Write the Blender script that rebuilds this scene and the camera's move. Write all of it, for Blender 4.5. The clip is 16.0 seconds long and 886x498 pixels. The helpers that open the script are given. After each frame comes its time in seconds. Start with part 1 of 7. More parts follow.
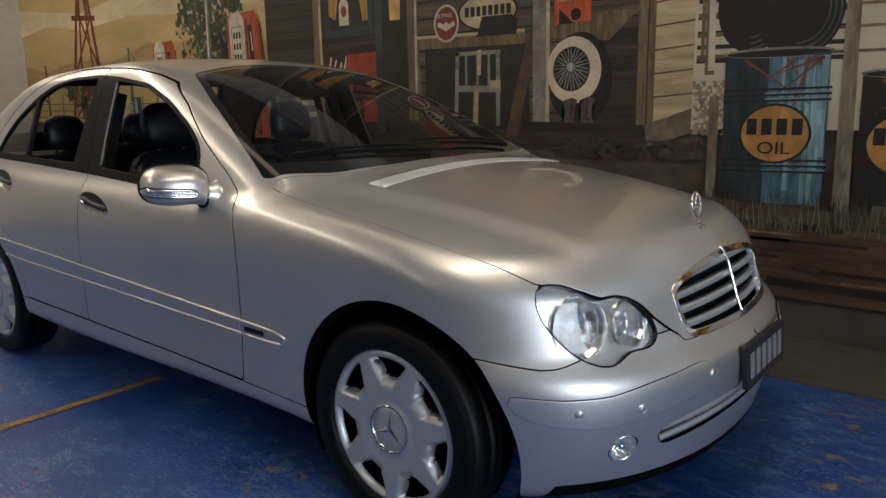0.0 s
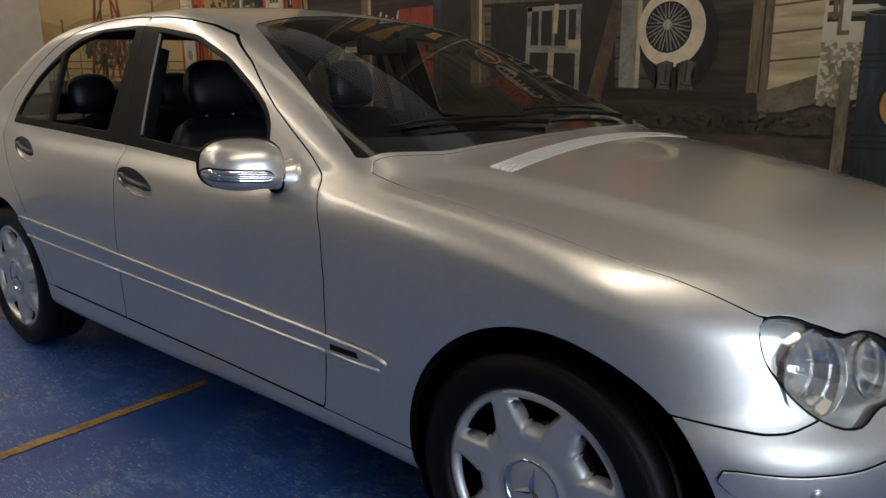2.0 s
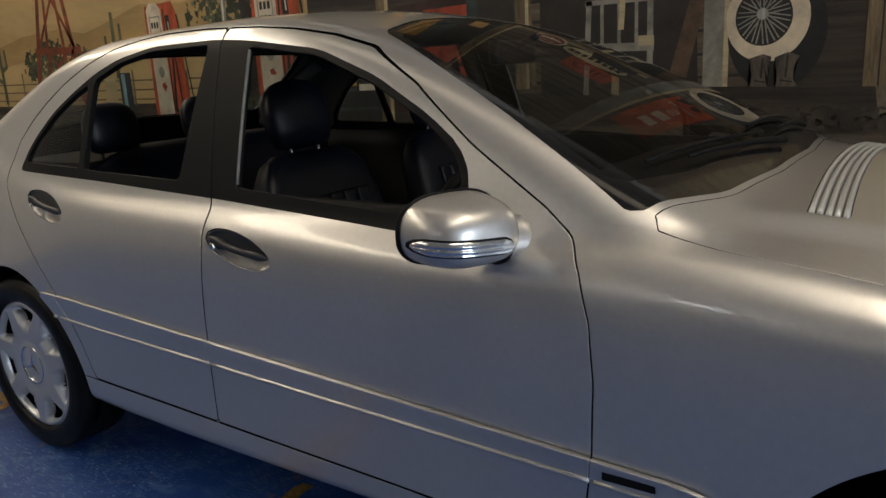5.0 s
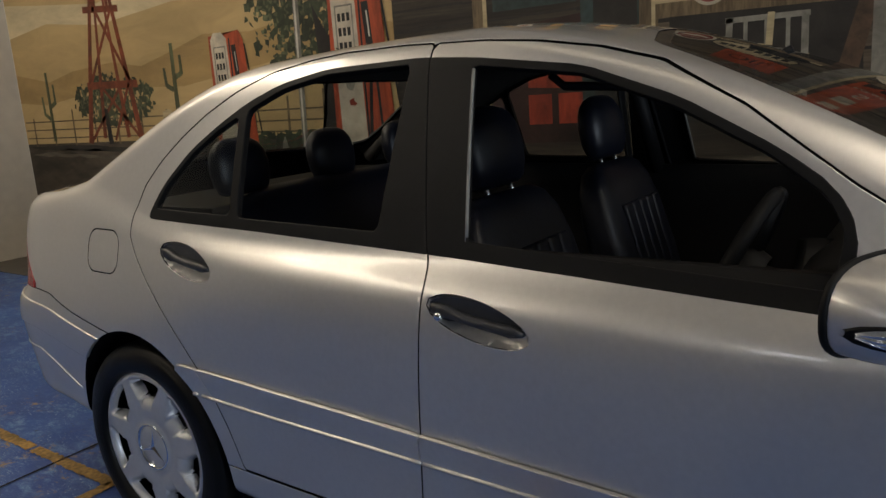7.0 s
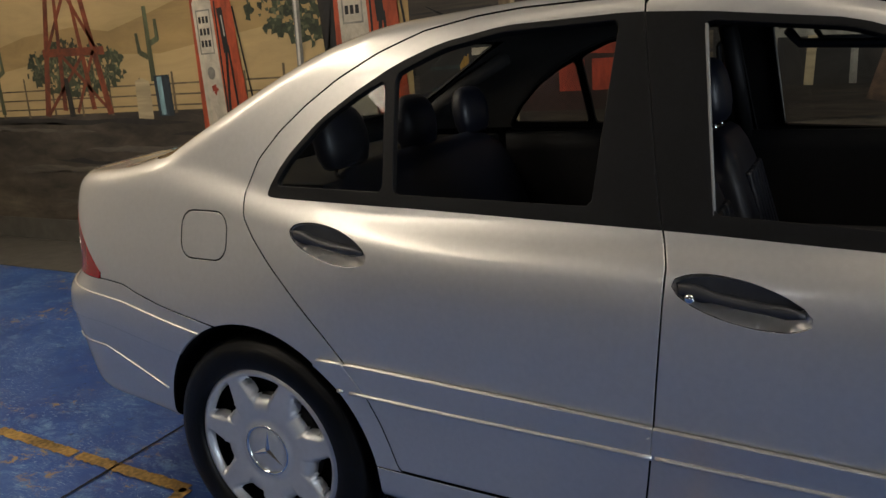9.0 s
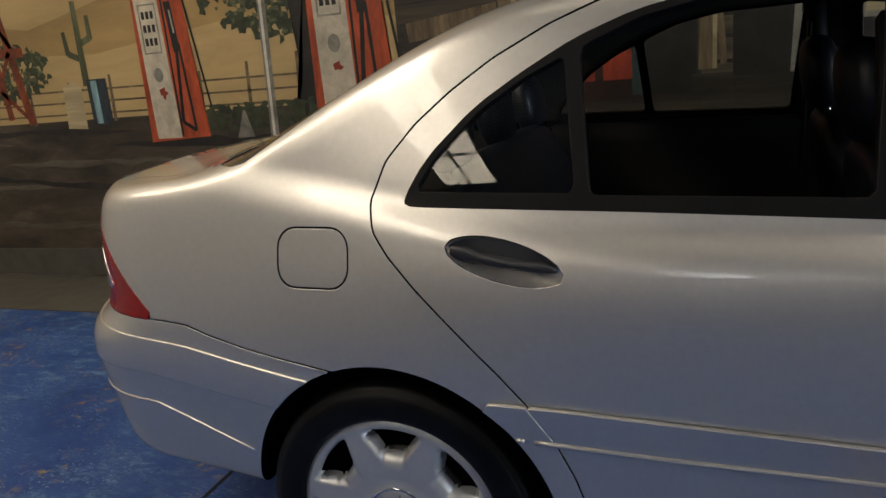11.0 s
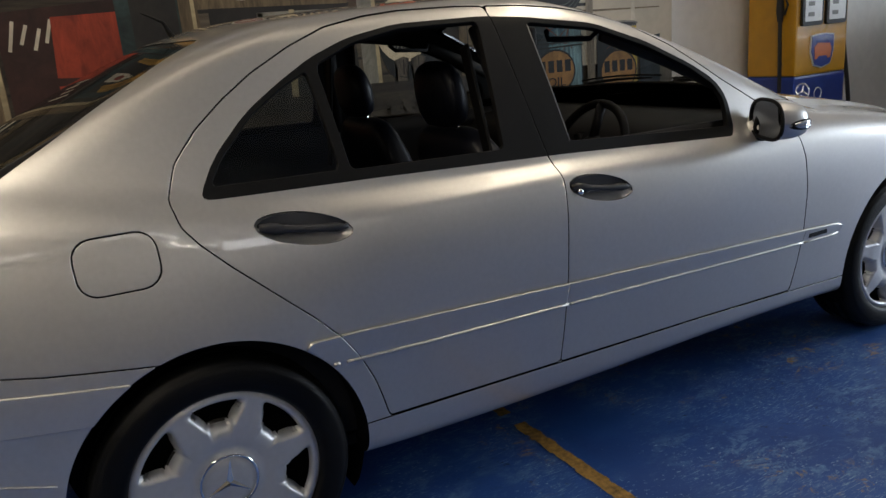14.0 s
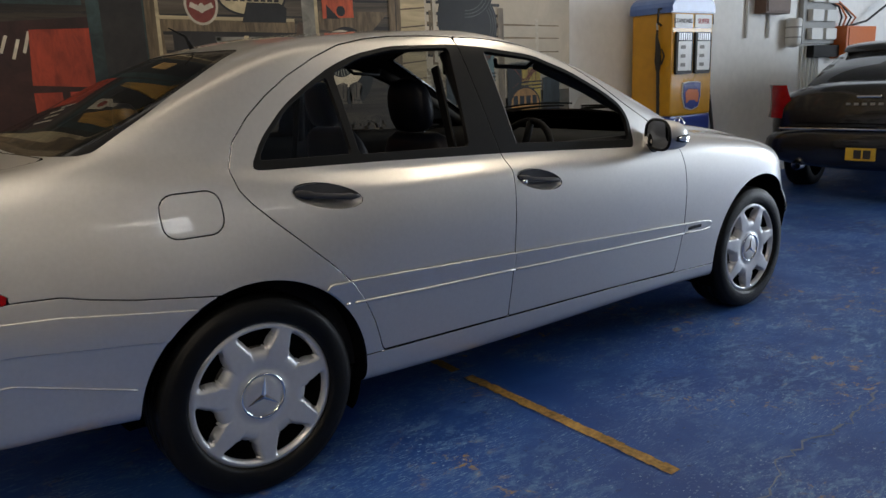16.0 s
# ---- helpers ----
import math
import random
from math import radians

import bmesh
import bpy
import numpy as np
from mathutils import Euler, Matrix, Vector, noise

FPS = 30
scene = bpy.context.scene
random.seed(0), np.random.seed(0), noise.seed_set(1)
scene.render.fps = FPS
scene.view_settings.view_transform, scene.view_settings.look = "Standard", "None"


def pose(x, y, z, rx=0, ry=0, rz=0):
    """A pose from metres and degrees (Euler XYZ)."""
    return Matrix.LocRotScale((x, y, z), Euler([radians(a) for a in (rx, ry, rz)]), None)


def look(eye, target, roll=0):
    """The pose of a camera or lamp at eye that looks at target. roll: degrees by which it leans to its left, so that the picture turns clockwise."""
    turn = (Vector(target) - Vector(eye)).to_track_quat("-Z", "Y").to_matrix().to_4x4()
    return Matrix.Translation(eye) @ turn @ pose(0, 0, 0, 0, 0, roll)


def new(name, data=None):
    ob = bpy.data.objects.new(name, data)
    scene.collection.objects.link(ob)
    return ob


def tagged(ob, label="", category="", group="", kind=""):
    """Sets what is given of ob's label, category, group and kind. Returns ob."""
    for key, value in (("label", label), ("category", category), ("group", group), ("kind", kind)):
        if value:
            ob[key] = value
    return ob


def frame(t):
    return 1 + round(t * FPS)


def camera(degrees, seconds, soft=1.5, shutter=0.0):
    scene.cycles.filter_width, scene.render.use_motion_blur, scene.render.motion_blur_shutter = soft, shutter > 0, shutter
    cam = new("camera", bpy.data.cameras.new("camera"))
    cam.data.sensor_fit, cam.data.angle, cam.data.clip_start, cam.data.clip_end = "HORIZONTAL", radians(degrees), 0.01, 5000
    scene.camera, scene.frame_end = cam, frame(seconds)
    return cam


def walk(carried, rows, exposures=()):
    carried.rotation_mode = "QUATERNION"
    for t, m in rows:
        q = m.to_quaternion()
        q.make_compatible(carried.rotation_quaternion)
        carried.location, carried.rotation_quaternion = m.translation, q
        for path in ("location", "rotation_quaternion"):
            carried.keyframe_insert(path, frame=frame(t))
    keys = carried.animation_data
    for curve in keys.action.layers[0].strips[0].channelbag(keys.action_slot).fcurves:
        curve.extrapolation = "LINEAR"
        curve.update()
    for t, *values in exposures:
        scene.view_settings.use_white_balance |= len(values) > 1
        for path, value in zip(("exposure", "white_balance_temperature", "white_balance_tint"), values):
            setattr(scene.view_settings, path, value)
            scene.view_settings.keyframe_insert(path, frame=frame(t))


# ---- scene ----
cam = camera(61.4, 16.0)
PATH = [
    (0, (2.725, -2.255, 1.22), (1.487, -0.733, 0.832), -1.1),
    (0.5, (2.593, -2.27, 1.227), (1.378, -0.727, 0.85), -1.1),
    (1, (2.435, -2.2, 1.218), (1.185, -0.687, 0.829), -2.0),
    (1.5, (2.264, -2.109, 1.217), (0.979, -0.639, 0.786), -2.3),
    (2, (2.144, -2.062, 1.217), (0.898, -0.574, 0.736), -0.4),
    (2.5, (1.987, -2.086, 1.228), (0.787, -0.556, 0.758), -1.1),
    (3, (1.804, -2.128, 1.246), (0.683, -0.527, 0.82), -1.5),
    (5.5, (1.083, -2.019, 1.264), (-0.019, -0.425, 0.772), -3.3),
    (6, (0.923, -2.078, 1.255), (-0.232, -0.517, 0.778), -4.0),
    (6.5, (0.772, -2.062, 1.25), (-0.358, -0.493, 0.74), -2.9),
    (7, (0.552, -1.995, 1.274), (-0.574, -0.392, 0.87), -3.9),
    (7.5, (0.412, -2.005, 1.267), (-0.669, -0.38, 0.829), -0.6),
    (8, (0.257, -2.063, 1.268), (-0.725, -0.378, 0.824), -1.5),
    (8.5, (0.111, -2.154, 1.276), (-0.821, -0.449, 0.803), -2.6),
    (9, (-0.036, -2.163, 1.293), (-0.979, -0.47, 0.8), -4.1),
    (9.5, (-0.228, -2.117, 1.291), (-1.107, -0.385, 0.815), -7.8),
    (10, (-0.387, -2.106, 1.286), (-1.183, -0.348, 0.761), -7.4),
    (12.5, (-1.279, -2.211, 1.274), (-1.356, -0.265, 0.818), -4.6),
    (13, (-1.448, -2.285, 1.28), (-1.073, -0.394, 0.749), -4.1),
    (13.5, (-1.504, -2.348, 1.286), (-0.805, -0.547, 0.77), -4.2),
    (14, (-1.618, -2.511, 1.297), (-0.708, -0.811, 0.762), -5.0),
    (14.5, (-1.758, -2.644, 1.295), (-0.817, -0.925, 0.898), -5.3),
    (15, (-1.935, -2.7, 1.281), (-0.894, -1.034, 0.91), -5.6),
    (15.5, (-2.092, -2.761, 1.251), (-0.947, -1.188, 0.79), -3.2),
    (16, (-2.195, -2.861, 1.242), (-1.014, -1.311, 0.792), -2.3),
]
walk(cam, [(t, look(eye, target, roll)) for t, eye, target, roll in PATH], [(0.0, -0.45), (1.0, -0.5), (3.0, -0.5), (5.5, -0.6), (7.5, -0.45), (9.0, -0.3), (12.5, -0.42), (14.0, -0.42), (16.0, -0.28)])

# ---- light ----
world = bpy.data.worlds.new("world")
scene.world = world
world.use_nodes = True
world.node_tree.nodes["Background"].inputs[0].default_value = (0.55, 0.68, 0.9, 1)
world.node_tree.nodes["Background"].inputs[1].default_value = 0.25


def area_lamp(name, eye, target, sx, sy, power, colour):
    d = bpy.data.lights.new(name, "AREA")
    d.shape, d.size, d.size_y, d.energy, d.color = "RECTANGLE", sx, sy, power, colour
    ob = new(name, d)
    ob.matrix_world = look(eye, target)
    return ob


# unseen added lights: cool daylight beyond the car's front, warm fill over painted wall
area_lamp("daylight_fill", (10.6, -3.4, 1.9), (2.0, -0.4, 1.1), 4.2, 3.4, 600, (0.79, 0.89, 1.0))
for xx, watts in ((-5.1, 56), (-0.2, 8), (3.4, 7)):
    area_lamp("wall_fill_light", (xx, -0.5, 3.88), (xx, 0.3, 0), 3.4, 0.6, watts, (1.0, 0.84, 0.62))

# ---- materials ----
def material(name, colour=(0.5, 0.5, 0.5), rough=0.5, metal=0.0, coat=0.0, grain=0.0, grain_size=40.0, bump=0.0, bump_size=60.0, spread=0.0, emit=0.0, spec=0.5):
    """A Principled surface with its colour broken up at two scales and a fine relief."""
    m = bpy.data.materials.new(name)
    m.use_nodes = True
    nt = m.node_tree
    b = nt.nodes["Principled BSDF"]
    b.inputs["Base Color"].default_value = (*colour, 1)
    b.inputs["Roughness"].default_value = rough
    b.inputs["Metallic"].default_value = metal
    b.inputs["Specular IOR Level"].default_value = spec
    b.inputs["Coat Weight"].default_value = coat
    b.inputs["Coat Roughness"].default_value = 0.04
    if emit:
        b.inputs["Emission Color"].default_value = (*colour, 1)
        b.inputs["Emission Strength"].default_value = emit
    if grain or bump or spread:
        tc = nt.nodes.new("ShaderNodeTexCoord")
        fine = nt.nodes.new("ShaderNodeTexNoise")
        fine.inputs["Scale"].default_value, fine.inputs["Detail"].default_value = grain_size, 6
        wide = nt.nodes.new("ShaderNodeTexNoise")
        wide.inputs["Scale"].default_value, wide.inputs["Detail"].default_value = grain_size / 11, 4
        nt.links.new(tc.outputs["Object"], fine.inputs["Vector"])
        nt.links.new(tc.outputs["Object"], wide.inputs["Vector"])
        add = nt.nodes.new("ShaderNodeMath")
        add.operation = "ADD"
        nt.links.new(fine.outputs["Fac"], add.inputs[0])
        nt.links.new(wide.outputs["Fac"], add.inputs[1])
        rng = nt.nodes.new("ShaderNodeMapRange")
        rng.inputs["From Min"].default_value, rng.inputs["From Max"].default_value = 0.65, 1.35
        rng.inputs["To Min"].default_value, rng.inputs["To Max"].default_value = 1 - grain, 1 + grain
        nt.links.new(add.outputs[0], rng.inputs["Value"])
        mul = nt.nodes.new("ShaderNodeVectorMath")
        mul.operation = "SCALE"
        mul.inputs[0].default_value = colour
        nt.links.new(rng.outputs[0], mul.inputs["Scale"])
        nt.links.new(mul.outputs[0], b.inputs["Base Color"])
        if spread:
            r2 = nt.nodes.new("ShaderNodeMapRange")
            r2.inputs["From Min"].default_value, r2.inputs["From Max"].default_value = 0.3, 0.7
            r2.inputs["To Min"].default_value, r2.inputs["To Max"].default_value = max(0.02, rough - spread), min(1, rough + spread)
            nt.links.new(wide.outputs["Fac"], r2.inputs["Value"])
            nt.links.new(r2.outputs[0], b.inputs["Roughness"])
        if bump:
            bn = nt.nodes.new("ShaderNodeTexNoise")
            bn.inputs["Scale"].default_value, bn.inputs["Detail"].default_value = bump_size, 5
            nt.links.new(tc.outputs["Object"], bn.inputs["Vector"])
            bp = nt.nodes.new("ShaderNodeBump")
            bp.inputs["Strength"].default_value, bp.inputs["Distance"].default_value = bump, 0.004
            nt.links.new(bn.outputs["Fac"], bp.inputs["Height"])
            nt.links.new(bp.outputs[0], b.inputs["Normal"])
    return m


def glass_material(name, tint, gloss=0.0):
    """Thin pane: tinted see-through with a Fresnel gloss."""
    m = bpy.data.materials.new(name)
    m.use_nodes = True
    nt = m.node_tree
    nt.nodes.remove(nt.nodes["Principled BSDF"])
    out = nt.nodes["Material Output"]
    tr = nt.nodes.new("ShaderNodeBsdfTransparent")
    tr.inputs["Color"].default_value = (*tint, 1)
    gl = nt.nodes.new("ShaderNodeBsdfGlossy")
    gl.inputs["Roughness"].default_value = gloss
    lw = nt.nodes.new("ShaderNodeLayerWeight")
    lw.inputs["Blend"].default_value = 0.5
    pw = nt.nodes.new("ShaderNodeMath")
    pw.operation = "POWER"
    pw.inputs[1].default_value = 5.0
    nt.links.new(lw.outputs["Facing"], pw.inputs[0])
    fr = nt.nodes.new("ShaderNodeMath")
    fr.operation = "MULTIPLY_ADD"
    fr.inputs[1].default_value, fr.inputs[2].default_value = 0.94, 0.05
    nt.links.new(pw.outputs[0], fr.inputs[0])
    mix = nt.nodes.new("ShaderNodeMixShader")
    nt.links.new(fr.outputs[0], mix.inputs[0])
    nt.links.new(tr.outputs[0], mix.inputs[1])
    nt.links.new(gl.outputs[0], mix.inputs[2])
    nt.links.new(mix.outputs[0], out.inputs["Surface"])
    return m


SILVER = material("silver_paint", (0.66, 0.645, 0.625), 0.40, 0.80, 1.0, spread=0.02, grain_size=900, grain=0.05)
WHEEL_SILVER = material("wheel_silver", (0.56, 0.57, 0.59), 0.40, 0.55, 0.5, grain=0.06, grain_size=60)
BLACK_TRIM = material("black_trim", (0.008, 0.008, 0.0085), 0.5, 0, 0, spec=0.15, grain=0.2, grain_size=120)
BLACK_GLOSS = material("black_gloss", (0.012, 0.012, 0.013), 0.12, 0, 0.5, grain=0.1)
HANDLE_GREY = material("handle_plastic", (0.034, 0.036, 0.042), 0.42, 0, 0, spec=0.4, grain=0.15, bump=0.08, bump_size=800)
RUBBER = material("tyre_rubber", (0.0035, 0.0035, 0.0035), 0.42, 0, 0, spec=0.22, grain=0.3, grain_size=70, bump=0.25, bump_size=300, spread=0.12)
# near-black for the liners; also paints shade into the panel gaps
LINER_AND_SHADE = material("liner_and_gap_shade", (0.004, 0.004, 0.0045), 0.95, 0, 0, grain=0.3, spec=0.05)
VENT_SILVER = material("vent_silver", (0.72, 0.72, 0.71), 0.35, 0.3, 0.3, grain=0.03)
# mirror colour lowered to stand in for a dark reflection
DIMMED_MIRROR = material("dimmed_mirror", (0.22, 0.24, 0.27), 0.04, 1.0)
CHROME = material("chrome", (0.86, 0.87, 0.88), 0.06, 1.0)
REFLECTOR = material("lamp_reflector", (0.92, 0.92, 0.91), 0.18, 0.8, grain=0.08, grain_size=25)
LEATHER = material("dark_leather", (0.005, 0.0065, 0.014), 0.42, 0, 0, grain=0.2, grain_size=60, bump=0.12, bump_size=90)
CABIN = material("cabin_plastic", (0.008, 0.008, 0.009), 0.6, 0, 0, spec=0.2, grain=0.2)
HEADLINER = material("headliner_cloth", (0.03, 0.03, 0.03), 0.9, 0, 0, grain=0.15)
GREY_BELT = material("seat_belt_trim", (0.20, 0.20, 0.19), 0.6, 0, 0, grain=0.1)
GLASS = glass_material("window_glass", (0.82, 0.85, 0.84))
GLASS_DARK = glass_material("rear_glass", (0.76, 0.79, 0.78))
LENS = glass_material("lamp_lens", (0.93, 0.95, 0.96))
RED_LENS = material("red_lens", (0.27, 0.002, 0.005), 0.22, 0, 0.15, grain=0.3, grain_size=150, spec=0.3)
CLEAR_LENS = material("clear_lens", (0.86, 0.87, 0.88), 0.14, 0.9, 0.5, grain=0.3, grain_size=150)
DISC = material("brake_disc", (0.09, 0.085, 0.08), 0.5, 0.8, grain=0.3)
PLATE_BLACK = material("plate_black", (0.02, 0.02, 0.022), 0.4, 0, 0.3, grain=0.1)
PLATE_MARK = material("plate_mark", (0.24, 0.245, 0.26), 0.4, 0, 0, grain=0.1)


# ---- mesh helpers ----
def part(name, bm, mat, parent=None, label="", smooth=False):
    """Links a bmesh as one mesh object under a thing or under a part."""
    me = bpy.data.meshes.new(name)
    bm.to_mesh(me)
    bm.free()
    return link(name, me, mat, parent, label, smooth)


def link(name, me, mat, parent=None, label="", smooth=False):
    me.materials.append(mat)
    if smooth:
        me.shade_smooth()
    ob = new(name, me)
    if parent:
        ob.parent = parent
    if label:
        ob["label"] = label
    return ob


def thing(name, label, category, group="", at=(0, 0, 0)):
    ob = new(name)
    ob.location = at
    return tagged(ob, label, category, group)


def box(cx, cy, cz, sx, sy, sz, bevel=0.0, seg=2, m=None, bm=None):
    """A box by centre and size, its edges rounded by bevel; joined to bm if that is given."""
    b = bmesh.new()
    bmesh.ops.create_cube(b, size=1, matrix=Matrix.Diagonal((sx, sy, sz, 1)))
    if bevel:
        bmesh.ops.bevel(b, geom=b.edges[:], offset=bevel, segments=seg, profile=0.7, affect="EDGES")
    bmesh.ops.transform(b, matrix=(m or Matrix()) @ Matrix.Translation((cx, cy, cz)) if m is None else m @ Matrix.Translation((cx, cy, cz)), verts=b.verts)
    return join(b, bm)


def join(b, bm):
    if bm is None:
        return b
    me = bpy.data.meshes.new("tmp")
    b.to_mesh(me)
    b.free()
    bm.from_mesh(me)
    bpy.data.meshes.remove(me)
    return bm


def lathe(profile, n=48, m=None, bm=None, angle=2 * math.pi):
    """Turns (radius, height) points about z; m places it."""
    b = bmesh.new()
    rings = []
    closed = abs(angle - 2 * math.pi) < 1e-6
    for k in range(n if closed else n + 1):
        c, s = math.cos(angle * k / n), math.sin(angle * k / n)
        rings.append([b.verts.new((r * c, r * s, h)) for r, h in profile])
    for k in range(n):
        p, q = rings[k], rings[(k + 1) % len(rings)]
        for i in range(len(profile) - 1):
            b.faces.new((p[i], q[i], q[i + 1], p[i + 1]))
    bmesh.ops.remove_doubles(b, verts=b.verts, dist=1e-5)
    if m is not None:
        bmesh.ops.transform(b, matrix=m, verts=b.verts)
    bmesh.ops.recalc_face_normals(b, faces=b.faces)
    return join(b, bm)


def tube(points, radius, n=8, bm=None, radii=None):
    """A round rod along points."""
    b = bmesh.new()
    pts = [Vector(p) for p in points]
    rings = []
    for i, p in enumerate(pts):
        d = (pts[min(i + 1, len(pts) - 1)] - pts[max(i - 1, 0)]).normalized()
        u = d.orthogonal().normalized() if i == 0 else (u - d * u.dot(d)).normalized()
        w = d.cross(u)
        r = radii[i] if radii else radius
        rings.append([b.verts.new(p + (u * math.cos(2 * math.pi * k / n) + w * math.sin(2 * math.pi * k / n)) * r) for k in range(n)])
    for a, c in zip(rings, rings[1:]):
        for k in range(n):
            b.faces.new((a[k], a[(k + 1) % n], c[(k + 1) % n], c[k]))
    b.faces.new(rings[0][::-1])
    b.faces.new(rings[-1])
    return join(b, bm)


def slab(poly, depth, m=None, bm=None, bevel=0.0):
    """A flat outline (x, y) given thickness along z, up to z = 0."""
    b = bmesh.new()
    top = [b.verts.new((x, y, 0)) for x, y in poly]
    low = [b.verts.new((x, y, -depth)) for x, y in poly]
    n = len(poly)
    f = b.faces.new(top)
    b.faces.new(low[::-1])
    for i in range(n):
        b.faces.new((top[i], low[i], low[(i + 1) % n], top[(i + 1) % n]))
    bmesh.ops.recalc_face_normals(b, faces=b.faces)
    if bevel:
        bmesh.ops.bevel(b, geom=list(f.edges), offset=bevel, segments=2, affect="EDGES")
    if m is not None:
        bmesh.ops.transform(b, matrix=m, verts=b.verts)
    return join(b, bm)


def rounded(w, h, r, n=5, cx=0, cy=0):
    """Outline of a rounded rectangle."""
    out = []
    for k, (sx, sy) in enumerate(((1, 1), (-1, 1), (-1, -1), (1, -1))):
        for i in range(n + 1):
            a = math.pi / 2 * (k + i / n)
            out.append((cx + sx * (w / 2 - r) + r * math.cos(a), cy + sy * (h / 2 - r) + r * math.sin(a)))
    return out


def oval(w, h, n=28, cx=0, cy=0):
    return [(cx + w / 2 * math.cos(2 * math.pi * i / n), cy + h / 2 * math.sin(2 * math.pi * i / n)) for i in range(n)]

# ---- the hall ----
def blue_floor():
    m = bpy.data.materials.new("blue_floor_paint")
    m.use_nodes = True
    nt = m.node_tree
    b = nt.nodes["Principled BSDF"]
    tc = nt.nodes.new("ShaderNodeTexCoord")

    def noise_node(scale, detail, rough=0.6, stretch=None, distortion=0.0):
        n = nt.nodes.new("ShaderNodeTexNoise")
        n.inputs["Scale"].default_value, n.inputs["Detail"].default_value, n.inputs["Roughness"].default_value = scale, detail, rough
        n.inputs["Distortion"].default_value = distortion
        if stretch:
            mp = nt.nodes.new("ShaderNodeMapping")
            mp.inputs["Scale"].default_value = stretch
            mp.inputs["Rotation"].default_value = (0, 0, 0.5)
            nt.links.new(tc.outputs["Object"], mp.inputs["Vector"])
            nt.links.new(mp.outputs[0], n.inputs["Vector"])
        else:
            nt.links.new(tc.outputs["Object"], n.inputs["Vector"])
        return n.outputs["Fac"]

    def ramp(sock, lo, hi):
        r = nt.nodes.new("ShaderNodeMapRange")
        r.inputs["From Min"].default_value, r.inputs["From Max"].default_value = lo, hi
        nt.links.new(sock, r.inputs["Value"])
        return r.outputs[0]

    def mixc(fac, a, c):
        n = nt.nodes.new("ShaderNodeMix")
        n.data_type = "RGBA"
        nt.links.new(fac, n.inputs["Factor"])
        for s, v in ((n.inputs[6], a), (n.inputs[7], c)):
            if isinstance(v, tuple):
                s.default_value = (*v, 1)
            else:
                nt.links.new(v, s)
        return n.outputs[2]

    def times(a, c):
        n = nt.nodes.new("ShaderNodeMath")
        n.operation = "MULTIPLY"
        nt.links.new(a, n.inputs[0])
        nt.links.new(c, n.inputs[1])
        return n.outputs[0]

    base = mixc(ramp(noise_node(1.3, 5), 0.35, 0.65), (0.010, 0.048, 0.22), (0.022, 0.088, 0.33))
    scuff = times(ramp(noise_node(8, 10, 0.82, (1, 1.9, 1), 0.4), 0.50, 0.62), ramp(noise_node(1.7, 4), 0.42, 0.58))
    base = mixc(scuff, base, (0.13, 0.25, 0.44))
    scrape = times(ramp(noise_node(22, 6, 0.7, (1, 9, 1)), 0.56, 0.62), ramp(noise_node(2.6, 3), 0.46, 0.58))
    base = mixc(scrape, base, (0.20, 0.32, 0.48))
    fleck = times(ramp(noise_node(60, 4, 0.6, (1, 1.6, 1)), 0.60, 0.67), ramp(noise_node(3.1, 3), 0.44, 0.58))
    base = mixc(fleck, base, (0.26, 0.36, 0.50))
    stain = times(ramp(noise_node(11, 8, 0.78, (1, 1.4, 1), 0.5), 0.55, 0.61), ramp(noise_node(1.5, 3), 0.50, 0.60))
    base = mixc(stain, base, (0.30, 0.20, 0.075))
    dirt = times(ramp(noise_node(26, 6, 0.7), 0.58, 0.70), ramp(noise_node(2.3, 3), 0.46, 0.62))
    base = mixc(dirt, base, (0.012, 0.016, 0.03))
    nt.links.new(base, b.inputs["Base Color"])
    r = nt.nodes.new("ShaderNodeMapRange")
    r.inputs["To Min"].default_value, r.inputs["To Max"].default_value = 0.32, 0.6
    nt.links.new(noise_node(4, 5), r.inputs["Value"])
    nt.links.new(r.outputs[0], b.inputs["Roughness"])
    bp = nt.nodes.new("ShaderNodeBump")
    bp.inputs["Strength"].default_value, bp.inputs["Distance"].default_value = 0.25, 0.003
    nt.links.new(noise_node(45, 6), bp.inputs["Height"])
    nt.links.new(bp.outputs[0], b.inputs["Normal"])
    return m


BLUE = blue_floor()
CONCRETE = material("grey_concrete", (0.085, 0.08, 0.07), 0.7, grain=0.3, grain_size=9, bump=0.3, bump_size=40, spread=0.1)
WHITE_WALL = material("white_wall_paint", (0.74, 0.73, 0.70), 0.6, grain=0.07, grain_size=12, bump=0.25, bump_size=120)
CREAM_WALL = material("cream_wall_paint", (0.50, 0.46, 0.39), 0.6, grain=0.1, grain_size=10, bump=0.25, bump_size=120)
# for the unseen rear wall: dark brown set to lower fill and reflections
UNSEEN_DARK_WALL = material("unseen_dark_wall", (0.10, 0.085, 0.07), 0.7, grain=0.2, grain_size=8, bump=0.25, bump_size=120)
CEILING = material("ceiling_sheet", (0.42, 0.39, 0.34), 0.7, grain=0.1, grain_size=6)
YELLOW_LINE = material("worn_yellow_line", (0.27, 0.16, 0.04), 0.6, grain=0.7, grain_size=60, bump=0.3)
JOINT = material("floor_joint", (0.012, 0.014, 0.02), 0.9, grain=0.3)

XL, XR, YB, YW, ZC = -6.88, 11.0, -7.0, 1.74, 3.95


def structure(name, bm, mat, label):
    return tagged(part(name, bm, mat), label, name.split("_")[0], kind="structure")


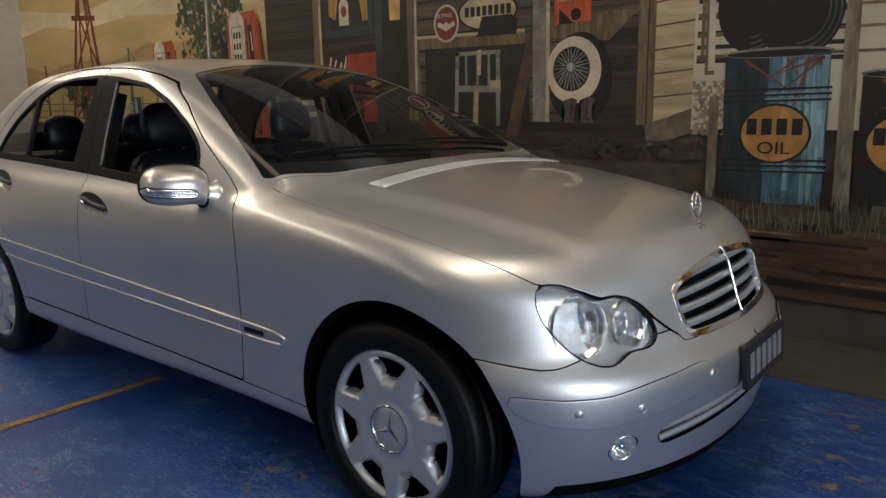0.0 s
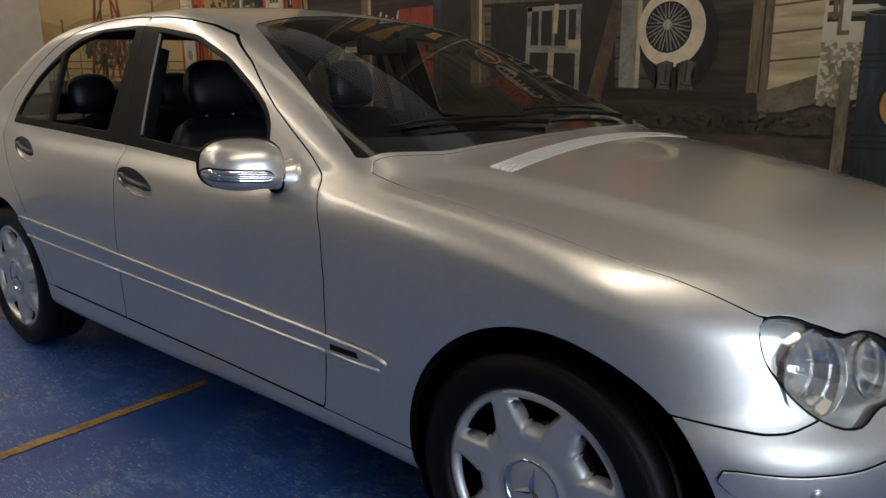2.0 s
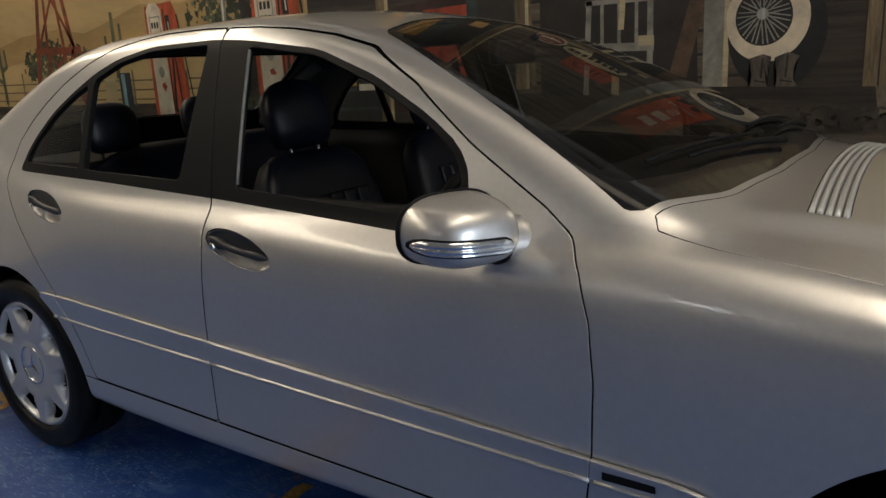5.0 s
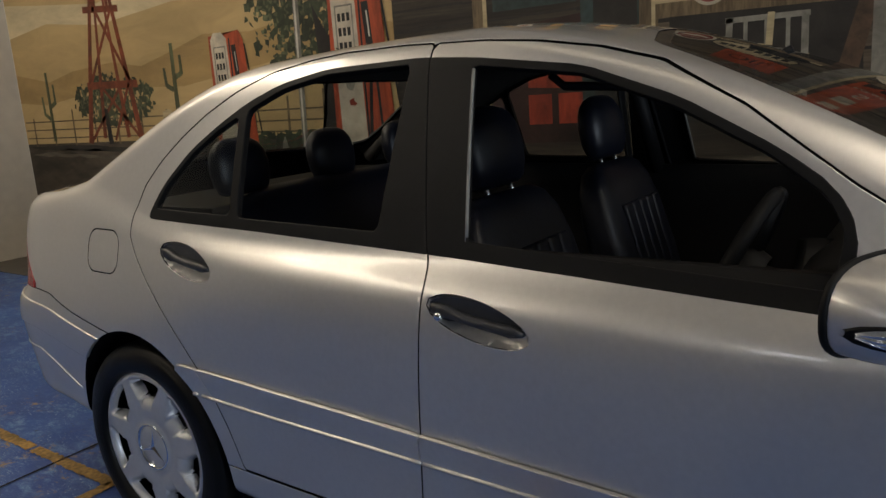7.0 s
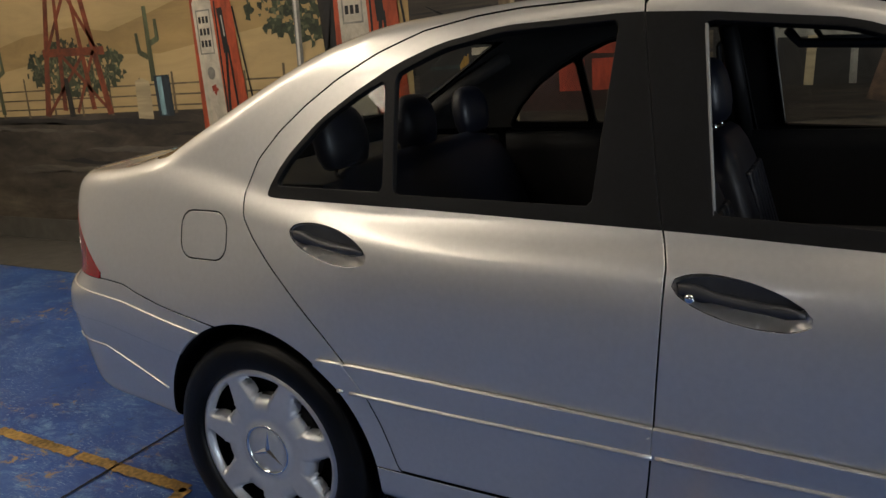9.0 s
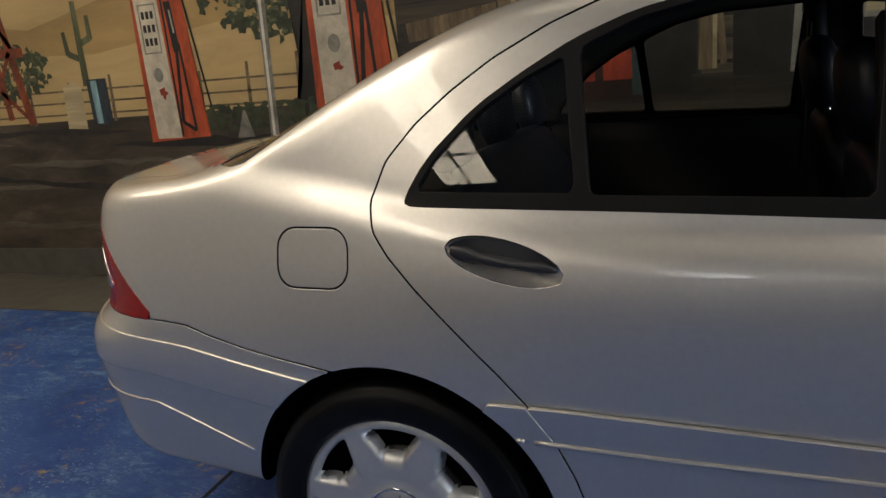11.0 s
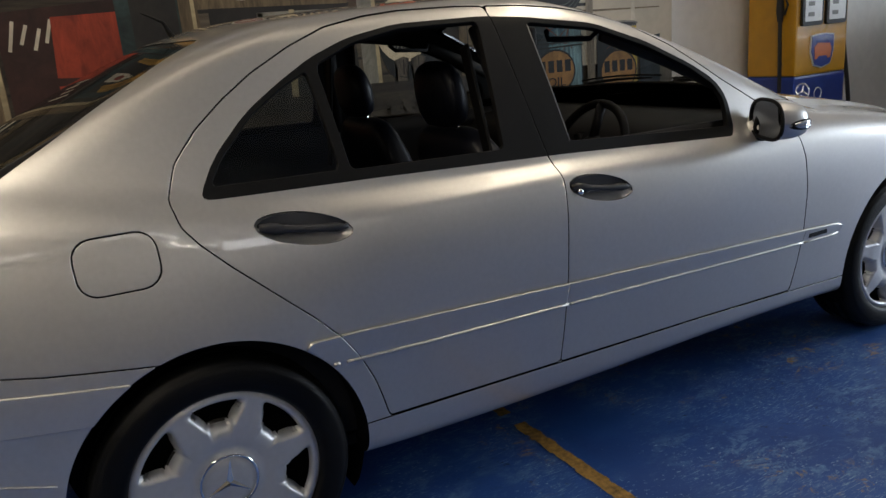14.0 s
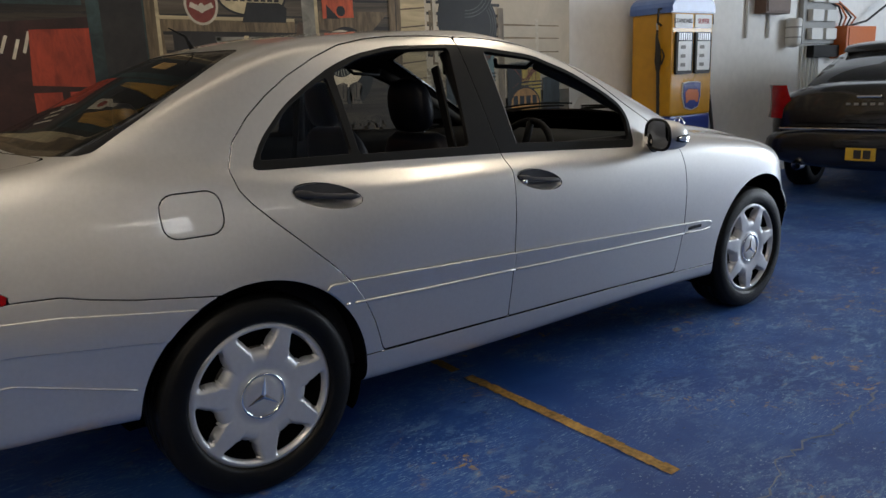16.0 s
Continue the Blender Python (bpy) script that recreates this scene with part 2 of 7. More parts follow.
structure("floor", box((XL + XR) / 2, (YB + YW) / 2, -0.1, XR - XL + 0.4, YW - YB + 0.4, 0.2), BLUE, "worn blue painted concrete workshop floor")
structure("floor_apron", box((XL + 2.7) / 2, (1.06 + YW) / 2, 0.002, 2.7 - XL, YW - 1.06, 0.008), CONCRETE, "bare grey concrete strip along the painted wall")
structure("wall_north", box((XL + XR) / 2, YW + 0.1, ZC / 2, XR - XL, 0.2, ZC), WHITE_WALL, "white rendered brick wall")
structure("wall_west", box(XL - 0.1, (YB + YW) / 2 + 0.1, ZC / 2, 0.2, YW - YB + 0.2, ZC), CREAM_WALL, "pale cream painted side wall")
structure("wall_south", box((XL + XR) / 2, YB - 0.1, ZC / 2, XR - XL, 0.2, ZC), UNSEEN_DARK_WALL, "unseen rear wall, coloured dark brown to cut fill and reflections")
structure("wall_east", box(XR + 0.1, (YB + YW) / 2, ZC / 2, 0.2, YW - YB, ZC), WHITE_WALL, "white painted end wall")
structure("ceiling", box((XL + XR) / 2, (YB + YW) / 2, ZC + 0.05, XR - XL, YW - YB, 0.1), CEILING, "plain pale workshop ceiling")


def floor_line(name, x0, y0, x1, y1, w, mat, label, seed):
    """A worn painted stripe: many short uneven pieces with gaps in them."""
    rnd = random.Random(seed)
    b = bmesh.new()
    p, q = Vector((x0, y0, 0)), Vector((x1, y1, 0))
    d = (q - p)
    n = max(2, int(d.length / 0.02))
    side = Vector((-d.y, d.x, 0)).normalized() * w / 2
    wear = 0.0
    for i in range(n):
        wear = 0.8 * wear + rnd.uniform(-0.35, 0.35)
        if wear > 0.55:
            continue
        a, c = p + d * (i / n), p + d * ((i + 1) / n)
        e0, e1 = 1 - rnd.random() * 0.25, 1 - rnd.random() * 0.25
        b.faces.new([b.verts.new(v + Vector((0, 0, 0.0035))) for v in (a - side * e0, c - side * e0, c + side * e1, a + side * e1)])
    return tagged(part(name, b, mat), label, "line", kind="structure")


floor_line("floor_line_1", -0.33, -0.1, -0.35, -1.6, 0.055, YELLOW_LINE, "worn yellow bay line painted on the blue floor", 3)
floor_line("floor_line_3", -1.86, -0.70, -1.86, -1.02, 0.055, YELLOW_LINE, "worn yellow bay line painted on the blue floor", 6)
floor_line("floor_line_2", -3.6, -0.66, -1.86, -0.70, 0.055, YELLOW_LINE, "worn yellow bay line painted on the blue floor", 4)
floor_line("floor_joint_1", -2.23, 1.0, -2.2, -3.5, 0.014, JOINT, "dark joint between floor slabs", 8)

# crack in the floor: a thin dark jagged groove
b = bmesh.new()
rnd = random.Random(12)
px, py = -0.35, -1.85
pts = []
while px < 0.75:
    pts.append((px, py))
    px += rnd.uniform(0.02, 0.05)
    py += rnd.uniform(-0.025, 0.03)
for (x0, y0), (x1, y1) in zip(pts, pts[1:]):
    w = rnd.uniform(0.002, 0.006)
    b.faces.new([b.verts.new(v) for v in ((x0, y0 - w, 0.0035), (x1, y1 - w, 0.0035), (x1, y1 + w, 0.0035), (x0, y0 + w, 0.0035))])
tagged(part("floor_crack", b, material("crack_fill", (0.16, 0.19, 0.26), 0.9, grain=0.3)), "pale jagged crack in the blue floor", "crack", kind="structure")

# roof lights: translucent sheets across the hall between dark purlins, a row of batten lamps, and a slatted high window
SKY_PANE = material("skylight_pane", (1.0, 0.87, 0.68), 0.5, emit=10.0)
TUBE = material("lit_tube", (1.0, 0.95, 0.86), 0.5, emit=15.0)
BAR = material("skylight_bar", (0.25, 0.24, 0.22), 0.6)
for cx, cy, n0 in ((-3.45, -3.0, 7), (1.85, -1.25, 3)):
    sky = thing("skylight", "bright translucent roof sheet between dark purlins", "skylight", "skylights in the ceiling", (cx, cy, ZC - 0.012))
    sky["kind"] = "structure"
    for i in range(n0):
        for j in range(2):
            part("pane", box((j - 0.5) * 0.42, (i - (n0 - 1) / 2) * 0.88, 0, 0.37, 0.80, 0.006), SKY_PANE, sky)
    part("bar_frame", box(0, 0, 0.006, 0.95, n0 * 0.88 + 0.04, 0.004), BAR, sky)
for i in range(6):
    lamp = thing("batten_light", "white fluorescent batten hung below the ceiling", "ceiling light", "row of batten lights", (-5.6 + i * 2.1, -6.4, 2.75))
    part("tray", box(0, 0, 0.04, 1.25, 0.10, 0.05, 0.008), WHITE_WALL, lamp)
    part("tube", box(0, 0, 0.0, 1.18, 0.045, 0.026, 0.01), TUBE, lamp)
    for dx in (-0.5, 0.5):
        part("rod", tube([(dx, 0, 0.06), (dx, 0, ZC - 2.75)], 0.006, 6), BAR, lamp)
WINDOW_PANE = material("bright_window_pane", (0.95, 0.97, 1.0), 0.5, emit=9.0)
win = tagged(new("window_1"), "bright high window with dark glazing bars", "window", kind="structure")
win.location = (-0.6, YB + 0.012, 2.75)
part("window_frame", box(0, 0, 0, 0.74, 0.02, 0.64), BAR, win)
for i in range(3):
    part("pane", box(0, 0.014, -0.19 + 0.19 * i, 0.62, 0.006, 0.13), WINDOW_PANE, win)


# ---- the form of the car ----
def curve(pts, blur=0.03):
    """A smooth function through points (x, y): Hermite, then softened over blur metres."""
    px = np.array([p[0] for p in pts], float)
    py = np.array([p[1] for p in pts], float)
    d = np.diff(py) / np.diff(px)
    m = np.concatenate([[d[0]], (d[:-1] + d[1:]) / 2, [d[-1]]])
    tx = np.arange(px[0] - 0.3, px[-1] + 0.3, 0.002)
    c = np.clip(tx, px[0], px[-1])
    i = np.clip(np.searchsorted(px, c) - 1, 0, len(px) - 2)
    h = px[i + 1] - px[i]
    t = (c - px[i]) / h
    ty = (2 * t**3 - 3 * t**2 + 1) * py[i] + (t**3 - 2 * t**2 + t) * h * m[i] + (3 * t**2 - 2 * t**3) * py[i + 1] + (t**3 - t**2) * h * m[i + 1]
    ty = ty + np.where(tx < px[0], (tx - px[0]) * m[0], 0) + np.where(tx > px[-1], (tx - px[-1]) * m[-1], 0)
    n = max(1, int(blur / 0.002))
    kern = np.exp(-0.5 * (np.arange(-3 * n, 3 * n + 1) / n) ** 2)
    ty = np.convolve(np.pad(ty, 3 * n, mode="edge"), kern / kern.sum(), "valid")
    return lambda x: np.interp(x, tx, ty)


def smax(a, b, k):
    h = np.maximum(k - np.abs(a - b), 0) / k
    return np.maximum(a, b) + h * h * k / 4


def smin(a, b, k):
    return -smax(-a, -b, k)


def step(a, b, x):
    t = np.clip((x - a) / (b - a), 0, 1)
    return t * t * (3 - 2 * t)


DECK = curve([(-2.45, 1.0), (-2.3, 1.04), (-2.2, 1.055), (-2.0, 1.075), (-1.75, 1.085), (-1.4, 1.035), (-1.0, 0.99), (0, 0.978), (0.5, 0.982), (0.8, 1.0),
              (1.0, 0.985), (1.3, 0.948), (1.6, 0.9), (1.8, 0.86), (1.95, 0.815), (2.05, 0.775), (2.2, 0.70)], 0.04)
CROWN = curve([(-2.4, 0.10), (-1.5, 0.07), (0, 0.07), (0.9, 0.10), (1.4, 0.11), (1.8, 0.15), (2.1, 0.2)], 0.05)
SECTION = curve([(0.1, 0.91), (0.22, 0.952), (0.30, 0.970), (0.38, 0.980), (0.5, 0.992), (0.6, 0.998), (0.68, 1.0), (0.76, 0.998), (0.84, 0.989), (0.9, 0.972),
                 (0.95, 0.945), (1.0, 0.905), (1.1, 0.80), (1.3, 0.6)], 0.012)
SECTION_R = curve([(0.1, 0.91), (0.3, 0.965), (0.5, 0.99), (0.60, 0.998), (0.68, 0.991), (0.76, 0.976), (0.84, 0.957), (0.88, 0.946), (0.92, 0.934), (0.96, 0.919), (1.0, 0.90), (1.1, 0.83), (1.3, 0.6)], 0.03)
PLAN = curve([(-2.4, 0.76), (-1.96, 0.80), (-1.65, 0.842), (-1.36, 0.862), (-0.4, 0.864), (0.6, 0.862), (1.36, 0.862), (1.7, 0.852), (2.1, 0.845)], 0.06)
NOSE = curve([(0.1, 2.02), (0.2, 2.055), (0.33, 2.09), (0.45, 2.11), (0.52, 2.10), (0.58, 2.05), (0.63, 2.03), (0.74, 1.995), (0.82, 1.95), (1.0, 1.85)], 0.012)
TAIL = curve([(0.2, -2.31), (0.35, -2.38), (0.5, -2.415), (0.62, -2.435), (0.68, -2.42), (0.72, -2.37), (0.78, -2.36), (0.9, -2.378), (1.0, -2.375), (1.1, -2.34)], 0.015)
KEEL = curve([(-2.4, 0.34), (-1.7, 0.33), (-1.0, 0.25), (0.9, 0.225), (1.6, 0.18), (2.1, 0.185)], 0.06)
ROOF = curve([(-1.9, 1.22), (-1.5, 1.325), (-1.25, 1.385), (-0.95, 1.415), (-0.5, 1.436), (-0.2, 1.434), (0.1, 1.412), (0.4, 1.36), (0.8, 1.28)], 0.06)
SCREEN = curve([(0.8, 1.42), (0.95, 1.08), (1.02, 0.93), (1.12, 0.71), (1.22, 0.48), (1.32, 0.22), (1.40, -0.03), (1.5, -0.4)], 0.03)
REAR = curve([(0.9, -2.3), (1.06, -1.93), (1.15, -1.72), (1.25, -1.51), (1.33, -1.34), (1.38, -1.22), (1.5, -0.9)], 0.03)


def body_f(p):
    """The car's outer skin is where this is 0; inside it is below 0. p: points (n, 3) in the car's own metres."""
    x, a, z = p[:, 0], np.abs(p[:, 1]), p[:, 2]
    # lower body: plan and section as one rounded form
    front, back = 0.55, 0.42
    n = 2.15 + 0.40 * step(0.9, 0.0, x)
    nose = NOSE(z)
    u = np.clip((x - (nose - front)) / front, 0, None) + np.clip(((TAIL(z) + back) - x) / back, 0, None)
    q = step(-0.75, -1.5, x)
    v = a / (PLAN(x) * (SECTION(z) * (1 - q) + SECTION_R(z) * q))
    side = (((u**n + v**n) ** (1 / n)) - 1) * 0.85
    ridge = 0.62 - 0.10 * np.clip(x - 0.9, 0, 1)
    bump = 0.014 * step(0.75, 1.0, x) * (1 - step(ridge - 0.05, ridge + 0.05, a)) * (1 - step(1.75, 2.05, x))
    top = (z - (DECK(x) + bump - CROWN(x) * a * a * 1.0)) * 0.97
    low = smax(side, top, 0.045 + 0.03 * step(-1.0, 0.5, x))
    low = smax(low, KEEL(x) - z, 0.05)
    # cabin
    g = a - (0.778 - 0.345 * (z - 1.0) - 0.12 * (z - 1.0) ** 2 - 0.085 * np.clip(-1.0 - x, 0, None) ** 2 - 0.05 * np.clip(x - 0.2, 0, None) ** 2)
    g = g * 0.94
    r = z - (ROOF(x) - 0.085 * a * a)
    w = (x + 0.33 * a * a - SCREEN(z)) / 2.5
    b = (REAR(z) - x + 0.25 * a * a) / 2.3
    cab = smax(smax(g, r, 0.08), smax(w, b, 0.05), 0.07)
    cab = smax(cab, 0.90 - z + 0.03 * step(-0.9, -1.4, x), 0.02 + 0.10 * step(-0.9, -1.4, x))
    k = 0.02 + 0.03 * step(-0.9, -1.5, x)
    return smin(low, cab, k)


# ---- the car's skin: rays from its inner axis to the surface ----
def gradient(p):
    e = 0.002
    g = np.stack([body_f(p + d) - body_f(p - d) for d in np.eye(3) * e], 1)
    return g / np.maximum(np.linalg.norm(g, axis=1, keepdims=True), 1e-9)


def cast(origin, way):
    """First point along each ray where the skin lies."""
    lo = np.full(len(origin), 0.02)
    hi = lo.copy()
    found = np.zeros(len(origin), bool)
    for r in np.arange(0.1, 1.7, 0.05):
        out = (body_f(origin + way * r) > 0) & ~found
        hi[out] = r
        found |= out
        lo[~found] = r
    for _ in range(18):
        mid = (lo + hi) / 2
        out = body_f(origin + way * mid[:, None]) > 0
        hi, lo = np.where(out, mid, hi), np.where(out, lo, mid)
    return origin + way * hi[:, None]


def skin():
    """Half of the skin (y below 0) as points, normals and triangles."""
    xs, psi = [], []
    for k in range(64, 0, -1):
        xs.append(-1.75)
        psi.append(-math.radians(90 * (k / 64)))
    for x in np.linspace(-1.75, 1.55, 300):
        xs.append(x)
        psi.append(0)
    for k in range(1, 65):
        xs.append(1.55)
        psi.append(math.radians(90 * (k / 64)))
    xs, psi = np.array(xs), np.array(psi)
    phi = np.radians(np.linspace(-90, 90, 181))
    X, PH = np.meshgrid(xs, phi, indexing="ij")
    PS = np.repeat(psi[:, None], len(phi), 1)
    axis = np.interp(X, [-1.75, -1.2, 1.0, 1.55], [0.68, 0.64, 0.60, 0.52])
    o = np.stack([X.ravel(), np.full(X.size, -0.0), axis.ravel()], 1)
    d = np.stack([np.sin(PS).ravel(), (-np.cos(PS) * np.cos(PH)).ravel(), (np.cos(PS) * np.sin(PH)).ravel()], 1)
    p = cast(o, d)
    p[:, 1] = np.minimum(p[:, 1], 0)
    n, m = X.shape
    i = np.arange(n * m).reshape(n, m)
    q = np.stack([i[:-1, :-1].ravel(), i[1:, :-1].ravel(), i[1:, 1:].ravel(), i[:-1, 1:].ravel()], 1)
    t = np.concatenate([q[:, [0, 1, 2]], q[:, [0, 2, 3]]])
    area = np.linalg.norm(np.cross(p[t[:, 1]] - p[t[:, 0]], p[t[:, 2]] - p[t[:, 0]]), axis=1)
    return p, gradient(p), t[area > 1e-9]


def clip(mesh, d):
    """The part of a triangle mesh where d (a value at each point) is below 0, cut cleanly."""
    p, nn, t = mesh
    inside = d < 0
    c = inside[t].sum(1)
    keep = [t[c == 3]]
    np_, nn_, cache = [], [], {}
    base = len(p)
    cut = t[(c == 1) | (c == 2)]
    if len(cut):
        e = np.concatenate([cut[:, [0, 1]], cut[:, [1, 2]], cut[:, [2, 0]]])
        e = e[inside[e[:, 0]] != inside[e[:, 1]]]
        e = np.unique(np.sort(e, 1), axis=0)
        f = d[e[:, 0]] / (d[e[:, 0]] - d[e[:, 1]])
        f = f[:, None]
        np_ = p[e[:, 0]] * (1 - f) + p[e[:, 1]] * f
        nn_ = nn[e[:, 0]] * (1 - f) + nn[e[:, 1]] * f
        nn_ = nn_ / np.maximum(np.linalg.norm(nn_, axis=1, keepdims=True), 1e-9)
        cache = {(int(a), int(b)): base + k for k, (a, b) in enumerate(e)}
        tri = []
        for a, b, g in cut:
            v = [int(a), int(b), int(g)]
            ins = [bool(inside[k]) for k in v]
            if sum(ins) == 1:
                k = ins.index(True)
                a0, b0, c0 = v[k], v[(k + 1) % 3], v[(k + 2) % 3]
                tri.append((a0, cache[min(a0, b0), max(a0, b0)], cache[min(a0, c0), max(a0, c0)]))
            else:
                k = ins.index(False)
                a0, b0, c0 = v[k], v[(k + 1) % 3], v[(k + 2) % 3]
                ab, ac = cache[min(a0, b0), max(a0, b0)], cache[min(a0, c0), max(a0, c0)]
                tri += [(ab, b0, c0), (ab, c0, ac)]
        keep.append(np.array(tri, int))
        p, nn = np.concatenate([p, np_]), np.concatenate([nn, nn_])
    t = np.concatenate(keep)
    used, inv = np.unique(t.ravel(), return_inverse=True)
    return p[used], nn[used], inv.reshape(-1, 3)


def poly_d(u, v, poly):
    """Signed distance to a closed outline: below 0 inside."""
    q = np.array(poly, float)
    best = np.full(len(u), 1e9)
    odd = np.zeros(len(u), bool)
    for (x0, y0), (x1, y1) in zip(q, np.roll(q, -1, 0)):
        ex, ey = x1 - x0, y1 - y0
        h = np.clip(((u - x0) * ex + (v - y0) * ey) / (ex * ex + ey * ey), 0, 1)
        best = np.minimum(best, (u - x0 - h * ex) ** 2 + (v - y0 - h * ey) ** 2)
        if y0 != y1:
            odd ^= ((y0 > v) != (y1 > v)) & (u < x0 + (v - y0) / (y1 - y0) * ex)
    return np.where(odd, -1, 1) * np.sqrt(best)


def soften(poly, times=2, cut=0.022):
    """Rounds an outline's corners, cutting at most cut metres off each side."""
    q = np.array(poly, float)
    for k in range(times):
        r = np.roll(q, -1, 0)
        e = r - q
        n = np.linalg.norm(e, axis=1, keepdims=True)
        f = np.minimum(0.25, cut / (1 + 2 * k) / np.maximum(n, 1e-6))
        q = np.stack([q + e * f, r - e * f], 1).reshape(-1, 2)
    return q


def flip(mesh):
    p, n, t = mesh
    return p * (1, -1, 1), n * (1, -1, 1), t[:, ::-1]


def both(mesh):
    a, b = mesh, flip(mesh)
    return np.concatenate([a[0], b[0]]), np.concatenate([a[1], b[1]]), np.concatenate([a[2], b[2] + len(a[0])])


def panel(name, mesh, mat, parent, off=0.0, rim=0.008, edge=0.0015, label="", seam=True, dark=True, plain=False):
    """Makes a sheet-metal panel: the skin at off, with rounded-over edges folded in by rim."""
    p, n, t = mesh
    p = p + n * off
    e = np.concatenate([t[:, [0, 1]], t[:, [1, 2]], t[:, [2, 0]]])
    key = np.sort(e, 1)
    _, first, count = np.unique(key, axis=0, return_index=True, return_counts=True)
    e = e[first[count == 1]]
    if seam:
        e = e[~((np.abs(p[e[:, 0], 1]) < 1e-4) & (np.abs(p[e[:, 1], 1]) < 1e-4))]
    verts, norms, tris = [p], [n], [t]
    if rim and len(e):
        a, b = e[:, 0], e[:, 1]
        out = np.zeros_like(p)
        tang = p[b] - p[a]
        tang /= np.maximum(np.linalg.norm(tang, axis=1, keepdims=True), 1e-9)
        side = np.cross(tang, n[a])
        np.add.at(out, a, side)
        np.add.at(out, b, side)
        ids, inv = np.unique(e.ravel(), return_inverse=True)
        e2 = inv.reshape(-1, 2)
        o = out[ids] / np.maximum(np.linalg.norm(out[ids], axis=1, keepdims=True), 1e-9)
        pn, nn = p[ids], n[ids]
        rings = [(pn, nn), (pn + o * edge * 0.7 - nn * edge * 0.3, (o + nn) * 0.7071), (pn + o * edge - nn * edge, o), (pn + o * edge - nn * (rim + edge), o)]
        start = len(p)
        for k, (rp, rn) in enumerate(rings):
            verts.append(rp)
            norms.append(rn)
        m = len(ids)
        for k in range(3):
            s = start + k * m
            tris.append(np.stack([e2[:, 0] + s, e2[:, 0] + s + m, e2[:, 1] + s], 1))
            tris.append(np.stack([e2[:, 1] + s, e2[:, 0] + s + m, e2[:, 1] + s + m], 1))
    v, nr, tr = np.concatenate(verts), np.concatenate(norms), np.concatenate(tris)
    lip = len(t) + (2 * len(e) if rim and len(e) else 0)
    me = bpy.data.meshes.new(name)
    me.vertices.add(len(v))
    me.vertices.foreach_set("co", v.astype(np.float32).ravel())
    me.loops.add(len(tr) * 3)
    me.loops.foreach_set("vertex_index", tr.astype(np.int32).ravel())
    me.polygons.add(len(tr))
    me.polygons.foreach_set("loop_start", np.arange(0, len(tr) * 3, 3, dtype=np.int32))
    me.update()
    me.validate()
    me.shade_smooth()
    if not plain and len(me.vertices) == len(nr) and mat not in (GLASS, GLASS_DARK, LENS):
        me.normals_split_custom_set_from_vertices(nr.tolist())
    ob = link(name, me, mat, parent, label)
    # inner folds of silver panels coloured dark, painting shade into the gaps
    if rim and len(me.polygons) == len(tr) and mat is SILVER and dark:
        me.materials.append(LINER_AND_SHADE)
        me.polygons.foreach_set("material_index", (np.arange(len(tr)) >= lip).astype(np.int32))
    return ob


def leaned(mesh, poly, low=0.004, high=0.011):
    """A moulding whose face leans out towards its upper edge, so that it looks down at the floor."""
    p, n, t = mesh
    if not len(t):
        return mesh
    q = np.array(poly, float)
    zs = []
    for x in p[:, 0]:
        cross = []
        for (x0, z0), (x1, z1) in zip(q, np.roll(q, -1, 0)):
            if (x0 - x) * (x1 - x) <= 0 and x0 != x1:
                cross.append(z0 + (x - x0) / (x1 - x0) * (z1 - z0))
        zs.append((min(cross), max(cross)) if cross else (0.5, 0.56))
    zs = np.array(zs)
    h = np.maximum(zs[:, 1] - zs[:, 0], 0.02)
    u = np.clip((p[:, 2] - zs[:, 0]) / h, 0, 1)
    fall = (high - low) / h * step(0.0, 0.15, u)
    m = n - np.array([0, 0, 1.0]) * fall[:, None]
    m /= np.linalg.norm(m, axis=1, keepdims=True)
    return p + n * (low + (high - low) * u)[:, None], m, t


def X(m):
    return m[0][:, 0]


def A(m):
    return np.abs(m[0][:, 1])


def Z(m):
    return m[0][:, 2]


def xz(poly):
    return lambda m: poly_d(X(m), Z(m), poly)


def xa(poly, zmin=0.5):
    return lambda m: np.maximum(poly_d(X(m), A(m), poly), (zmin - Z(m)))


def az(poly, xmin):
    return lambda m: np.maximum(poly_d(A(m), Z(m), poly), (xmin - X(m)))


def sz(poly, xmin):
    return lambda m: np.maximum(poly_d(X(m) - A(m), Z(m), poly), (xmin - X(m)))


def inset(fn, by):
    return lambda m: fn(m) + by


GAP = 0.0029


def take(rest, fn, gap=GAP):
    """Splits a panel off: the panel, and what stays."""
    d = fn(rest)
    return clip(rest, d + gap), clip(rest, gap - d)


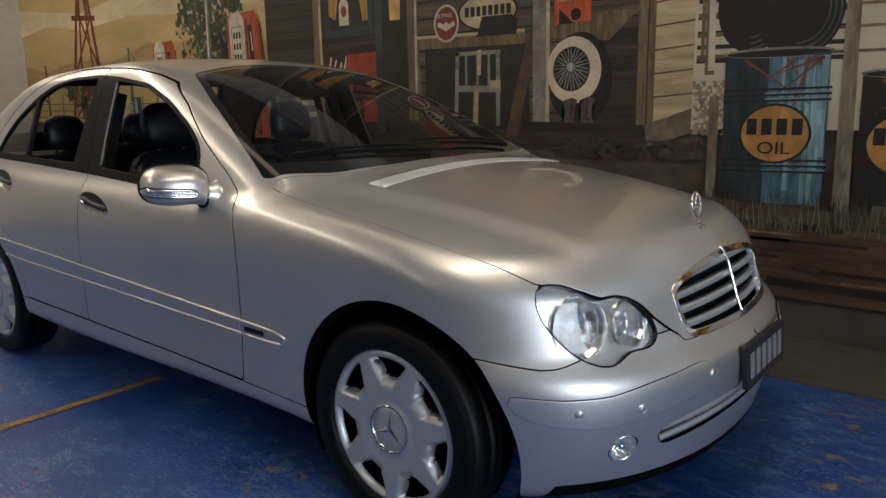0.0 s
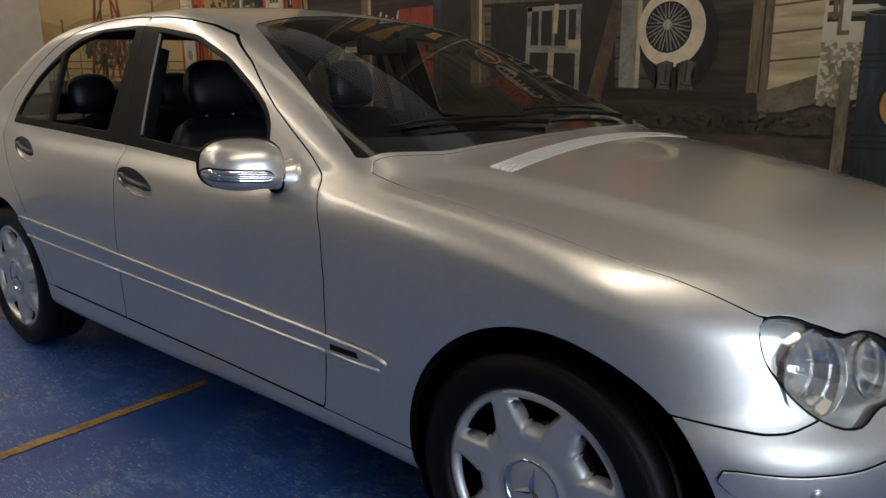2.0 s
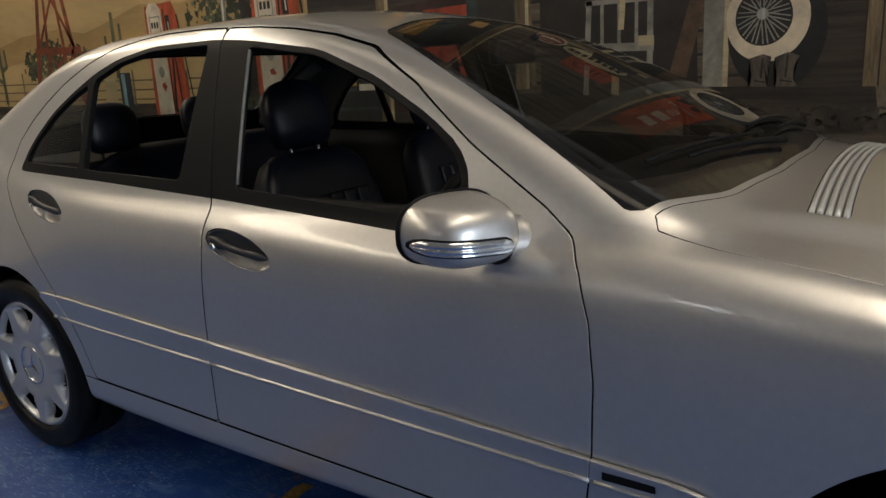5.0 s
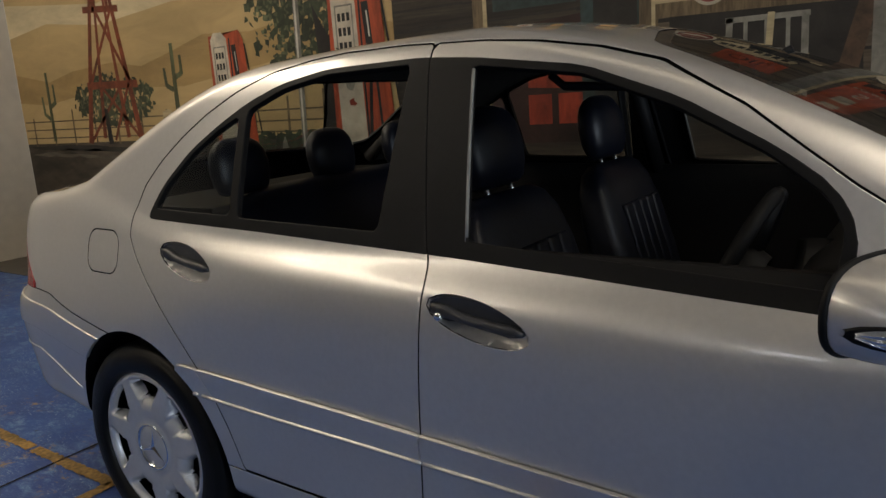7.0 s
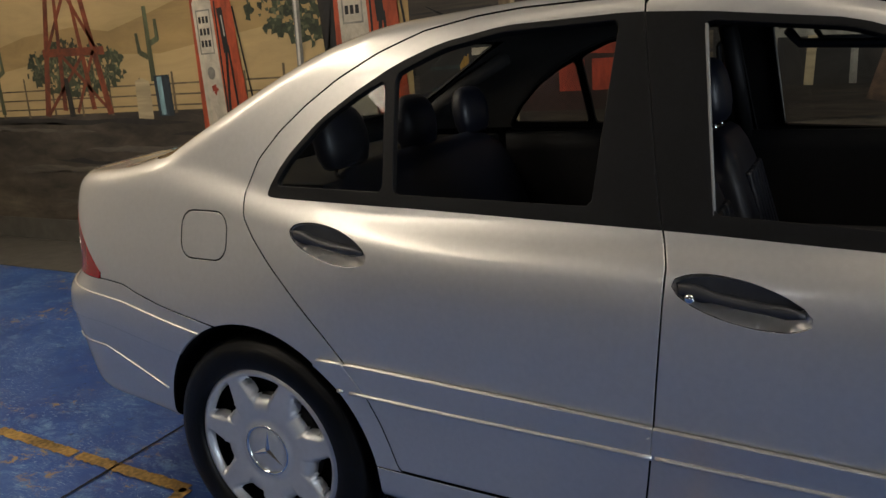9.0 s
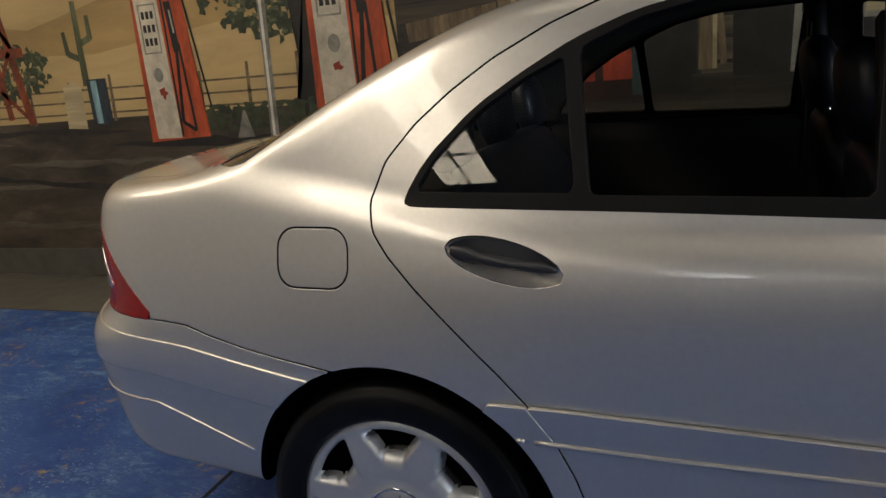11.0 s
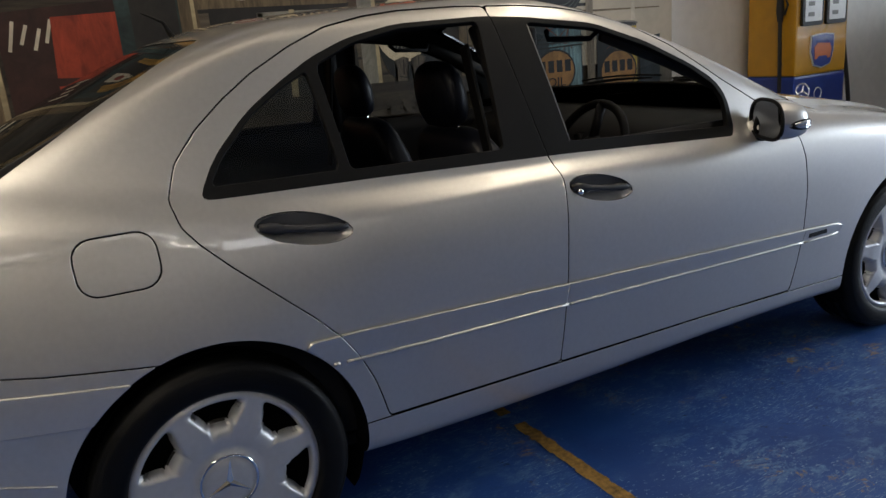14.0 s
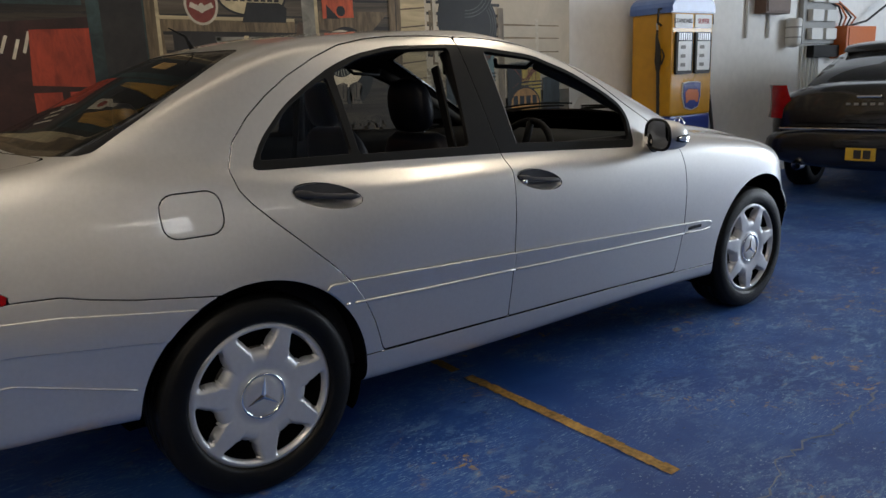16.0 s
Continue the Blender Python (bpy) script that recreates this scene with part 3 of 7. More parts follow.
# outlines, in the car's own metres
B_GAP = [(-0.405, 1.385), (-0.345, 1.02), (-0.334, 0.965), (-0.316, 0.90), (-0.322, 0.77), (-0.333, 0.588), (-0.345, 0.46), (-0.358, 0.343)]
FRONT_DOOR = B_GAP + [(0.20, 0.330), (0.697, 0.314), (0.722, 0.43), (0.737, 0.543), (0.742, 0.69), (0.732, 0.80), (0.708, 0.88), (0.672, 0.94), (0.61, 0.99),
                      (0.433, 1.10), (0.258, 1.226), (0.101, 1.311), (-0.02, 1.345), (-0.147, 1.367), (-0.28, 1.38)]
REAR_DOOR = B_GAP + [(-0.929, 0.358), (-0.945, 0.42), (-0.962, 0.475), (-0.998, 0.553), (-1.045, 0.622), (-1.1, 0.682), (-1.2, 0.777), (-1.265, 0.838), (-1.325, 0.90),
                     (-1.358, 0.945), (-1.370, 1.005), (-1.340, 1.08), (-1.278, 1.148), (-1.204, 1.207), (-1.12, 1.262), (-1.01, 1.317), (-0.9, 1.358), (-0.78, 1.379), (-0.673, 1.388), (-0.5, 1.389)]
WINDOWS = [(-1.30, 1.0), (-1.252, 1.08), (-1.155, 1.172), (-1.06, 1.232), (-0.96, 1.286), (-0.85, 1.326), (-0.7, 1.352), (-0.43, 1.356), (-0.286, 1.345), (-0.04, 1.312),
           (0.15, 1.244), (0.315, 1.158), (0.40, 1.10), (0.437, 1.04), (0.432, 0.915), (-0.266, 0.955), (-0.87, 0.98), (-1.285, 0.993)]
GLASS_F = [(-0.288, 1.332), (-0.04, 1.299), (0.145, 1.231), (0.306, 1.149), (0.392, 1.088), (0.422, 1.035), (0.412, 0.946), (-0.245, 0.985)]
GLASS_R = [(-0.955, 1.268), (-0.84, 1.315), (-0.7, 1.341), (-0.445, 1.345), (-0.47, 0.993), (-0.930, 1.006)]
GLASS_Q = [(-1.278, 1.018), (-1.236, 1.080), (-1.142, 1.169), (-1.05, 1.226), (-0.978, 1.258), (-0.953, 1.010)]
TRIM = [(-1.20, 0.624), (-0.98, 0.620), (-0.33, 0.588), (0.72, 0.538), (0.90, 0.529), (0.945, 0.520), (0.957, 0.506), (0.94, 0.492), (0.88, 0.489), (0.72, 0.494), (-0.33, 0.527), (-0.79, 0.541), (-1.20, 0.56)]
FENDER = [(0.69, 0.0), (0.697, 0.314), (0.722, 0.43), (0.737, 0.543), (0.742, 0.69), (0.732, 0.80), (0.708, 0.88), (0.672, 0.94), (0.655, 0.962), (0.80, 0.962), (0.95, 1.10), (2.4, 1.10), (2.4, 0)]
SILL = [(-1.1, 0.1), (-1.1, 0.356), (-0.92, 0.353), (-0.36, 0.339), (0.25, 0.326), (0.70, 0.309), (1.2, 0.290), (1.2, 0.1)]
F_BUMPER = [(1.4, 0.0), (1.4, 0.60), (1.62, 0.590), (1.734, 0.571), (1.80, 0.560), (1.835, 0.561), (1.862, 0.574), (1.9, 0.60), (1.99, 0.610), (2.013, 0.580), (2.4, 0.575), (2.4, 0)]
R_BUMPER = [(-1.3, 0.0), (-1.3, 0.64), (-1.47, 0.660), (-1.685, 0.690), (-1.80, 0.712), (-1.86, 0.728), (-1.95, 0.732), (-2.6, 0.735), (-2.6, 0)]
R_STRIP = [(-1.3, 0.60), (-1.545, 0.633), (-1.866, 0.675), (-2.3, 0.70), (-2.6, 0.70), (-2.6, 0.60), (-2.2, 0.605), (-1.985, 0.60), (-1.62, 0.562), (-1.3, 0.53)]
TAIL_LAMP = [(-2.245, 0.965), (-2.20, 0.935), (-2.13, 0.877), (-2.04, 0.799), (-1.952, 0.730), (-2.6, 0.735), (-2.6, 0.965)]
FLAP = rounded(0.172, 0.123, 0.042, 5, -1.502, 0.893)
HOOD = [(0.80, 0.758), (0.9, 0.55), (0.945, 0.3), (0.962, 0.0), (0.962, -0.3), (2.2, -0.3), (2.15, 0.31), (2.013, 0.341), (1.966, 0.424), (1.941, 0.459), (1.91, 0.51), (1.89, 0.545), (1.874, 0.579), (1.83, 0.625),
        (1.777, 0.68), (1.75, 0.705), (1.67, 0.735), (1.545, 0.764), (1.40, 0.774), (1.2, 0.771), (1.02, 0.765)]
SCREEN_PLAN = [(-0.045, -0.3), (-0.045, 0.0), (-0.02, 0.28), (0.045, 0.508), (0.30, 0.612), (0.545, 0.690), (0.782, 0.757), (0.885, 0.55), (0.93, 0.3), (0.948, 0), (0.948, -0.3)]
SCREEN_GLASS = [(-0.015, -0.3), (-0.015, 0.0), (0.01, 0.27), (0.068, 0.483), (0.31, 0.583), (0.545, 0.660), (0.735, 0.712), (0.815, 0.53), (0.855, 0.3), (0.87, 0), (0.87, -0.3)]
REAR_PLAN = [(-1.245, -0.3), (-1.245, 0), (-1.228, 0.3), (-1.185, 0.505), (-1.36, 0.594), (-1.562, 0.660), (-1.735, 0.698), (-1.80, 0.66), (-1.855, 0.515), (-1.875, 0.39), (-1.895, 0), (-1.895, -0.3)]
REAR_GLASS = [(-1.275, -0.3), (-1.275, 0), (-1.258, 0.3), (-1.225, 0.485), (-1.37, 0.566), (-1.562, 0.632), (-1.715, 0.668), (-1.77, 0.63), (-1.82, 0.5), (-1.84, 0.38), (-1.86, 0), (-1.86, -0.3)]
TRUNK = [(-1.905, -0.3), (-1.905, 0), (-1.885, 0.40), (-1.82, 0.645), (-1.90, 0.628), (-2.0, 0.598), (-2.13, 0.555), (-2.28, 0.50), (-2.6, 0.48), (-2.6, -0.3)]
LAMP = [(1.046, 0.76), (1.053, 0.691), (1.121, 0.626), (1.19, 0.582), (1.269, 0.557), (1.336, 0.554), (1.376, 0.568), (1.411, 0.581), (1.489, 0.578), (1.538, 0.596), (1.529, 0.636),
        (1.482, 0.68), (1.41, 0.715), (1.351, 0.725), (1.295, 0.714), (1.227, 0.739), (1.167, 0.759), (1.104, 0.766)]
F_STRIP = [(0.932, 0.480), (0.945, 0.497), (1.135, 0.486), (1.301, 0.486), (1.461, 0.505), (1.71, 0.523), (1.765, 0.512), (1.78, 0.479), (1.705, 0.45), (1.466, 0.42), (1.264, 0.407), (1.098, 0.421), (0.98, 0.446)]
GRILLE = [(-0.3, 0.768), (0.0, 0.768), (0.17, 0.757), (0.30, 0.735), (0.345, 0.713), (0.352, 0.69), (0.335, 0.60), (0.318, 0.579), (0.28, 0.574), (0.0, 0.570), (-0.3, 0.570)]
INTAKE = [(-0.3, 0.408), (0.0, 0.408), (0.176, 0.406), (0.37, 0.393), (0.475, 0.372), (0.492, 0.352), (0.475, 0.322), (0.447, 0.314), (0.321, 0.325), (0.14, 0.338), (0, 0.342), (-0.3, 0.342)]


GLASSHOUSE = [(-1.35, -0.3), (-1.35, 0.42), (0.05, 0.42), (0.05, -0.3)]
HANDLES = ((-0.188, 0.848), (-1.085, 0.897))


def handle_hole(k):
    hx, hz = HANDLES[k]
    return lambda m: (np.sqrt(((X(m) - hx + 0.22 * (Z(m) - hz)) / 0.113) ** 2 + ((Z(m) - hz + 0.17 * (X(m) - hx)) / 0.040) ** 2) - 1) * 0.045


def vent_hole(m):
    return np.maximum(np.maximum(np.abs(X(m) - 1.05 - 0.05 * A(m) ** 2) - 0.036, A(m) - 0.55), 0.8 - Z(m))


def fog_hole(m):
    return np.maximum(np.hypot(A(m) - 0.580, Z(m) - 0.333) - 0.038, 1.5 - X(m))


def wheel_arch(cx, cz, r):
    return lambda m: np.hypot(X(m) - cx, Z(m) - cz) - r


def surface_x(a, z, s=1):
    """The skin's x at the nose (or tail) for a half-width and a height."""
    a, z = np.atleast_1d(np.array(a, float)), np.atleast_1d(np.array(z, float))
    a, z = np.broadcast_arrays(a, z)
    lo, hi = np.full(a.shape, 0.5), np.full(a.shape, 2.6)
    for _ in range(30):
        mid = (lo + hi) / 2
        out = body_f(np.stack([s * mid, -a, z], 1)) > 0
        hi, lo = np.where(out, mid, hi), np.where(out, lo, mid)
    return s * hi


def skin_y(x, z):
    """The skin's half-width at a length and a height."""
    x, z = np.broadcast_arrays(np.atleast_1d(np.array(x, float)), np.atleast_1d(np.array(z, float)))
    lo, hi = np.full(x.shape, 0.2), np.full(x.shape, 1.1)
    for _ in range(30):
        mid = (lo + hi) / 2
        out = body_f(np.stack([x, -mid, z], 1)) > 0
        hi, lo = np.where(out, mid, hi), np.where(out, lo, mid)
    return hi


def top_z(x, a):
    """The skin's height above a point of the plan."""
    lo, hi = 0.7, 1.6
    for _ in range(26):
        mid = (lo + hi) / 2
        if body_f(np.array([[x, -abs(a), mid]]))[0] > 0:
            hi = mid
        else:
            lo = mid
    return hi


def build_sedan():
    car = thing("car", "silver metallic four-door sedan parked on the blue floor", "car")
    rest = skin()
    f_arch, r_arch = wheel_arch(1.385, 0.325, 0.374), wheel_arch(-1.352, 0.318, 0.361)
    side_only = lambda fn: (lambda m: np.maximum(fn(m), 0.45 - A(m)))
    for fn in (f_arch, r_arch):
        rest = clip(rest, -side_only(fn)(rest))
    under, rest = clip(rest, np.maximum(Z(rest) - 0.235, A(rest) - 0.70)), clip(rest, -np.maximum(Z(rest) - 0.235, A(rest) - 0.70))
    panel("underbody", both(under), LINER_AND_SHADE, car, rim=0)
    # glass and seals
    seal, rest = take(rest, xa(soften(SCREEN_PLAN, 1), 0.9), 0.001)
    d = xa(soften(SCREEN_GLASS, 1), 0.9)(seal)
    pane, seal = clip(seal, d), clip(seal, -d)
    panel("windscreen_seal", both(seal), BLACK_GLOSS, car, -0.002, label="black windscreen border and cowl")
    panel("windscreen", both(pane), GLASS_DARK, car, -0.003, 0, label="clear curved windscreen").visible_shadow = False
    seal, rest = take(rest, xa(soften(REAR_PLAN, 1), 0.95), 0.001)
    d = xa(soften(REAR_GLASS, 1), 0.95)(seal)
    pane, seal = clip(seal, d), clip(seal, -d)
    panel("rear_window_seal", both(seal), BLACK_GLOSS, car, -0.002, label="black rear window border")
    panel("rear_window", both(pane), GLASS_DARK, car, -0.003, 0, label="tinted curved rear window").visible_shadow = False
    # lamps
    lens, rest = take(rest, sz(soften(LAMP), 1.6), 0.0016)
    tail, rest = take(rest, xz(soften(TAIL_LAMP, 1)), 0.002)
    # grille and intake
    grille, rest = take(rest, az(soften(GRILLE, 1), 1.8), 0.001)
    hood, rest = take(rest, xa(soften(HOOD, 1), 0.575), 0.0018)
    trunk, rest = take(rest, xa(TRUNK, 0.76))
    # doors
    doors = []
    for poly in (FRONT_DOOR, REAR_DOOR):
        d, rest = take(rest, xz(soften(poly, 1, 0.006)))
        doors.append(d)
    f_bumper, rest = take(rest, xz(F_BUMPER))
    r_bumper, rest = take(rest, xz(R_BUMPER))
    sill, rest = take(rest, xz(SILL))
    fender, rest = take(rest, xz(FENDER), 0.0006)
    flap, rest = take(rest, xz(FLAP))
    intake, f_bumper = take(f_bumper, az(soften(INTAKE, 1), 1.7), 0.001)
    f_bumper = clip(f_bumper, -fog_hole(f_bumper))
    # dark layer behind the shut lines, added to stand in for their shade
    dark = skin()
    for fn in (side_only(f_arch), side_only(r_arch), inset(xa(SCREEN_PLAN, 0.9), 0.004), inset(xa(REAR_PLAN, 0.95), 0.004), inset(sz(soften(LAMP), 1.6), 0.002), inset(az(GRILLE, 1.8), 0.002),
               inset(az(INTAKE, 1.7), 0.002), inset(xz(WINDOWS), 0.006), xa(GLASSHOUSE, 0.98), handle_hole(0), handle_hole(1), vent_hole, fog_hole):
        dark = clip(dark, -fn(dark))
    panel("gap_shade_skin", both(dark), LINER_AND_SHADE, car, -0.0075, 0, label="added dark sheet standing in for shade in the shut lines")
    # bonnet, boot, body shell
    vent, hood = take(hood, vent_hole, 0.001)
    bonnet = panel("bonnet", both(hood), SILVER, car, rim=0.008)
    panel("vent_bed", both(vent), GREY_BELT, bonnet, -0.006, 0)
    for k in range(5):
        b = bmesh.new()
        pts = []
        for a in np.linspace(-0.545, 0.545, 25):
            xx = 1.05 + 0.05 * a * a + (k - 2) * 0.0145
            pts.append((xx, a, top_z(xx, a) - 0.0015))
        tube(pts, 0.0055, 6, b)
        part("vent_rib", b, VENT_SILVER, bonnet, smooth=True)
    panel("boot_lid", both(trunk), SILVER, car, rim=0.008)
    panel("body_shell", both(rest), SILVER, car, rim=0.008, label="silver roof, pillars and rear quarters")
    panel("bumper", both(f_bumper), SILVER, car, rim=0.008)
    rb = panel("bumper", both(r_bumper), SILVER, car, rim=0.008)
    # bumper strips
    strip = clip(f_bumper, sz(soften(F_STRIP, 1), 1.6)(f_bumper))
    strip_r = clip(r_bumper, xz(R_STRIP)(r_bumper))
    for mesh in (strip, flip(strip)):
        panel("bumper_strip", mesh, SILVER, car, 0.006, 0.008, 0.003)
    for mesh in (strip_r, flip(strip_r)):
        panel("bumper_strip", mesh, SILVER, car, 0.005, 0.007, 0.003, dark=False)
    # two-sided panels
    for s, turn in ((0, lambda m: m), (1, flip)):
        panel("front_fender", turn(fender), SILVER, car, rim=0.008)
        panel("sill", turn(sill), SILVER, car, rim=0.008)
        panel("fuel_flap" if s == 0 else "quarter_patch", turn(flap), SILVER, car, -0.0005, 0.008, 0.0012)
        fm = clip(fender, xz(soften(TRIM, 1))(fender))
        panel("side_moulding", turn(leaned(fm, TRIM)), SILVER, car, 0, 0.006, 0.0026, dark=False)
        rm = clip(rest, np.maximum(xz(soften(TRIM, 1))(rest), -r_arch(rest) + 0.004))
        panel("side_moulding", turn(leaned(rm, TRIM)), SILVER, car, 0, 0.006, 0.0026, dark=False)
        sy = -1 if s == 0 else 1
        for x0, x1 in ((-1.07, -1.055), (-1.035, -0.336), (-0.330, 0.732), (0.742, 0.93)):
            zz = lambda x: float(np.interp(x, [-1.07, -0.79, -0.33, 0.72, 0.88, 0.94], [0.5535, 0.541, 0.527, 0.494, 0.4895, 0.494]))
            xs_ = np.linspace(x0, x1, max(3, int((x1 - x0) / 0.03)))
            part("moulding_bead", tube([(x, sy * (float(skin_y(x, zz(x))[0]) + 0.004), zz(x) - 0.003) for x in xs_], 0.0052, 8), SILVER, car, smooth=True)
        xs_ = np.linspace(-1.61, -2.33, 32)
        for z0, z1 in ((0.565, 0.602),):
            part("bumper_bead", tube([(x, sy * (float(skin_y(x, np.interp(x, [-2.0, -1.56], [z1, z0]))[0]) + 0.001), float(np.interp(x, [-2.0, -1.56], [z1, z0]))) for x in xs_], 0.0028, 8), SILVER, car, smooth=True)
        part("bumper_bead", tube([(x, sy * (float(skin_y(x, np.interp(x, [-2.0, -1.67], [0.52, 0.424]))[0]) + 0.001), float(np.interp(x, [-2.0, -1.67], [0.52, 0.424]))) for x in np.linspace(-1.712, -2.31, 26)], 0.0026, 8), SILVER, car, smooth=True)
        yb = float(skin_y(0.81, 0.512)[0]) + 0.008
        part("moulding_badge", box(0.81, sy * yb, 0.5125, 0.10, 0.004, 0.016, 0.001), BLACK_TRIM, car, "small black badge bar")
        for k, mesh in enumerate(doors):
            frame_d = xz(soften(WINDOWS, 1))
            trim, sheet = take(mesh, frame_d, 0.0008)
            hx, hz = HANDLES[k]
            cup_d = handle_hole(k)
            hole, sheet = take(sheet, cup_d, 0.0)
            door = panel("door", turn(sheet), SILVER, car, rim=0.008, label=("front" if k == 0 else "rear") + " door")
            panes = ((GLASS_F,), (GLASS_R, GLASS_Q))[k]
            for g, poly in enumerate(panes):
                d = xz(soften(poly, 1, 0.010))(trim)
                pane, trim = clip(trim, d), clip(trim, -d)
                if s == 0 and poly is not GLASS_Q:
                    continue  # wound down
                ob = panel("side_window", turn(pane), GLASS if k == 0 else GLASS_DARK, door, -0.006, 0, label="clear side window" if k == 0 else "tinted side window")
                ob.visible_shadow = False
            panel("window_trim", turn(trim), BLACK_TRIM, door, 0.001, 0.014, 0.003, label="black window surround")
            mould = clip(mesh, xz(soften(TRIM, 1))(mesh))
            panel("side_moulding", turn(leaned(mould, TRIM)), SILVER, door, 0, 0.006, 0.0026, dark=False)
            if k == 0:
                ch = [(-0.284 + 0.040 * u, 1.322 - 0.337 * u) for u in np.linspace(0, 1, 9)]
                part("window_channel", tube([(x, (-1 if s == 0 else 1) * (float(skin_y(x, z)[0]) - 0.003), z) for x, z in ch], 0.0042, 8), GREY_BELT, door, "pale rubber window channel", True)
            # door handle: bowl, grip and lock
            sx = -1 if s == 0 else 1
            p, n, t = turn(hole)
            depth = np.sqrt(np.clip(1 - (1 - np.clip(-cup_d(turn(hole)) / 0.045, 0, 1)) ** 2, 0, 1)) * 0.026
            panel("handle_bowl", (p - n * depth[:, None], n, t), SILVER, door, 0, 0, plain=True)
            handle_grip(door, hx, hz, sx, k == 0)
        # headlight
        headlight(car, turn(lens), s)
        taillight(car, turn(tail), s)
        mirror(car, -1 if s == 0 else 1)
        # fog lamp and parking sensors
        for a, z, r in ((0.580, 0.333, 0.036),):
            x = float(surface_x(a, z)[0])
            nrm = gradient(np.array([[x, -a, z]]))[0] * (1, 1 if s == 0 else -1, 1)
            m = look((x - 0.004, -a if s == 0 else a, z), Vector((x, -a if s == 0 else a, z)) - Vector(nrm))
            fog = part("fog_lamp", lathe([(0.0, -0.03), (r * 0.6, -0.022), (r * 0.95, 0.0), (r, 0.006), (r * 1.12, 0.004), (r * 1.14, -0.01)], 32, m), REFLECTOR, car, "round clear fog lamp", True)
            part("fog_bulb", lathe([(0, 0.0), (0.009, 0.0), (0.010, -0.02), (0, -0.02)], 16, m), CHROME, fog, smooth=True)
            part("fog_lens", lathe([(0, 0.008), (r * 0.6, 0.007), (r * 0.98, 0.003)], 32, m), LENS, fog, smooth=True)
        for a, z in ((0.700, 0.452), (0.560, 0.447), (0.315, 0.487)):
            x = float(surface_x(a, z)[0])
            nrm = gradient(np.array([[x, -a, z]]))[0] * (1, 1 if s == 0 else -1, 1)
            c = Vector((x, -a if s == 0 else a, z)) + Vector(nrm) * 0.007
            m = look(c, c - Vector(nrm))
            part("parking_sensor", lathe([(0, 0.002), (0.009, 0.0015), (0.0105, 0.0), (0.0112, -0.002), (0.0122, 0.0012), (0.013, -0.003)], 20, m), SILVER, car, smooth=True)
    # grille
    back = panel("grille_backing", both(grille), BLACK_TRIM, car, -0.055, 0)
    gd = az(soften(GRILLE, 1), 1.8)
    ring = clip(grille, -inset(gd, 0.014)(grille))
    panel("grille_frame", both(ring), CHROME, car, 0.004, 0.02, 0.003, label="chrome grille frame")
    for k, z0 in enumerate((0.602, 0.640, 0.678, 0.716)):
        b = bmesh.new()
        w = 0.322 - 0.012 * (k == 3) + 0.004 * k
        rows = []
        for a in np.linspace(-w, w, 31):
            z = z0 + 0.018 * (1 - (a / 0.34) ** 2) * k / 3
            x = float(surface_x(abs(a), z)[0])
            prof = ((-0.004, 0.015), (0.001, 0.012), (-0.002, -0.004), (-0.016, -0.013), (-0.03, -0.013), (-0.03, 0.010))
            rows.append([b.verts.new((x - 0.006 + dx, a, z + dz)) for dx, dz in prof])
        for r0, r1 in zip(rows, rows[1:]):
            for i in range(6):
                b.faces.new((r0[i], r0[(i + 1) % 6], r1[(i + 1) % 6], r1[i]))
        bmesh.ops.recalc_face_normals(b, faces=b.faces)
        part("grille_louvre", b, WHEEL_SILVER, back, "silver grille louvre", True)
    b = bmesh.new()
    zz = np.linspace(0.572, 0.772, 12)
    tube([(float(surface_x(0.0, z)[0]) + 0.001, 0, z) for z in zz], 0.007, 8, b)
    part("grille_rib", b, CHROME, back, "chrome middle rib", True)
    # star on the bonnet, drawn as a plain ring on a stem
    zt = float(DECK(1.915)) + 0.014 * 0.4
    b = bmesh.new()
    lathe([(0.0, 0.010), (0.010, 0.009), (0.020, 0.004), (0.024, 0.0)], 24, Matrix.Translation((1.905, 0, zt - 0.004)), b)
    tube([(1.905, 0, zt), (1.900, 0, zt + 0.028)], 0.003, 8, b)
    ring_pts = [(1.897 - 0.004 * math.sin(t), 0.037 * math.cos(t), zt + 0.064 + 0.037 * math.sin(t)) for t in np.linspace(0, 2 * math.pi, 40)]
    tube(ring_pts, 0.0035, 8, b)
    for k in range(3):
        t = math.pi / 2 + k * 2 * math.pi / 3
        tube([(1.897, 0, zt + 0.064), (1.897, 0.036 * math.cos(t), zt + 0.064 + 0.036 * math.sin(t))], 0.004, 6, b, [0.005, 0.0015])
    part("bonnet_ornament", b, CHROME, car, "upright chrome bonnet ornament", True)
    # intake bars
    ib = panel("lower_intake", both(intake), BLACK_TRIM, car, -0.05, 0, label="black lower air intake")
    for z0 in (0.352, 0.386):
        b = bmesh.new()
        rows = []
        for a in np.linspace(-0.468, 0.468, 33):
            z = z0 - 0.022 * (abs(a) / 0.47) ** 2
            x = float(surface_x(abs(a), z)[0])
            rows.append([b.verts.new((x - 0.010 + dx, a, z + dz)) for dx, dz in ((0, 0.009), (0.004, 0), (0, -0.009), (-0.02, -0.008), (-0.02, 0.008))])
        for r0, r1 in zip(rows, rows[1:]):
            for i in range(5):
                b.faces.new((r0[i], r0[(i + 1) % 5], r1[(i + 1) % 5], r1[i]))
        bmesh.ops.recalc_face_normals(b, faces=b.faces)
        part("intake_bar", b, WHEEL_SILVER, ib, smooth=True)
    # number plate with plain bars
    xp = float(surface_x(0.0, 0.46)[0]) + 0.014
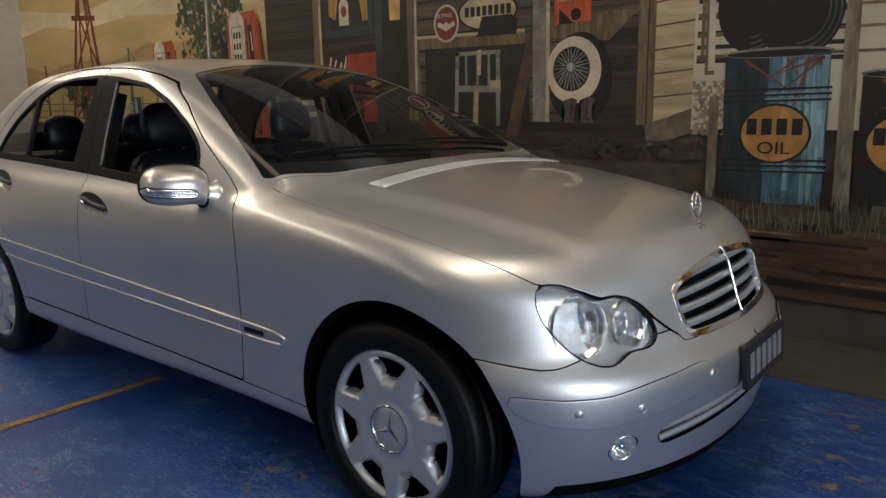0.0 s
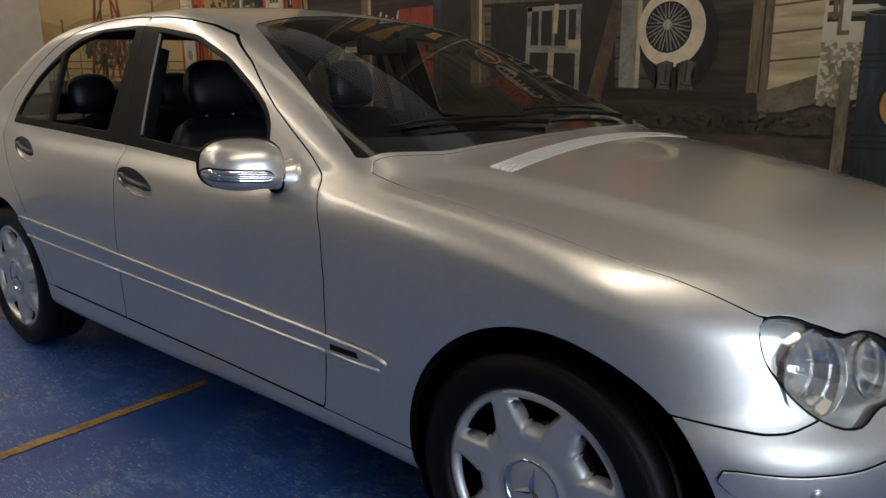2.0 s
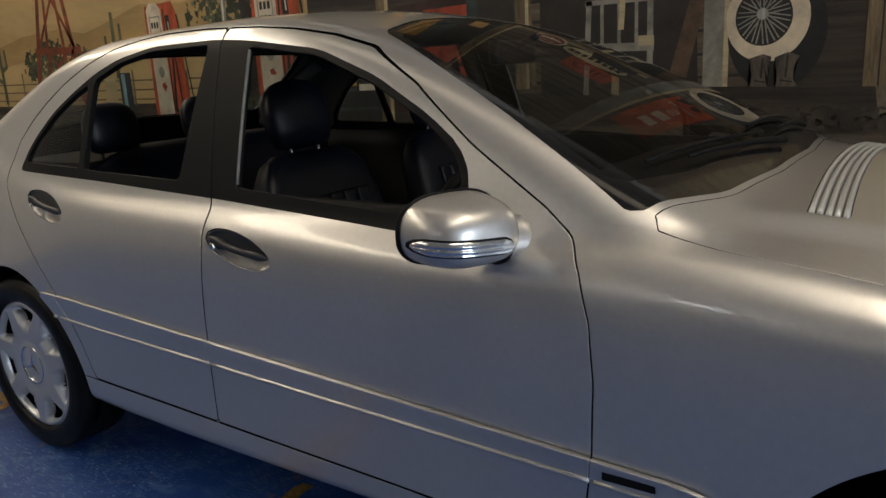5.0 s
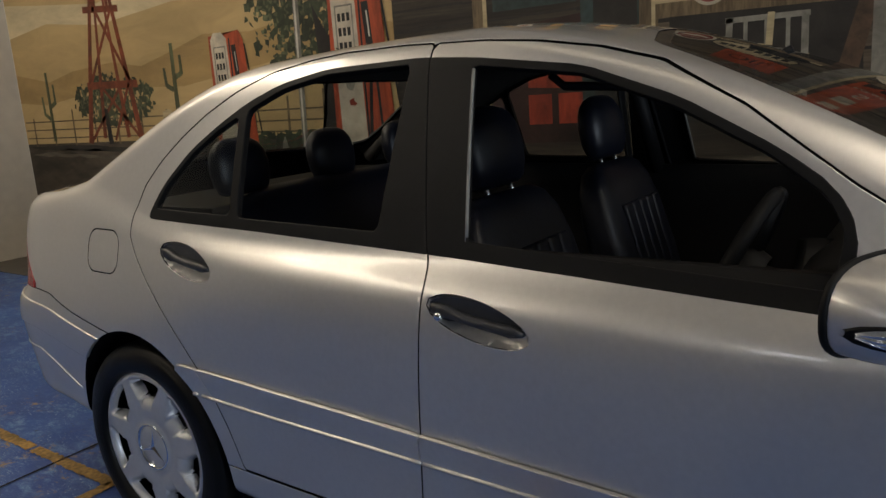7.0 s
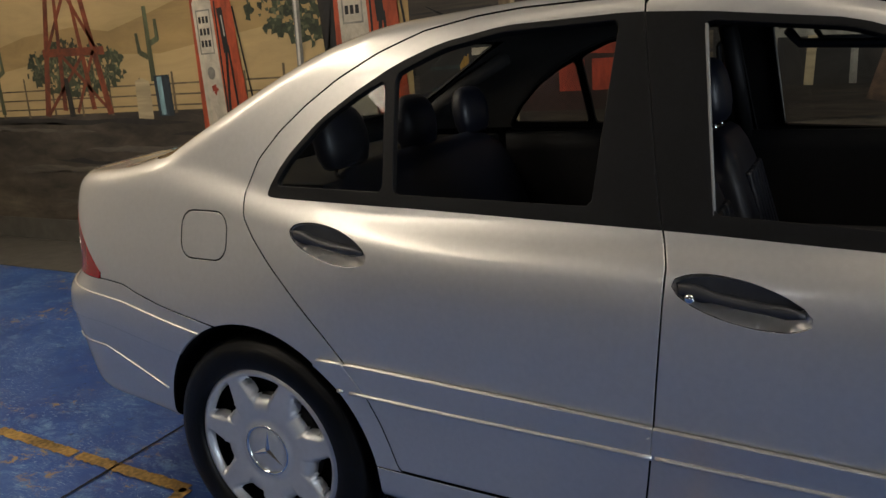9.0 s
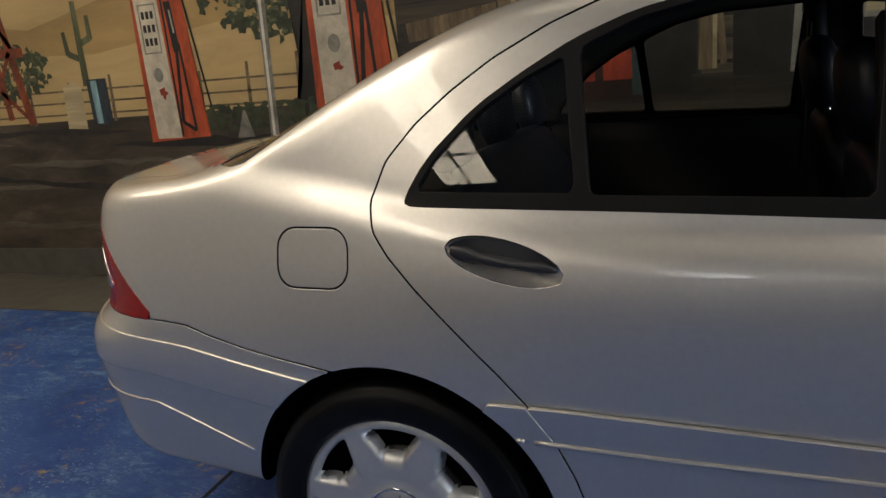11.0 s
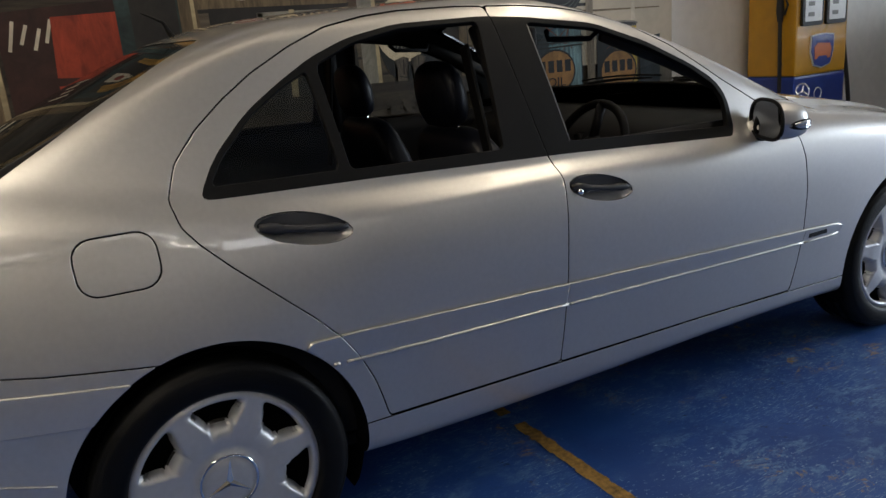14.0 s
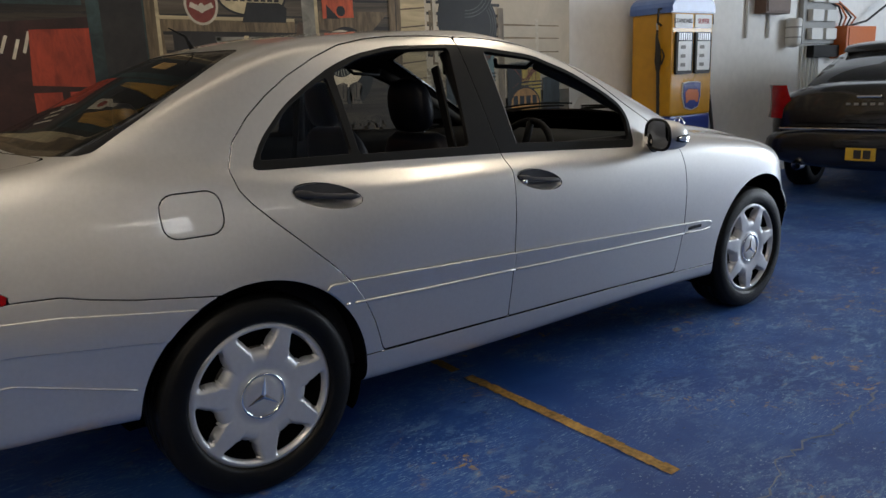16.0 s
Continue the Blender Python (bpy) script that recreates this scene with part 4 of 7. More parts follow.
    m = Matrix.Translation((xp, 0.02, 0.458)) @ Matrix.Rotation(math.radians(90), 4, "Z") @ Matrix.Rotation(math.radians(86), 4, "X")
    plate = part("number_plate", slab(rounded(0.374, 0.125, 0.012), 0.012, m), PLATE_BLACK, car, "black number plate in a dark holder")
    for k in range(6):
        part("plate_bar", slab(rounded(0.034, 0.075, 0.004, 2, -0.135 + 0.054 * k, 0), 0.003, m @ Matrix.Translation((0, 0, 0.002))), PLATE_MARK, plate)
    # wheels and their arches
    for s in (-1, 1):
        for cx in (1.3575, -1.3575):
            wheel(car, cx, s)
            cz, r, ax = (0.325, 0.372, 1.385) if cx > 0 else (0.318, 0.359, -1.352)
            b = bmesh.new()
            rows = []
            for t in np.linspace(-0.5, math.pi + 0.5, 40):
                px, pz = ax + r * math.cos(t), max(0.16, cz + r * math.sin(t))
                yo = float(skin_y(np.clip(px, -2.1, 1.9), max(pz, 0.26))[0]) - 0.012
                rows.append([b.verts.new((px, s * y, pz)) for y in (yo, 0.45)])
            for r0, r1 in zip(rows, rows[1:]):
                b.faces.new((r0[0], r0[1], r1[1], r1[0]))
            b.faces.new([r[1] for r in rows])
            bmesh.ops.recalc_face_normals(b, faces=b.faces)
            part("wheel_arch_liner", b, LINER_AND_SHADE, car)
    cabin(car)
    wipers(car)
    return car


def handle_grip(door, hx, hz, s, lock):
    """Dark plastic grip across the bowl, thick at its rear, with a lock barrel on the front door."""
    b = bmesh.new()
    rows = []
    n = 15
    for i in range(n):
        u = i / (n - 1)
        x = hx - 0.104 + 0.208 * u
        zc = hz + 0.002 + 0.030 * (0.5 - u) - 0.003 * math.sin(math.pi * u)
        half = 0.0088 + 0.014 * max(0, 1 - u / 0.28) ** 0.8 + 0.005 * max(0, (u - 0.75) / 0.25)
        half *= min(1, 0.35 + 3.5 * u, 0.3 + 5 * (1 - u))
        y = float(skin_y(x, zc)[0])
        bow = 0.004 + 0.005 * math.sin(math.pi * u)
        rows.append([b.verts.new((x, s * (y + dy), zc + dz * half)) for dy, dz in ((bow * 0.3, 1), (bow, 0.6), (bow * 1.1, -0.3), (bow * 0.5, -1), (-0.012, -0.9), (-0.014, 0.9))])
    for r0, r1 in zip(rows, rows[1:]):
        for i in range(6):
            b.faces.new((r0[i], r0[(i + 1) % 6], r1[(i + 1) % 6], r1[i]))
    b.faces.new(rows[0])
    b.faces.new(rows[-1][::-1])
    # upper shield of the bowl
    cap = []
    for i in range(17):
        u = i / 16
        x = hx - 0.108 + 0.216 * u
        lo = hz + 0.000 + 0.028 * (0.5 - u)
        up = hz - 0.17 * (x - hx) * 0.9 + 0.037 * math.sqrt(max(0.0, 1 - ((u - 0.5) / 0.52) ** 2))
        up = max(up, lo + 0.002)
        cap.append([b.verts.new((x, s * (float(skin_y(x, z)[0]) - dy), z)) for z, dy in ((lo, 0.010), ((lo + up) / 2, 0.007), (up, 0.0005))])
    for r0, r1 in zip(cap, cap[1:]):
        for i in range(2):
            b.faces.new((r0[i], r0[i + 1], r1[i + 1], r1[i]))
    bmesh.ops.recalc_face_normals(b, faces=b.faces)
    grip = part("door_handle", b, HANDLE_GREY, door, "dark grey plastic pull handle", True)
    if lock:
        x, z = hx - 0.083, hz + 0.002
        y = float(skin_y(x, z)[0]) + 0.008
        m = Matrix.Translation((x, s * y, z)) @ Matrix.Rotation(math.radians(90 if s < 0 else -90), 4, "X")
        part("lock_barrel", lathe([(0, 0.002), (0.006, 0.002), (0.0085, 0.0), (0.009, -0.006)], 18, m), CHROME, grip, smooth=True)


def headlight(car, lens, s):
    """Peanut-shaped lamp: bucket, two bowls with bulbs, fluted inserts and a clear cover."""
    p, n, t = lens
    sy = -1 if s == 0 else 1
    bowls, shell = [], lens
    for sc, zc, r in ((1.222, 0.655, 0.080), (1.43, 0.645, 0.060)):
        # a point of the lamp's face with that spread and height
        k = int(np.argmin((p[:, 0] - np.abs(p[:, 1]) - sc) ** 2 + (p[:, 2] - zc) ** 2))
        bowls.append((Vector(p[k]) - Vector(n[k]) * 0.020, Vector(n[k]), r))
        shell = clip(shell, r * 0.99 - np.linalg.norm(shell[0] - p[k], axis=1))
    bucket = panel("headlight", shell, REFLECTOR, car, -0.016, 0.012, 0.002, label="clear twin headlight with bright reflectors")
    panel("lamp_seal", clip(lens, -(sz(soften(LAMP), 1.6)(lens) + 0.003)), BLACK_TRIM, bucket, -0.001, 0.02, 0.001)
    panel("lamp_cover", lens, LENS, bucket, -0.002, 0).visible_shadow = False
    for c, nk, r in bowls:
        m = look(c, c - (nk * 0.85 + Vector((0.5, 0, 0.0))).normalized())
        # stepped reflector: flat facets in rings
        part("lamp_bowl", lathe([(r * 1.12, 0.006), (r * 0.94, -0.012), (r * 0.91, -0.018), (r * 0.72, -0.040), (r * 0.69, -0.046), (r * 0.42, -0.062), (r * 0.2, -0.066), (0.0, -0.066)], 14, m), REFLECTOR, bucket)
        part("lamp_bulb", lathe([(0, -0.022), (0.006, -0.025), (0.008, -0.034), (0.009, -0.066)], 14, m), REFLECTOR, bucket, smooth=True)


def taillight(car, mesh, s):
    lamp = panel("tail_light", mesh, RED_LENS, car, 0.001, 0.02, 0.002, label="red tail light with a clear middle band")
    wedge = clip(mesh, xz([(-2.6, 0.873), (-2.22, 0.872), (-2.18, 0.842), (-2.115, 0.784), (-2.20, 0.790), (-2.6, 0.795)])(mesh))
    if len(wedge[2]):
        panel("reversing_lens", wedge, CLEAR_LENS, lamp, 0.003, 0.003, 0.001)


def mirror(car, s):
    """Door mirror: shell, indicator, foot and glass."""
    c = Vector((0.512, s * 0.914, 0.962))
    m = Matrix.Translation(c) @ Matrix.Rotation(math.radians(26 * s), 4, "Z")
    b = bmesh.new()
    rows = []
    nu, nv = 28, 18
    for i in range(nv + 1):
        v = i / nv
        # from the glass opening (v = 0) to the nose of the shell (v = 1)
        r = math.cos(v * math.pi / 2) ** 0.55
        row = []
        for k in range(nu):
            t = 2 * math.pi * k / nu
            ct, st = math.cos(t), math.sin(t)
            yy = 0.108 * math.copysign(abs(ct) ** 0.72, ct) * r
            zz = 0.070 * math.copysign(abs(st) ** 0.78, st) * r
            if st < 0:
                zz *= 0.86
            zz -= 0.012 * v
            row.append(b.verts.new((-0.045 + 0.118 * math.sin(v * math.pi / 2) ** 0.9, yy + 0.012 * v * -s, zz)))
        rows.append(row)
    for r0, r1 in zip(rows, rows[1:]):
        for k in range(nu):
            b.faces.new((r0[k], r0[(k + 1) % nu], r1[(k + 1) % nu], r1[k]))
    bmesh.ops.remove_doubles(b, verts=b.verts, dist=1e-4)
    bmesh.ops.transform(b, matrix=m, verts=b.verts)
    bmesh.ops.recalc_face_normals(b, faces=b.faces)
    shell = part("door_mirror", b, SILVER, car, "silver door mirror with a clear indicator strip", True)
    part("mirror_glass", slab(oval(0.13, 0.205, 28), 0.006, m @ Matrix.Translation((-0.046, 0, 0.004)) @ Matrix.Rotation(math.radians(-90), 4, "Y")), DIMMED_MIRROR, shell)
    ring = [(-0.047, 0.108 * math.copysign(abs(math.cos(t)) ** 0.72, math.cos(t)), 0.068 * math.copysign(abs(math.sin(t)) ** 0.78, math.sin(t)) * (0.86 if math.sin(t) < 0 else 1)) for t in np.linspace(0, 2 * math.pi, 41)]
    b = tube(ring, 0.006, 8)
    bmesh.ops.transform(b, matrix=m, verts=b.verts)
    part("mirror_rim", b, BLACK_TRIM, shell, smooth=True)
    # indicator: a clear ribbed strip wrapped round the shell's front
    def shell_x(y, z):
        lo, hi = 0.0, 0.999
        for _ in range(24):
            v = (lo + hi) / 2
            r = math.cos(v * math.pi / 2) ** 0.55
            zz = z + 0.012 * v
            e = (abs(y + 0.012 * v * s) / (0.108 * r)) ** (2 / 0.72) + (abs(zz) / (0.070 * r * (0.86 if zz < 0 else 1))) ** (2 / 0.78)
            lo, hi = (v, hi) if e < 1 else (lo, v)
        return -0.045 + 0.118 * math.sin(max(lo, 0.001) * math.pi / 2) ** 0.9

    def strip(grow, lift, ribs):
        b = bmesh.new()
        rows = []
        for i in range(29):
            u = i / 28
            yy = s * (0.104 + grow - (0.162 + 2 * grow) * u)
            h = (0.0145 + grow) * math.sqrt(max(0.05, 1 - max(0.0, abs(u - 0.5) - 0.38) ** 2 / 0.0150))
            row = []
            for k in range(13):
                dz = (k - 6) / 6
                zz = -0.008 - 0.012 * u + dz * h
                out = lift + (0.0022 * (k % 4 < 2) if ribs else 0) if 0 < k < 12 else -0.004
                row.append(b.verts.new((shell_x(min(0.1055, max(-0.1055, yy)), zz) + out, yy * (1 + out * 6), zz)))
            rows.append(row)
        for r0, r1 in zip(rows, rows[1:]):
            for k in range(12):
                b.faces.new((r0[k], r0[k + 1], r1[k + 1], r1[k]))
        return b

    b = strip(0.004, 0.0025, False)
    bmesh.ops.transform(b, matrix=m, verts=b.verts)
    bmesh.ops.recalc_face_normals(b, faces=b.faces)
    part("indicator_seal", b, BLACK_TRIM, shell, smooth=True)
    b = strip(0.0, 0.006, True)
    bmesh.ops.transform(b, matrix=m, verts=b.verts)
    bmesh.ops.recalc_face_normals(b, faces=b.faces)
    part("mirror_indicator", b, CLEAR_LENS, shell, "clear indicator lens", True)
    b = bmesh.new()
    tube([(0.545, s * 0.775, 0.925), (0.545, s * 0.80, 0.925), (0.535, s * 0.835, 0.928), (0.525, s * 0.86, 0.935)], 0.03, 14, b, [0.052, 0.045, 0.033, 0.036])
    part("mirror_foot", b, SILVER, shell, smooth=True)
    b = bmesh.new()
    ringp = [(0.532 + 0.036 * math.cos(t), s * 0.832, 0.934 + 0.046 * math.sin(t)) for t in np.linspace(0, 2 * math.pi, 25)]
    tube(ringp, 0.007, 6, b)
    part("mirror_joint", b, BLACK_TRIM, shell, smooth=True)


def wheel(car, cx, s):
    """Tyre with grooves, and a seven-spoke cover whose openings show the dark rim and brake disc behind."""
    m = Matrix.Translation((cx, s * 0.745, 0.315)) @ Matrix.Rotation(math.radians(90 if s < 0 else -90), 4, "X")
    # z of the profile points outwards
    tyre = part("wheel", lathe([(0.225, -0.09), (0.26, -0.103), (0.295, -0.098), (0.309, -0.086), (0.3145, -0.07), (0.315, -0.05), (0.309, -0.049), (0.309, -0.041), (0.315, -0.04), (0.3155, -0.014),
                                (0.309, -0.013), (0.309, -0.005), (0.3155, -0.004), (0.3155, 0.022), (0.309, 0.023), (0.309, 0.031), (0.3152, 0.032), (0.3145, 0.064), (0.311, 0.078), (0.303, 0.089), (0.298, 0.090), (0.296, 0.0925),
                                (0.285, 0.097), (0.262, 0.1005), (0.248, 0.099), (0.243, 0.0975), (0.238, 0.0965), (0.231, 0.088), (0.228, 0.078), (0.222, 0.05), (0.222, -0.09)], 72, m), RUBBER, car, "black tyre on a silver seven-hole wheel cover", True)
    # cover: polar grid with seven openings and a raised hub
    b = bmesh.new()
    nt, radii = 336, [0.072, 0.076, 0.083, 0.095, 0.110, 0.128, 0.143, 0.150, 0.158, 0.166, 0.174, 0.182, 0.190, 0.198, 0.206, 0.212, 0.219, 0.225, 0.229]

    def half_open(r):
        """Half the opening's angle at radius r (0: none)."""
        if r < 0.141 or r > 0.2145:
            return 0.0
        u = (r - 0.141) / 0.0735
        return (0.17 + 0.165 * u ** 0.8) * min(1, 0.6 + 2.2 * u) * min(1.0, 0.6 + 7 * (1 - u))

    def height(r, q):
        h = float(np.interp(r, [0.072, 0.076, 0.083, 0.11, 0.15, 0.20, 0.219, 0.229], [0.087, 0.086, 0.0825, 0.087, 0.0885, 0.087, 0.088, 0.082]))
        # the ground falls away into each opening
        w = half_open(np.clip(r, 0.150, 0.212))
        near = max(0.0, 1 - max(0.0, abs(q) - w) / 0.055)
        edge = float(np.interp(r, [0.128, 0.146, 0.20, 0.2135], [0, 1, 1, 0.0]))
        return h - 0.012 * near * near * edge

    period = 2 * math.pi / 7
    grid = {}

    def vert(i, k):
        k %= nt
        if (i, k) not in grid:
            r = radii[i]
            t = 2 * math.pi * k / nt
            q = (t + period / 2) % period - period / 2
            w = half_open(r)
            step_t = 2 * math.pi / nt
            tt = t
            if w and abs(abs(q) - w) < step_t * 0.5001:
                tt = t - q + math.copysign(w, q)
                q = math.copysign(w, q)
            grid[i, k] = b.verts.new((r * math.sin(tt), r * math.cos(tt), height(r, q)))
        return grid[i, k]

    for i in range(len(radii) - 1):
        rm = (radii[i] + radii[i + 1]) / 2
        for k in range(nt):
            t = 2 * math.pi * (k + 0.5) / nt
            q = (t + period / 2) % period - period / 2
            if half_open(rm) and abs(q) < half_open(rm):
                continue
            b.faces.new((vert(i, k), vert(i, k + 1), vert(i + 1, k + 1), vert(i + 1, k)))
    edges = [e for e in b.edges if e.is_boundary and 0.08 < (Vector(e.verts[0].co[:2]).length) < 0.222]
    got = bmesh.ops.extrude_edge_only(b, edges=edges)
    for v in got["geom"]:
        if isinstance(v, bmesh.types.BMVert):
            c = Vector(v.co[:2])
            t = math.atan2(c.x, c.y)
            q = (t + period / 2) % period - period / 2
            mid_t = t - q
            mid = Vector((0.182 * math.sin(mid_t), 0.182 * math.cos(mid_t)))
            d = (mid - c) * 0.16
            v.co.x += d.x
            v.co.y += d.y
            v.co.z -= 0.020
    bmesh.ops.recalc_face_normals(b, faces=b.faces)
    bmesh.ops.transform(b, matrix=m, verts=b.verts)
    cover = part("wheel_cover", b, WHEEL_SILVER, tyre, "silver painted wheel cover", True)
    part("rim_dish", lathe([(0.0, 0.01), (0.09, 0.01), (0.15, 0.03), (0.2, 0.025), (0.222, 0.04)], 40, m), LINER_AND_SHADE, tyre, smooth=True)
    part("brake_disc", lathe([(0.09, 0.036), (0.145, 0.036), (0.145, 0.028)], 40, m), DISC, tyre, smooth=True)
    # centre cap with a plain three-armed mark
    part("centre_cap", lathe([(0.0, 0.0865), (0.045, 0.0862), (0.064, 0.084), (0.066, 0.0815)], 40, m), WHEEL_SILVER, cover, smooth=True)
    part("cap_ring", lathe([(0.0645, 0.083), (0.066, 0.0875), (0.069, 0.0885), (0.0725, 0.0865), (0.073, 0.083)], 48, m), CHROME, cover, smooth=True)
    b = bmesh.new()
    for k in range(3):
        t = k * 2 * math.pi / 3 + 0.15
        a = Vector((math.sin(t), math.cos(t), 0))
        o = Vector((a.y, -a.x, 0))
        z0 = Vector((0, 0, 0.0865))
        tip, l, r, top = z0 + a * 0.062, z0 + o * 0.009, z0 - o * 0.009, z0 + Vector((0, 0, 0.005))
        vs = [b.verts.new(v) for v in (tip, l, r, top)]
        b.faces.new((vs[0], vs[1], vs[3]))
        b.faces.new((vs[0], vs[3], vs[2]))
    bmesh.ops.recalc_face_normals(b, faces=b.faces)
    bmesh.ops.transform(b, matrix=m, verts=b.verts)
    part("cap_mark", b, CHROME, cover)


def pad(rows, m, n=24, power=2.8):
    """A stuffed pad: rounded sections (height, half width, half depth, forward shift) stacked and closed."""
    b = bmesh.new()
    rings = []
    for z, hw, hd, dx in rows:
        ring = []
        for k in range(n):
            t = 2 * math.pi * k / n
            c, d = math.cos(t), math.sin(t)
            ring.append(b.verts.new(m @ Vector((dx + hd * math.copysign(abs(c) ** (2 / power), c), hw * math.copysign(abs(d) ** (2 / power), d), z))))
        rings.append(ring)
    for r0, r1 in zip(rings, rings[1:]):
        for k in range(n):
            b.faces.new((r0[k], r0[(k + 1) % n], r1[(k + 1) % n], r1[k]))
    b.faces.new(rings[0][::-1])
    b.faces.new(rings[-1])
    bmesh.ops.recalc_face_normals(b, faces=b.faces)
    return b


def seat(car, x, y, bench=False):
    """A ribbed leather seat: cushion, bolstered back and rounded headrests on two posts."""
    w = 1.26 if bench else 0.50
    seat_ob = part("rear_bench" if bench else "front_seat", box(x + 0.25, y, 0.40, 0.50, w, 0.20, 0.05, 3), LEATHER, car, "dark blue leather seat", True)
    tilt = Matrix.Translation((x, y, 0.46)) @ Matrix.Rotation(math.radians(-16), 4, "Y")
    h = w / 2
    part("seat_back", pad([(-0.02, h * 0.92, 0.05, 0), (0.05, h, 0.075, 0), (0.25, h, 0.075, 0), (0.42, h * 0.97, 0.068, 0), (0.51, h * 0.88, 0.058, 0), (0.56, h * 0.74, 0.045, 0), (0.585, h * 0.55, 0.025, 0)], tilt, 40, 4.0), LEATHER, seat_ob, smooth=True)
    for k in range(0 if bench else 5):
        yy = (k - 2) * 0.062
        part("seat_rib", box(0.063, yy, 0.24, 0.03, 0.058, 0.40, 0.013, 3, tilt), LEATHER, seat_ob, smooth=True)
    for yy in ((-0.42, 0.0, 0.42) if bench else (0.0,)):
        k, z0 = (0.86, 0.575) if bench else (1.0, 0.60)
        rest = part("headrest", pad([(z0 + dz * k, hw * k, hd * k, dx) for dz, hw, hd, dx in ((0.0, 0.085, 0.028, 0.0), (0.012, 0.108, 0.042, 0.0), (0.05, 0.124, 0.052, 0.004), (0.10, 0.128, 0.054, 0.010), (0.145, 0.120, 0.050, 0.014),
                                                                                           (0.175, 0.103, 0.042, 0.016), (0.193, 0.078, 0.030, 0.016), (0.202, 0.045, 0.014, 0.016))], tilt @ Matrix.Translation((0, yy, 0)), 28, 2.5), LEATHER, seat_ob, smooth=True)
        for dy in (-0.06, 0.06):
            part("headrest_post", tube([tilt @ Vector((0, yy + dy, 0.54)), tilt @ Vector((0, yy + dy, 0.64))], 0.006, 8), CHROME, rest, smooth=True)


def cabin(car):
    """What shows through the windows."""
    part("cabin_floor", box(-0.35, 0, 0.27, 2.5, 1.5, 0.03), CABIN, car)
    seat(car, -0.245, -0.36)
    seat(car, -0.245, 0.36)
    seat(car, -1.14, 0.0, True)
    part("parcel_shelf", box(-1.50, 0, 0.975, 0.46, 1.16, 0.03, 0.01), CABIN, car)
    part("bulkhead", box(-1.36, 0, 0.62, 0.04, 1.36, 0.68), CABIN, car)
    # dashboard
    b = bmesh.new()
    prof = [(0.92, 0.60), (0.30, 0.58), (0.26, 0.70), (0.29, 0.86), (0.36, 0.925), (0.48, 0.945), (0.70, 0.95), (0.92, 0.93)]
    rows = [[b.verts.new((px, yy, pz)) for px, pz in prof] for yy in np.linspace(-0.70, 0.70, 9)]
    for r0, r1 in zip(rows, rows[1:]):
        for i in range(len(prof) - 1):
            b.faces.new((r0[i], r0[i + 1], r1[i + 1], r1[i]))
    b.faces.new(rows[0])
    b.faces.new(rows[-1][::-1])
    bmesh.ops.recalc_face_normals(b, faces=b.faces)
    dash = part("dashboard", b, CABIN, car, "dark dashboard", True)
    hood = bmesh.new()
    lathe([(0.16, -0.06), (0.165, 0.10), (0.15, 0.12), (0.14, 0.10)], 24, Matrix.Translation((0.38, -0.36, 0.90)) @ Matrix.Rotation(math.radians(-90), 4, "Y") @ Matrix.Rotation(math.radians(90), 4, "Z") @ Matrix.Diagonal((1.25, 0.6, 1, 1)), hood, math.pi)
    part("instrument_hood", hood, CABIN, dash, smooth=True)
    # steering wheel
    m = Matrix.Translation((0.17, -0.36, 0.86)) @ Matrix.Rotation(math.radians(-65), 4, "Y")
    b = bmesh.new()
    tube([m @ Vector((0.185 * math.cos(t), 0.185 * math.sin(t), 0)) for t in np.linspace(0, 2 * math.pi, 41)], 0.016, 10, b)
    lathe([(0, 0.02), (0.05, 0.015), (0.07, -0.01), (0.06, -0.05)], 20, m, b)
    for t in (0.0, math.pi / 2, math.pi, -math.pi / 2):
        tube([m @ Vector((0.05 * math.cos(t), 0.05 * math.sin(t), -0.01)), m @ Vector((0.18 * math.cos(t), 0.18 * math.sin(t), 0))], 0.018, 8, b)
    tube([m @ Vector((0, 0, -0.03)), m @ Vector((0.05, 0, -0.22))], 0.035, 10, b)
    part("steering_wheel", b, CABIN, car, "black steering wheel", True)
    # inner mirror and belts
    b = box(0.13, 0.0, 1.285, 0.035, 0.24, 0.07, 0.015, 3)
    tube([(0.15, 0, 1.30), (0.21, 0, 1.325)], 0.012, 8, b)
    part("rear_view_mirror", b, CABIN, car, smooth=True)
    for s in (-1, 1):
        part("seat_belt", box(0, 0, 0, 0.012, 0.045, 0.50, 0.004, 1, Matrix.Translation((-0.44, s * 0.625, 1.04)) @ Matrix.Rotation(math.radians(17 * s), 4, "X")), BLACK_TRIM, car)
        b = bmesh.new()
        pts = [(x, s * (float(skin_y(x, 0.90)[0]) - 0.105), 0) for x in np.linspace(-1.30, 0.60, 24)]
        rows = [[b.verts.new((x, y, z)) for z in (0.30, 0.62, 0.90, 0.965 - 0.01 * x)] for x, y, _ in pts]
        rows2 = [[b.verts.new((x, y + s * 0.03, z)) for z in (0.30, 0.62, 0.90, 0.965 - 0.01 * x)] for x, y, _ in pts]
        for r0, r1 in list(zip(rows, rows[1:])) + list(zip(rows2, rows2[1:])):
            for i in range(3):
                b.faces.new((r0[i], r0[i + 1], r1[i + 1], r1[i]))
        for (a0, a1), (c0, c1) in zip(zip(rows, rows[1:]), zip(rows2, rows2[1:])):
            b.faces.new((a0[3], c0[3], c1[3], a1[3]))
        bmesh.ops.recalc_face_normals(b, faces=b.faces)
        part("door_lining", b, CABIN, car, smooth=True)
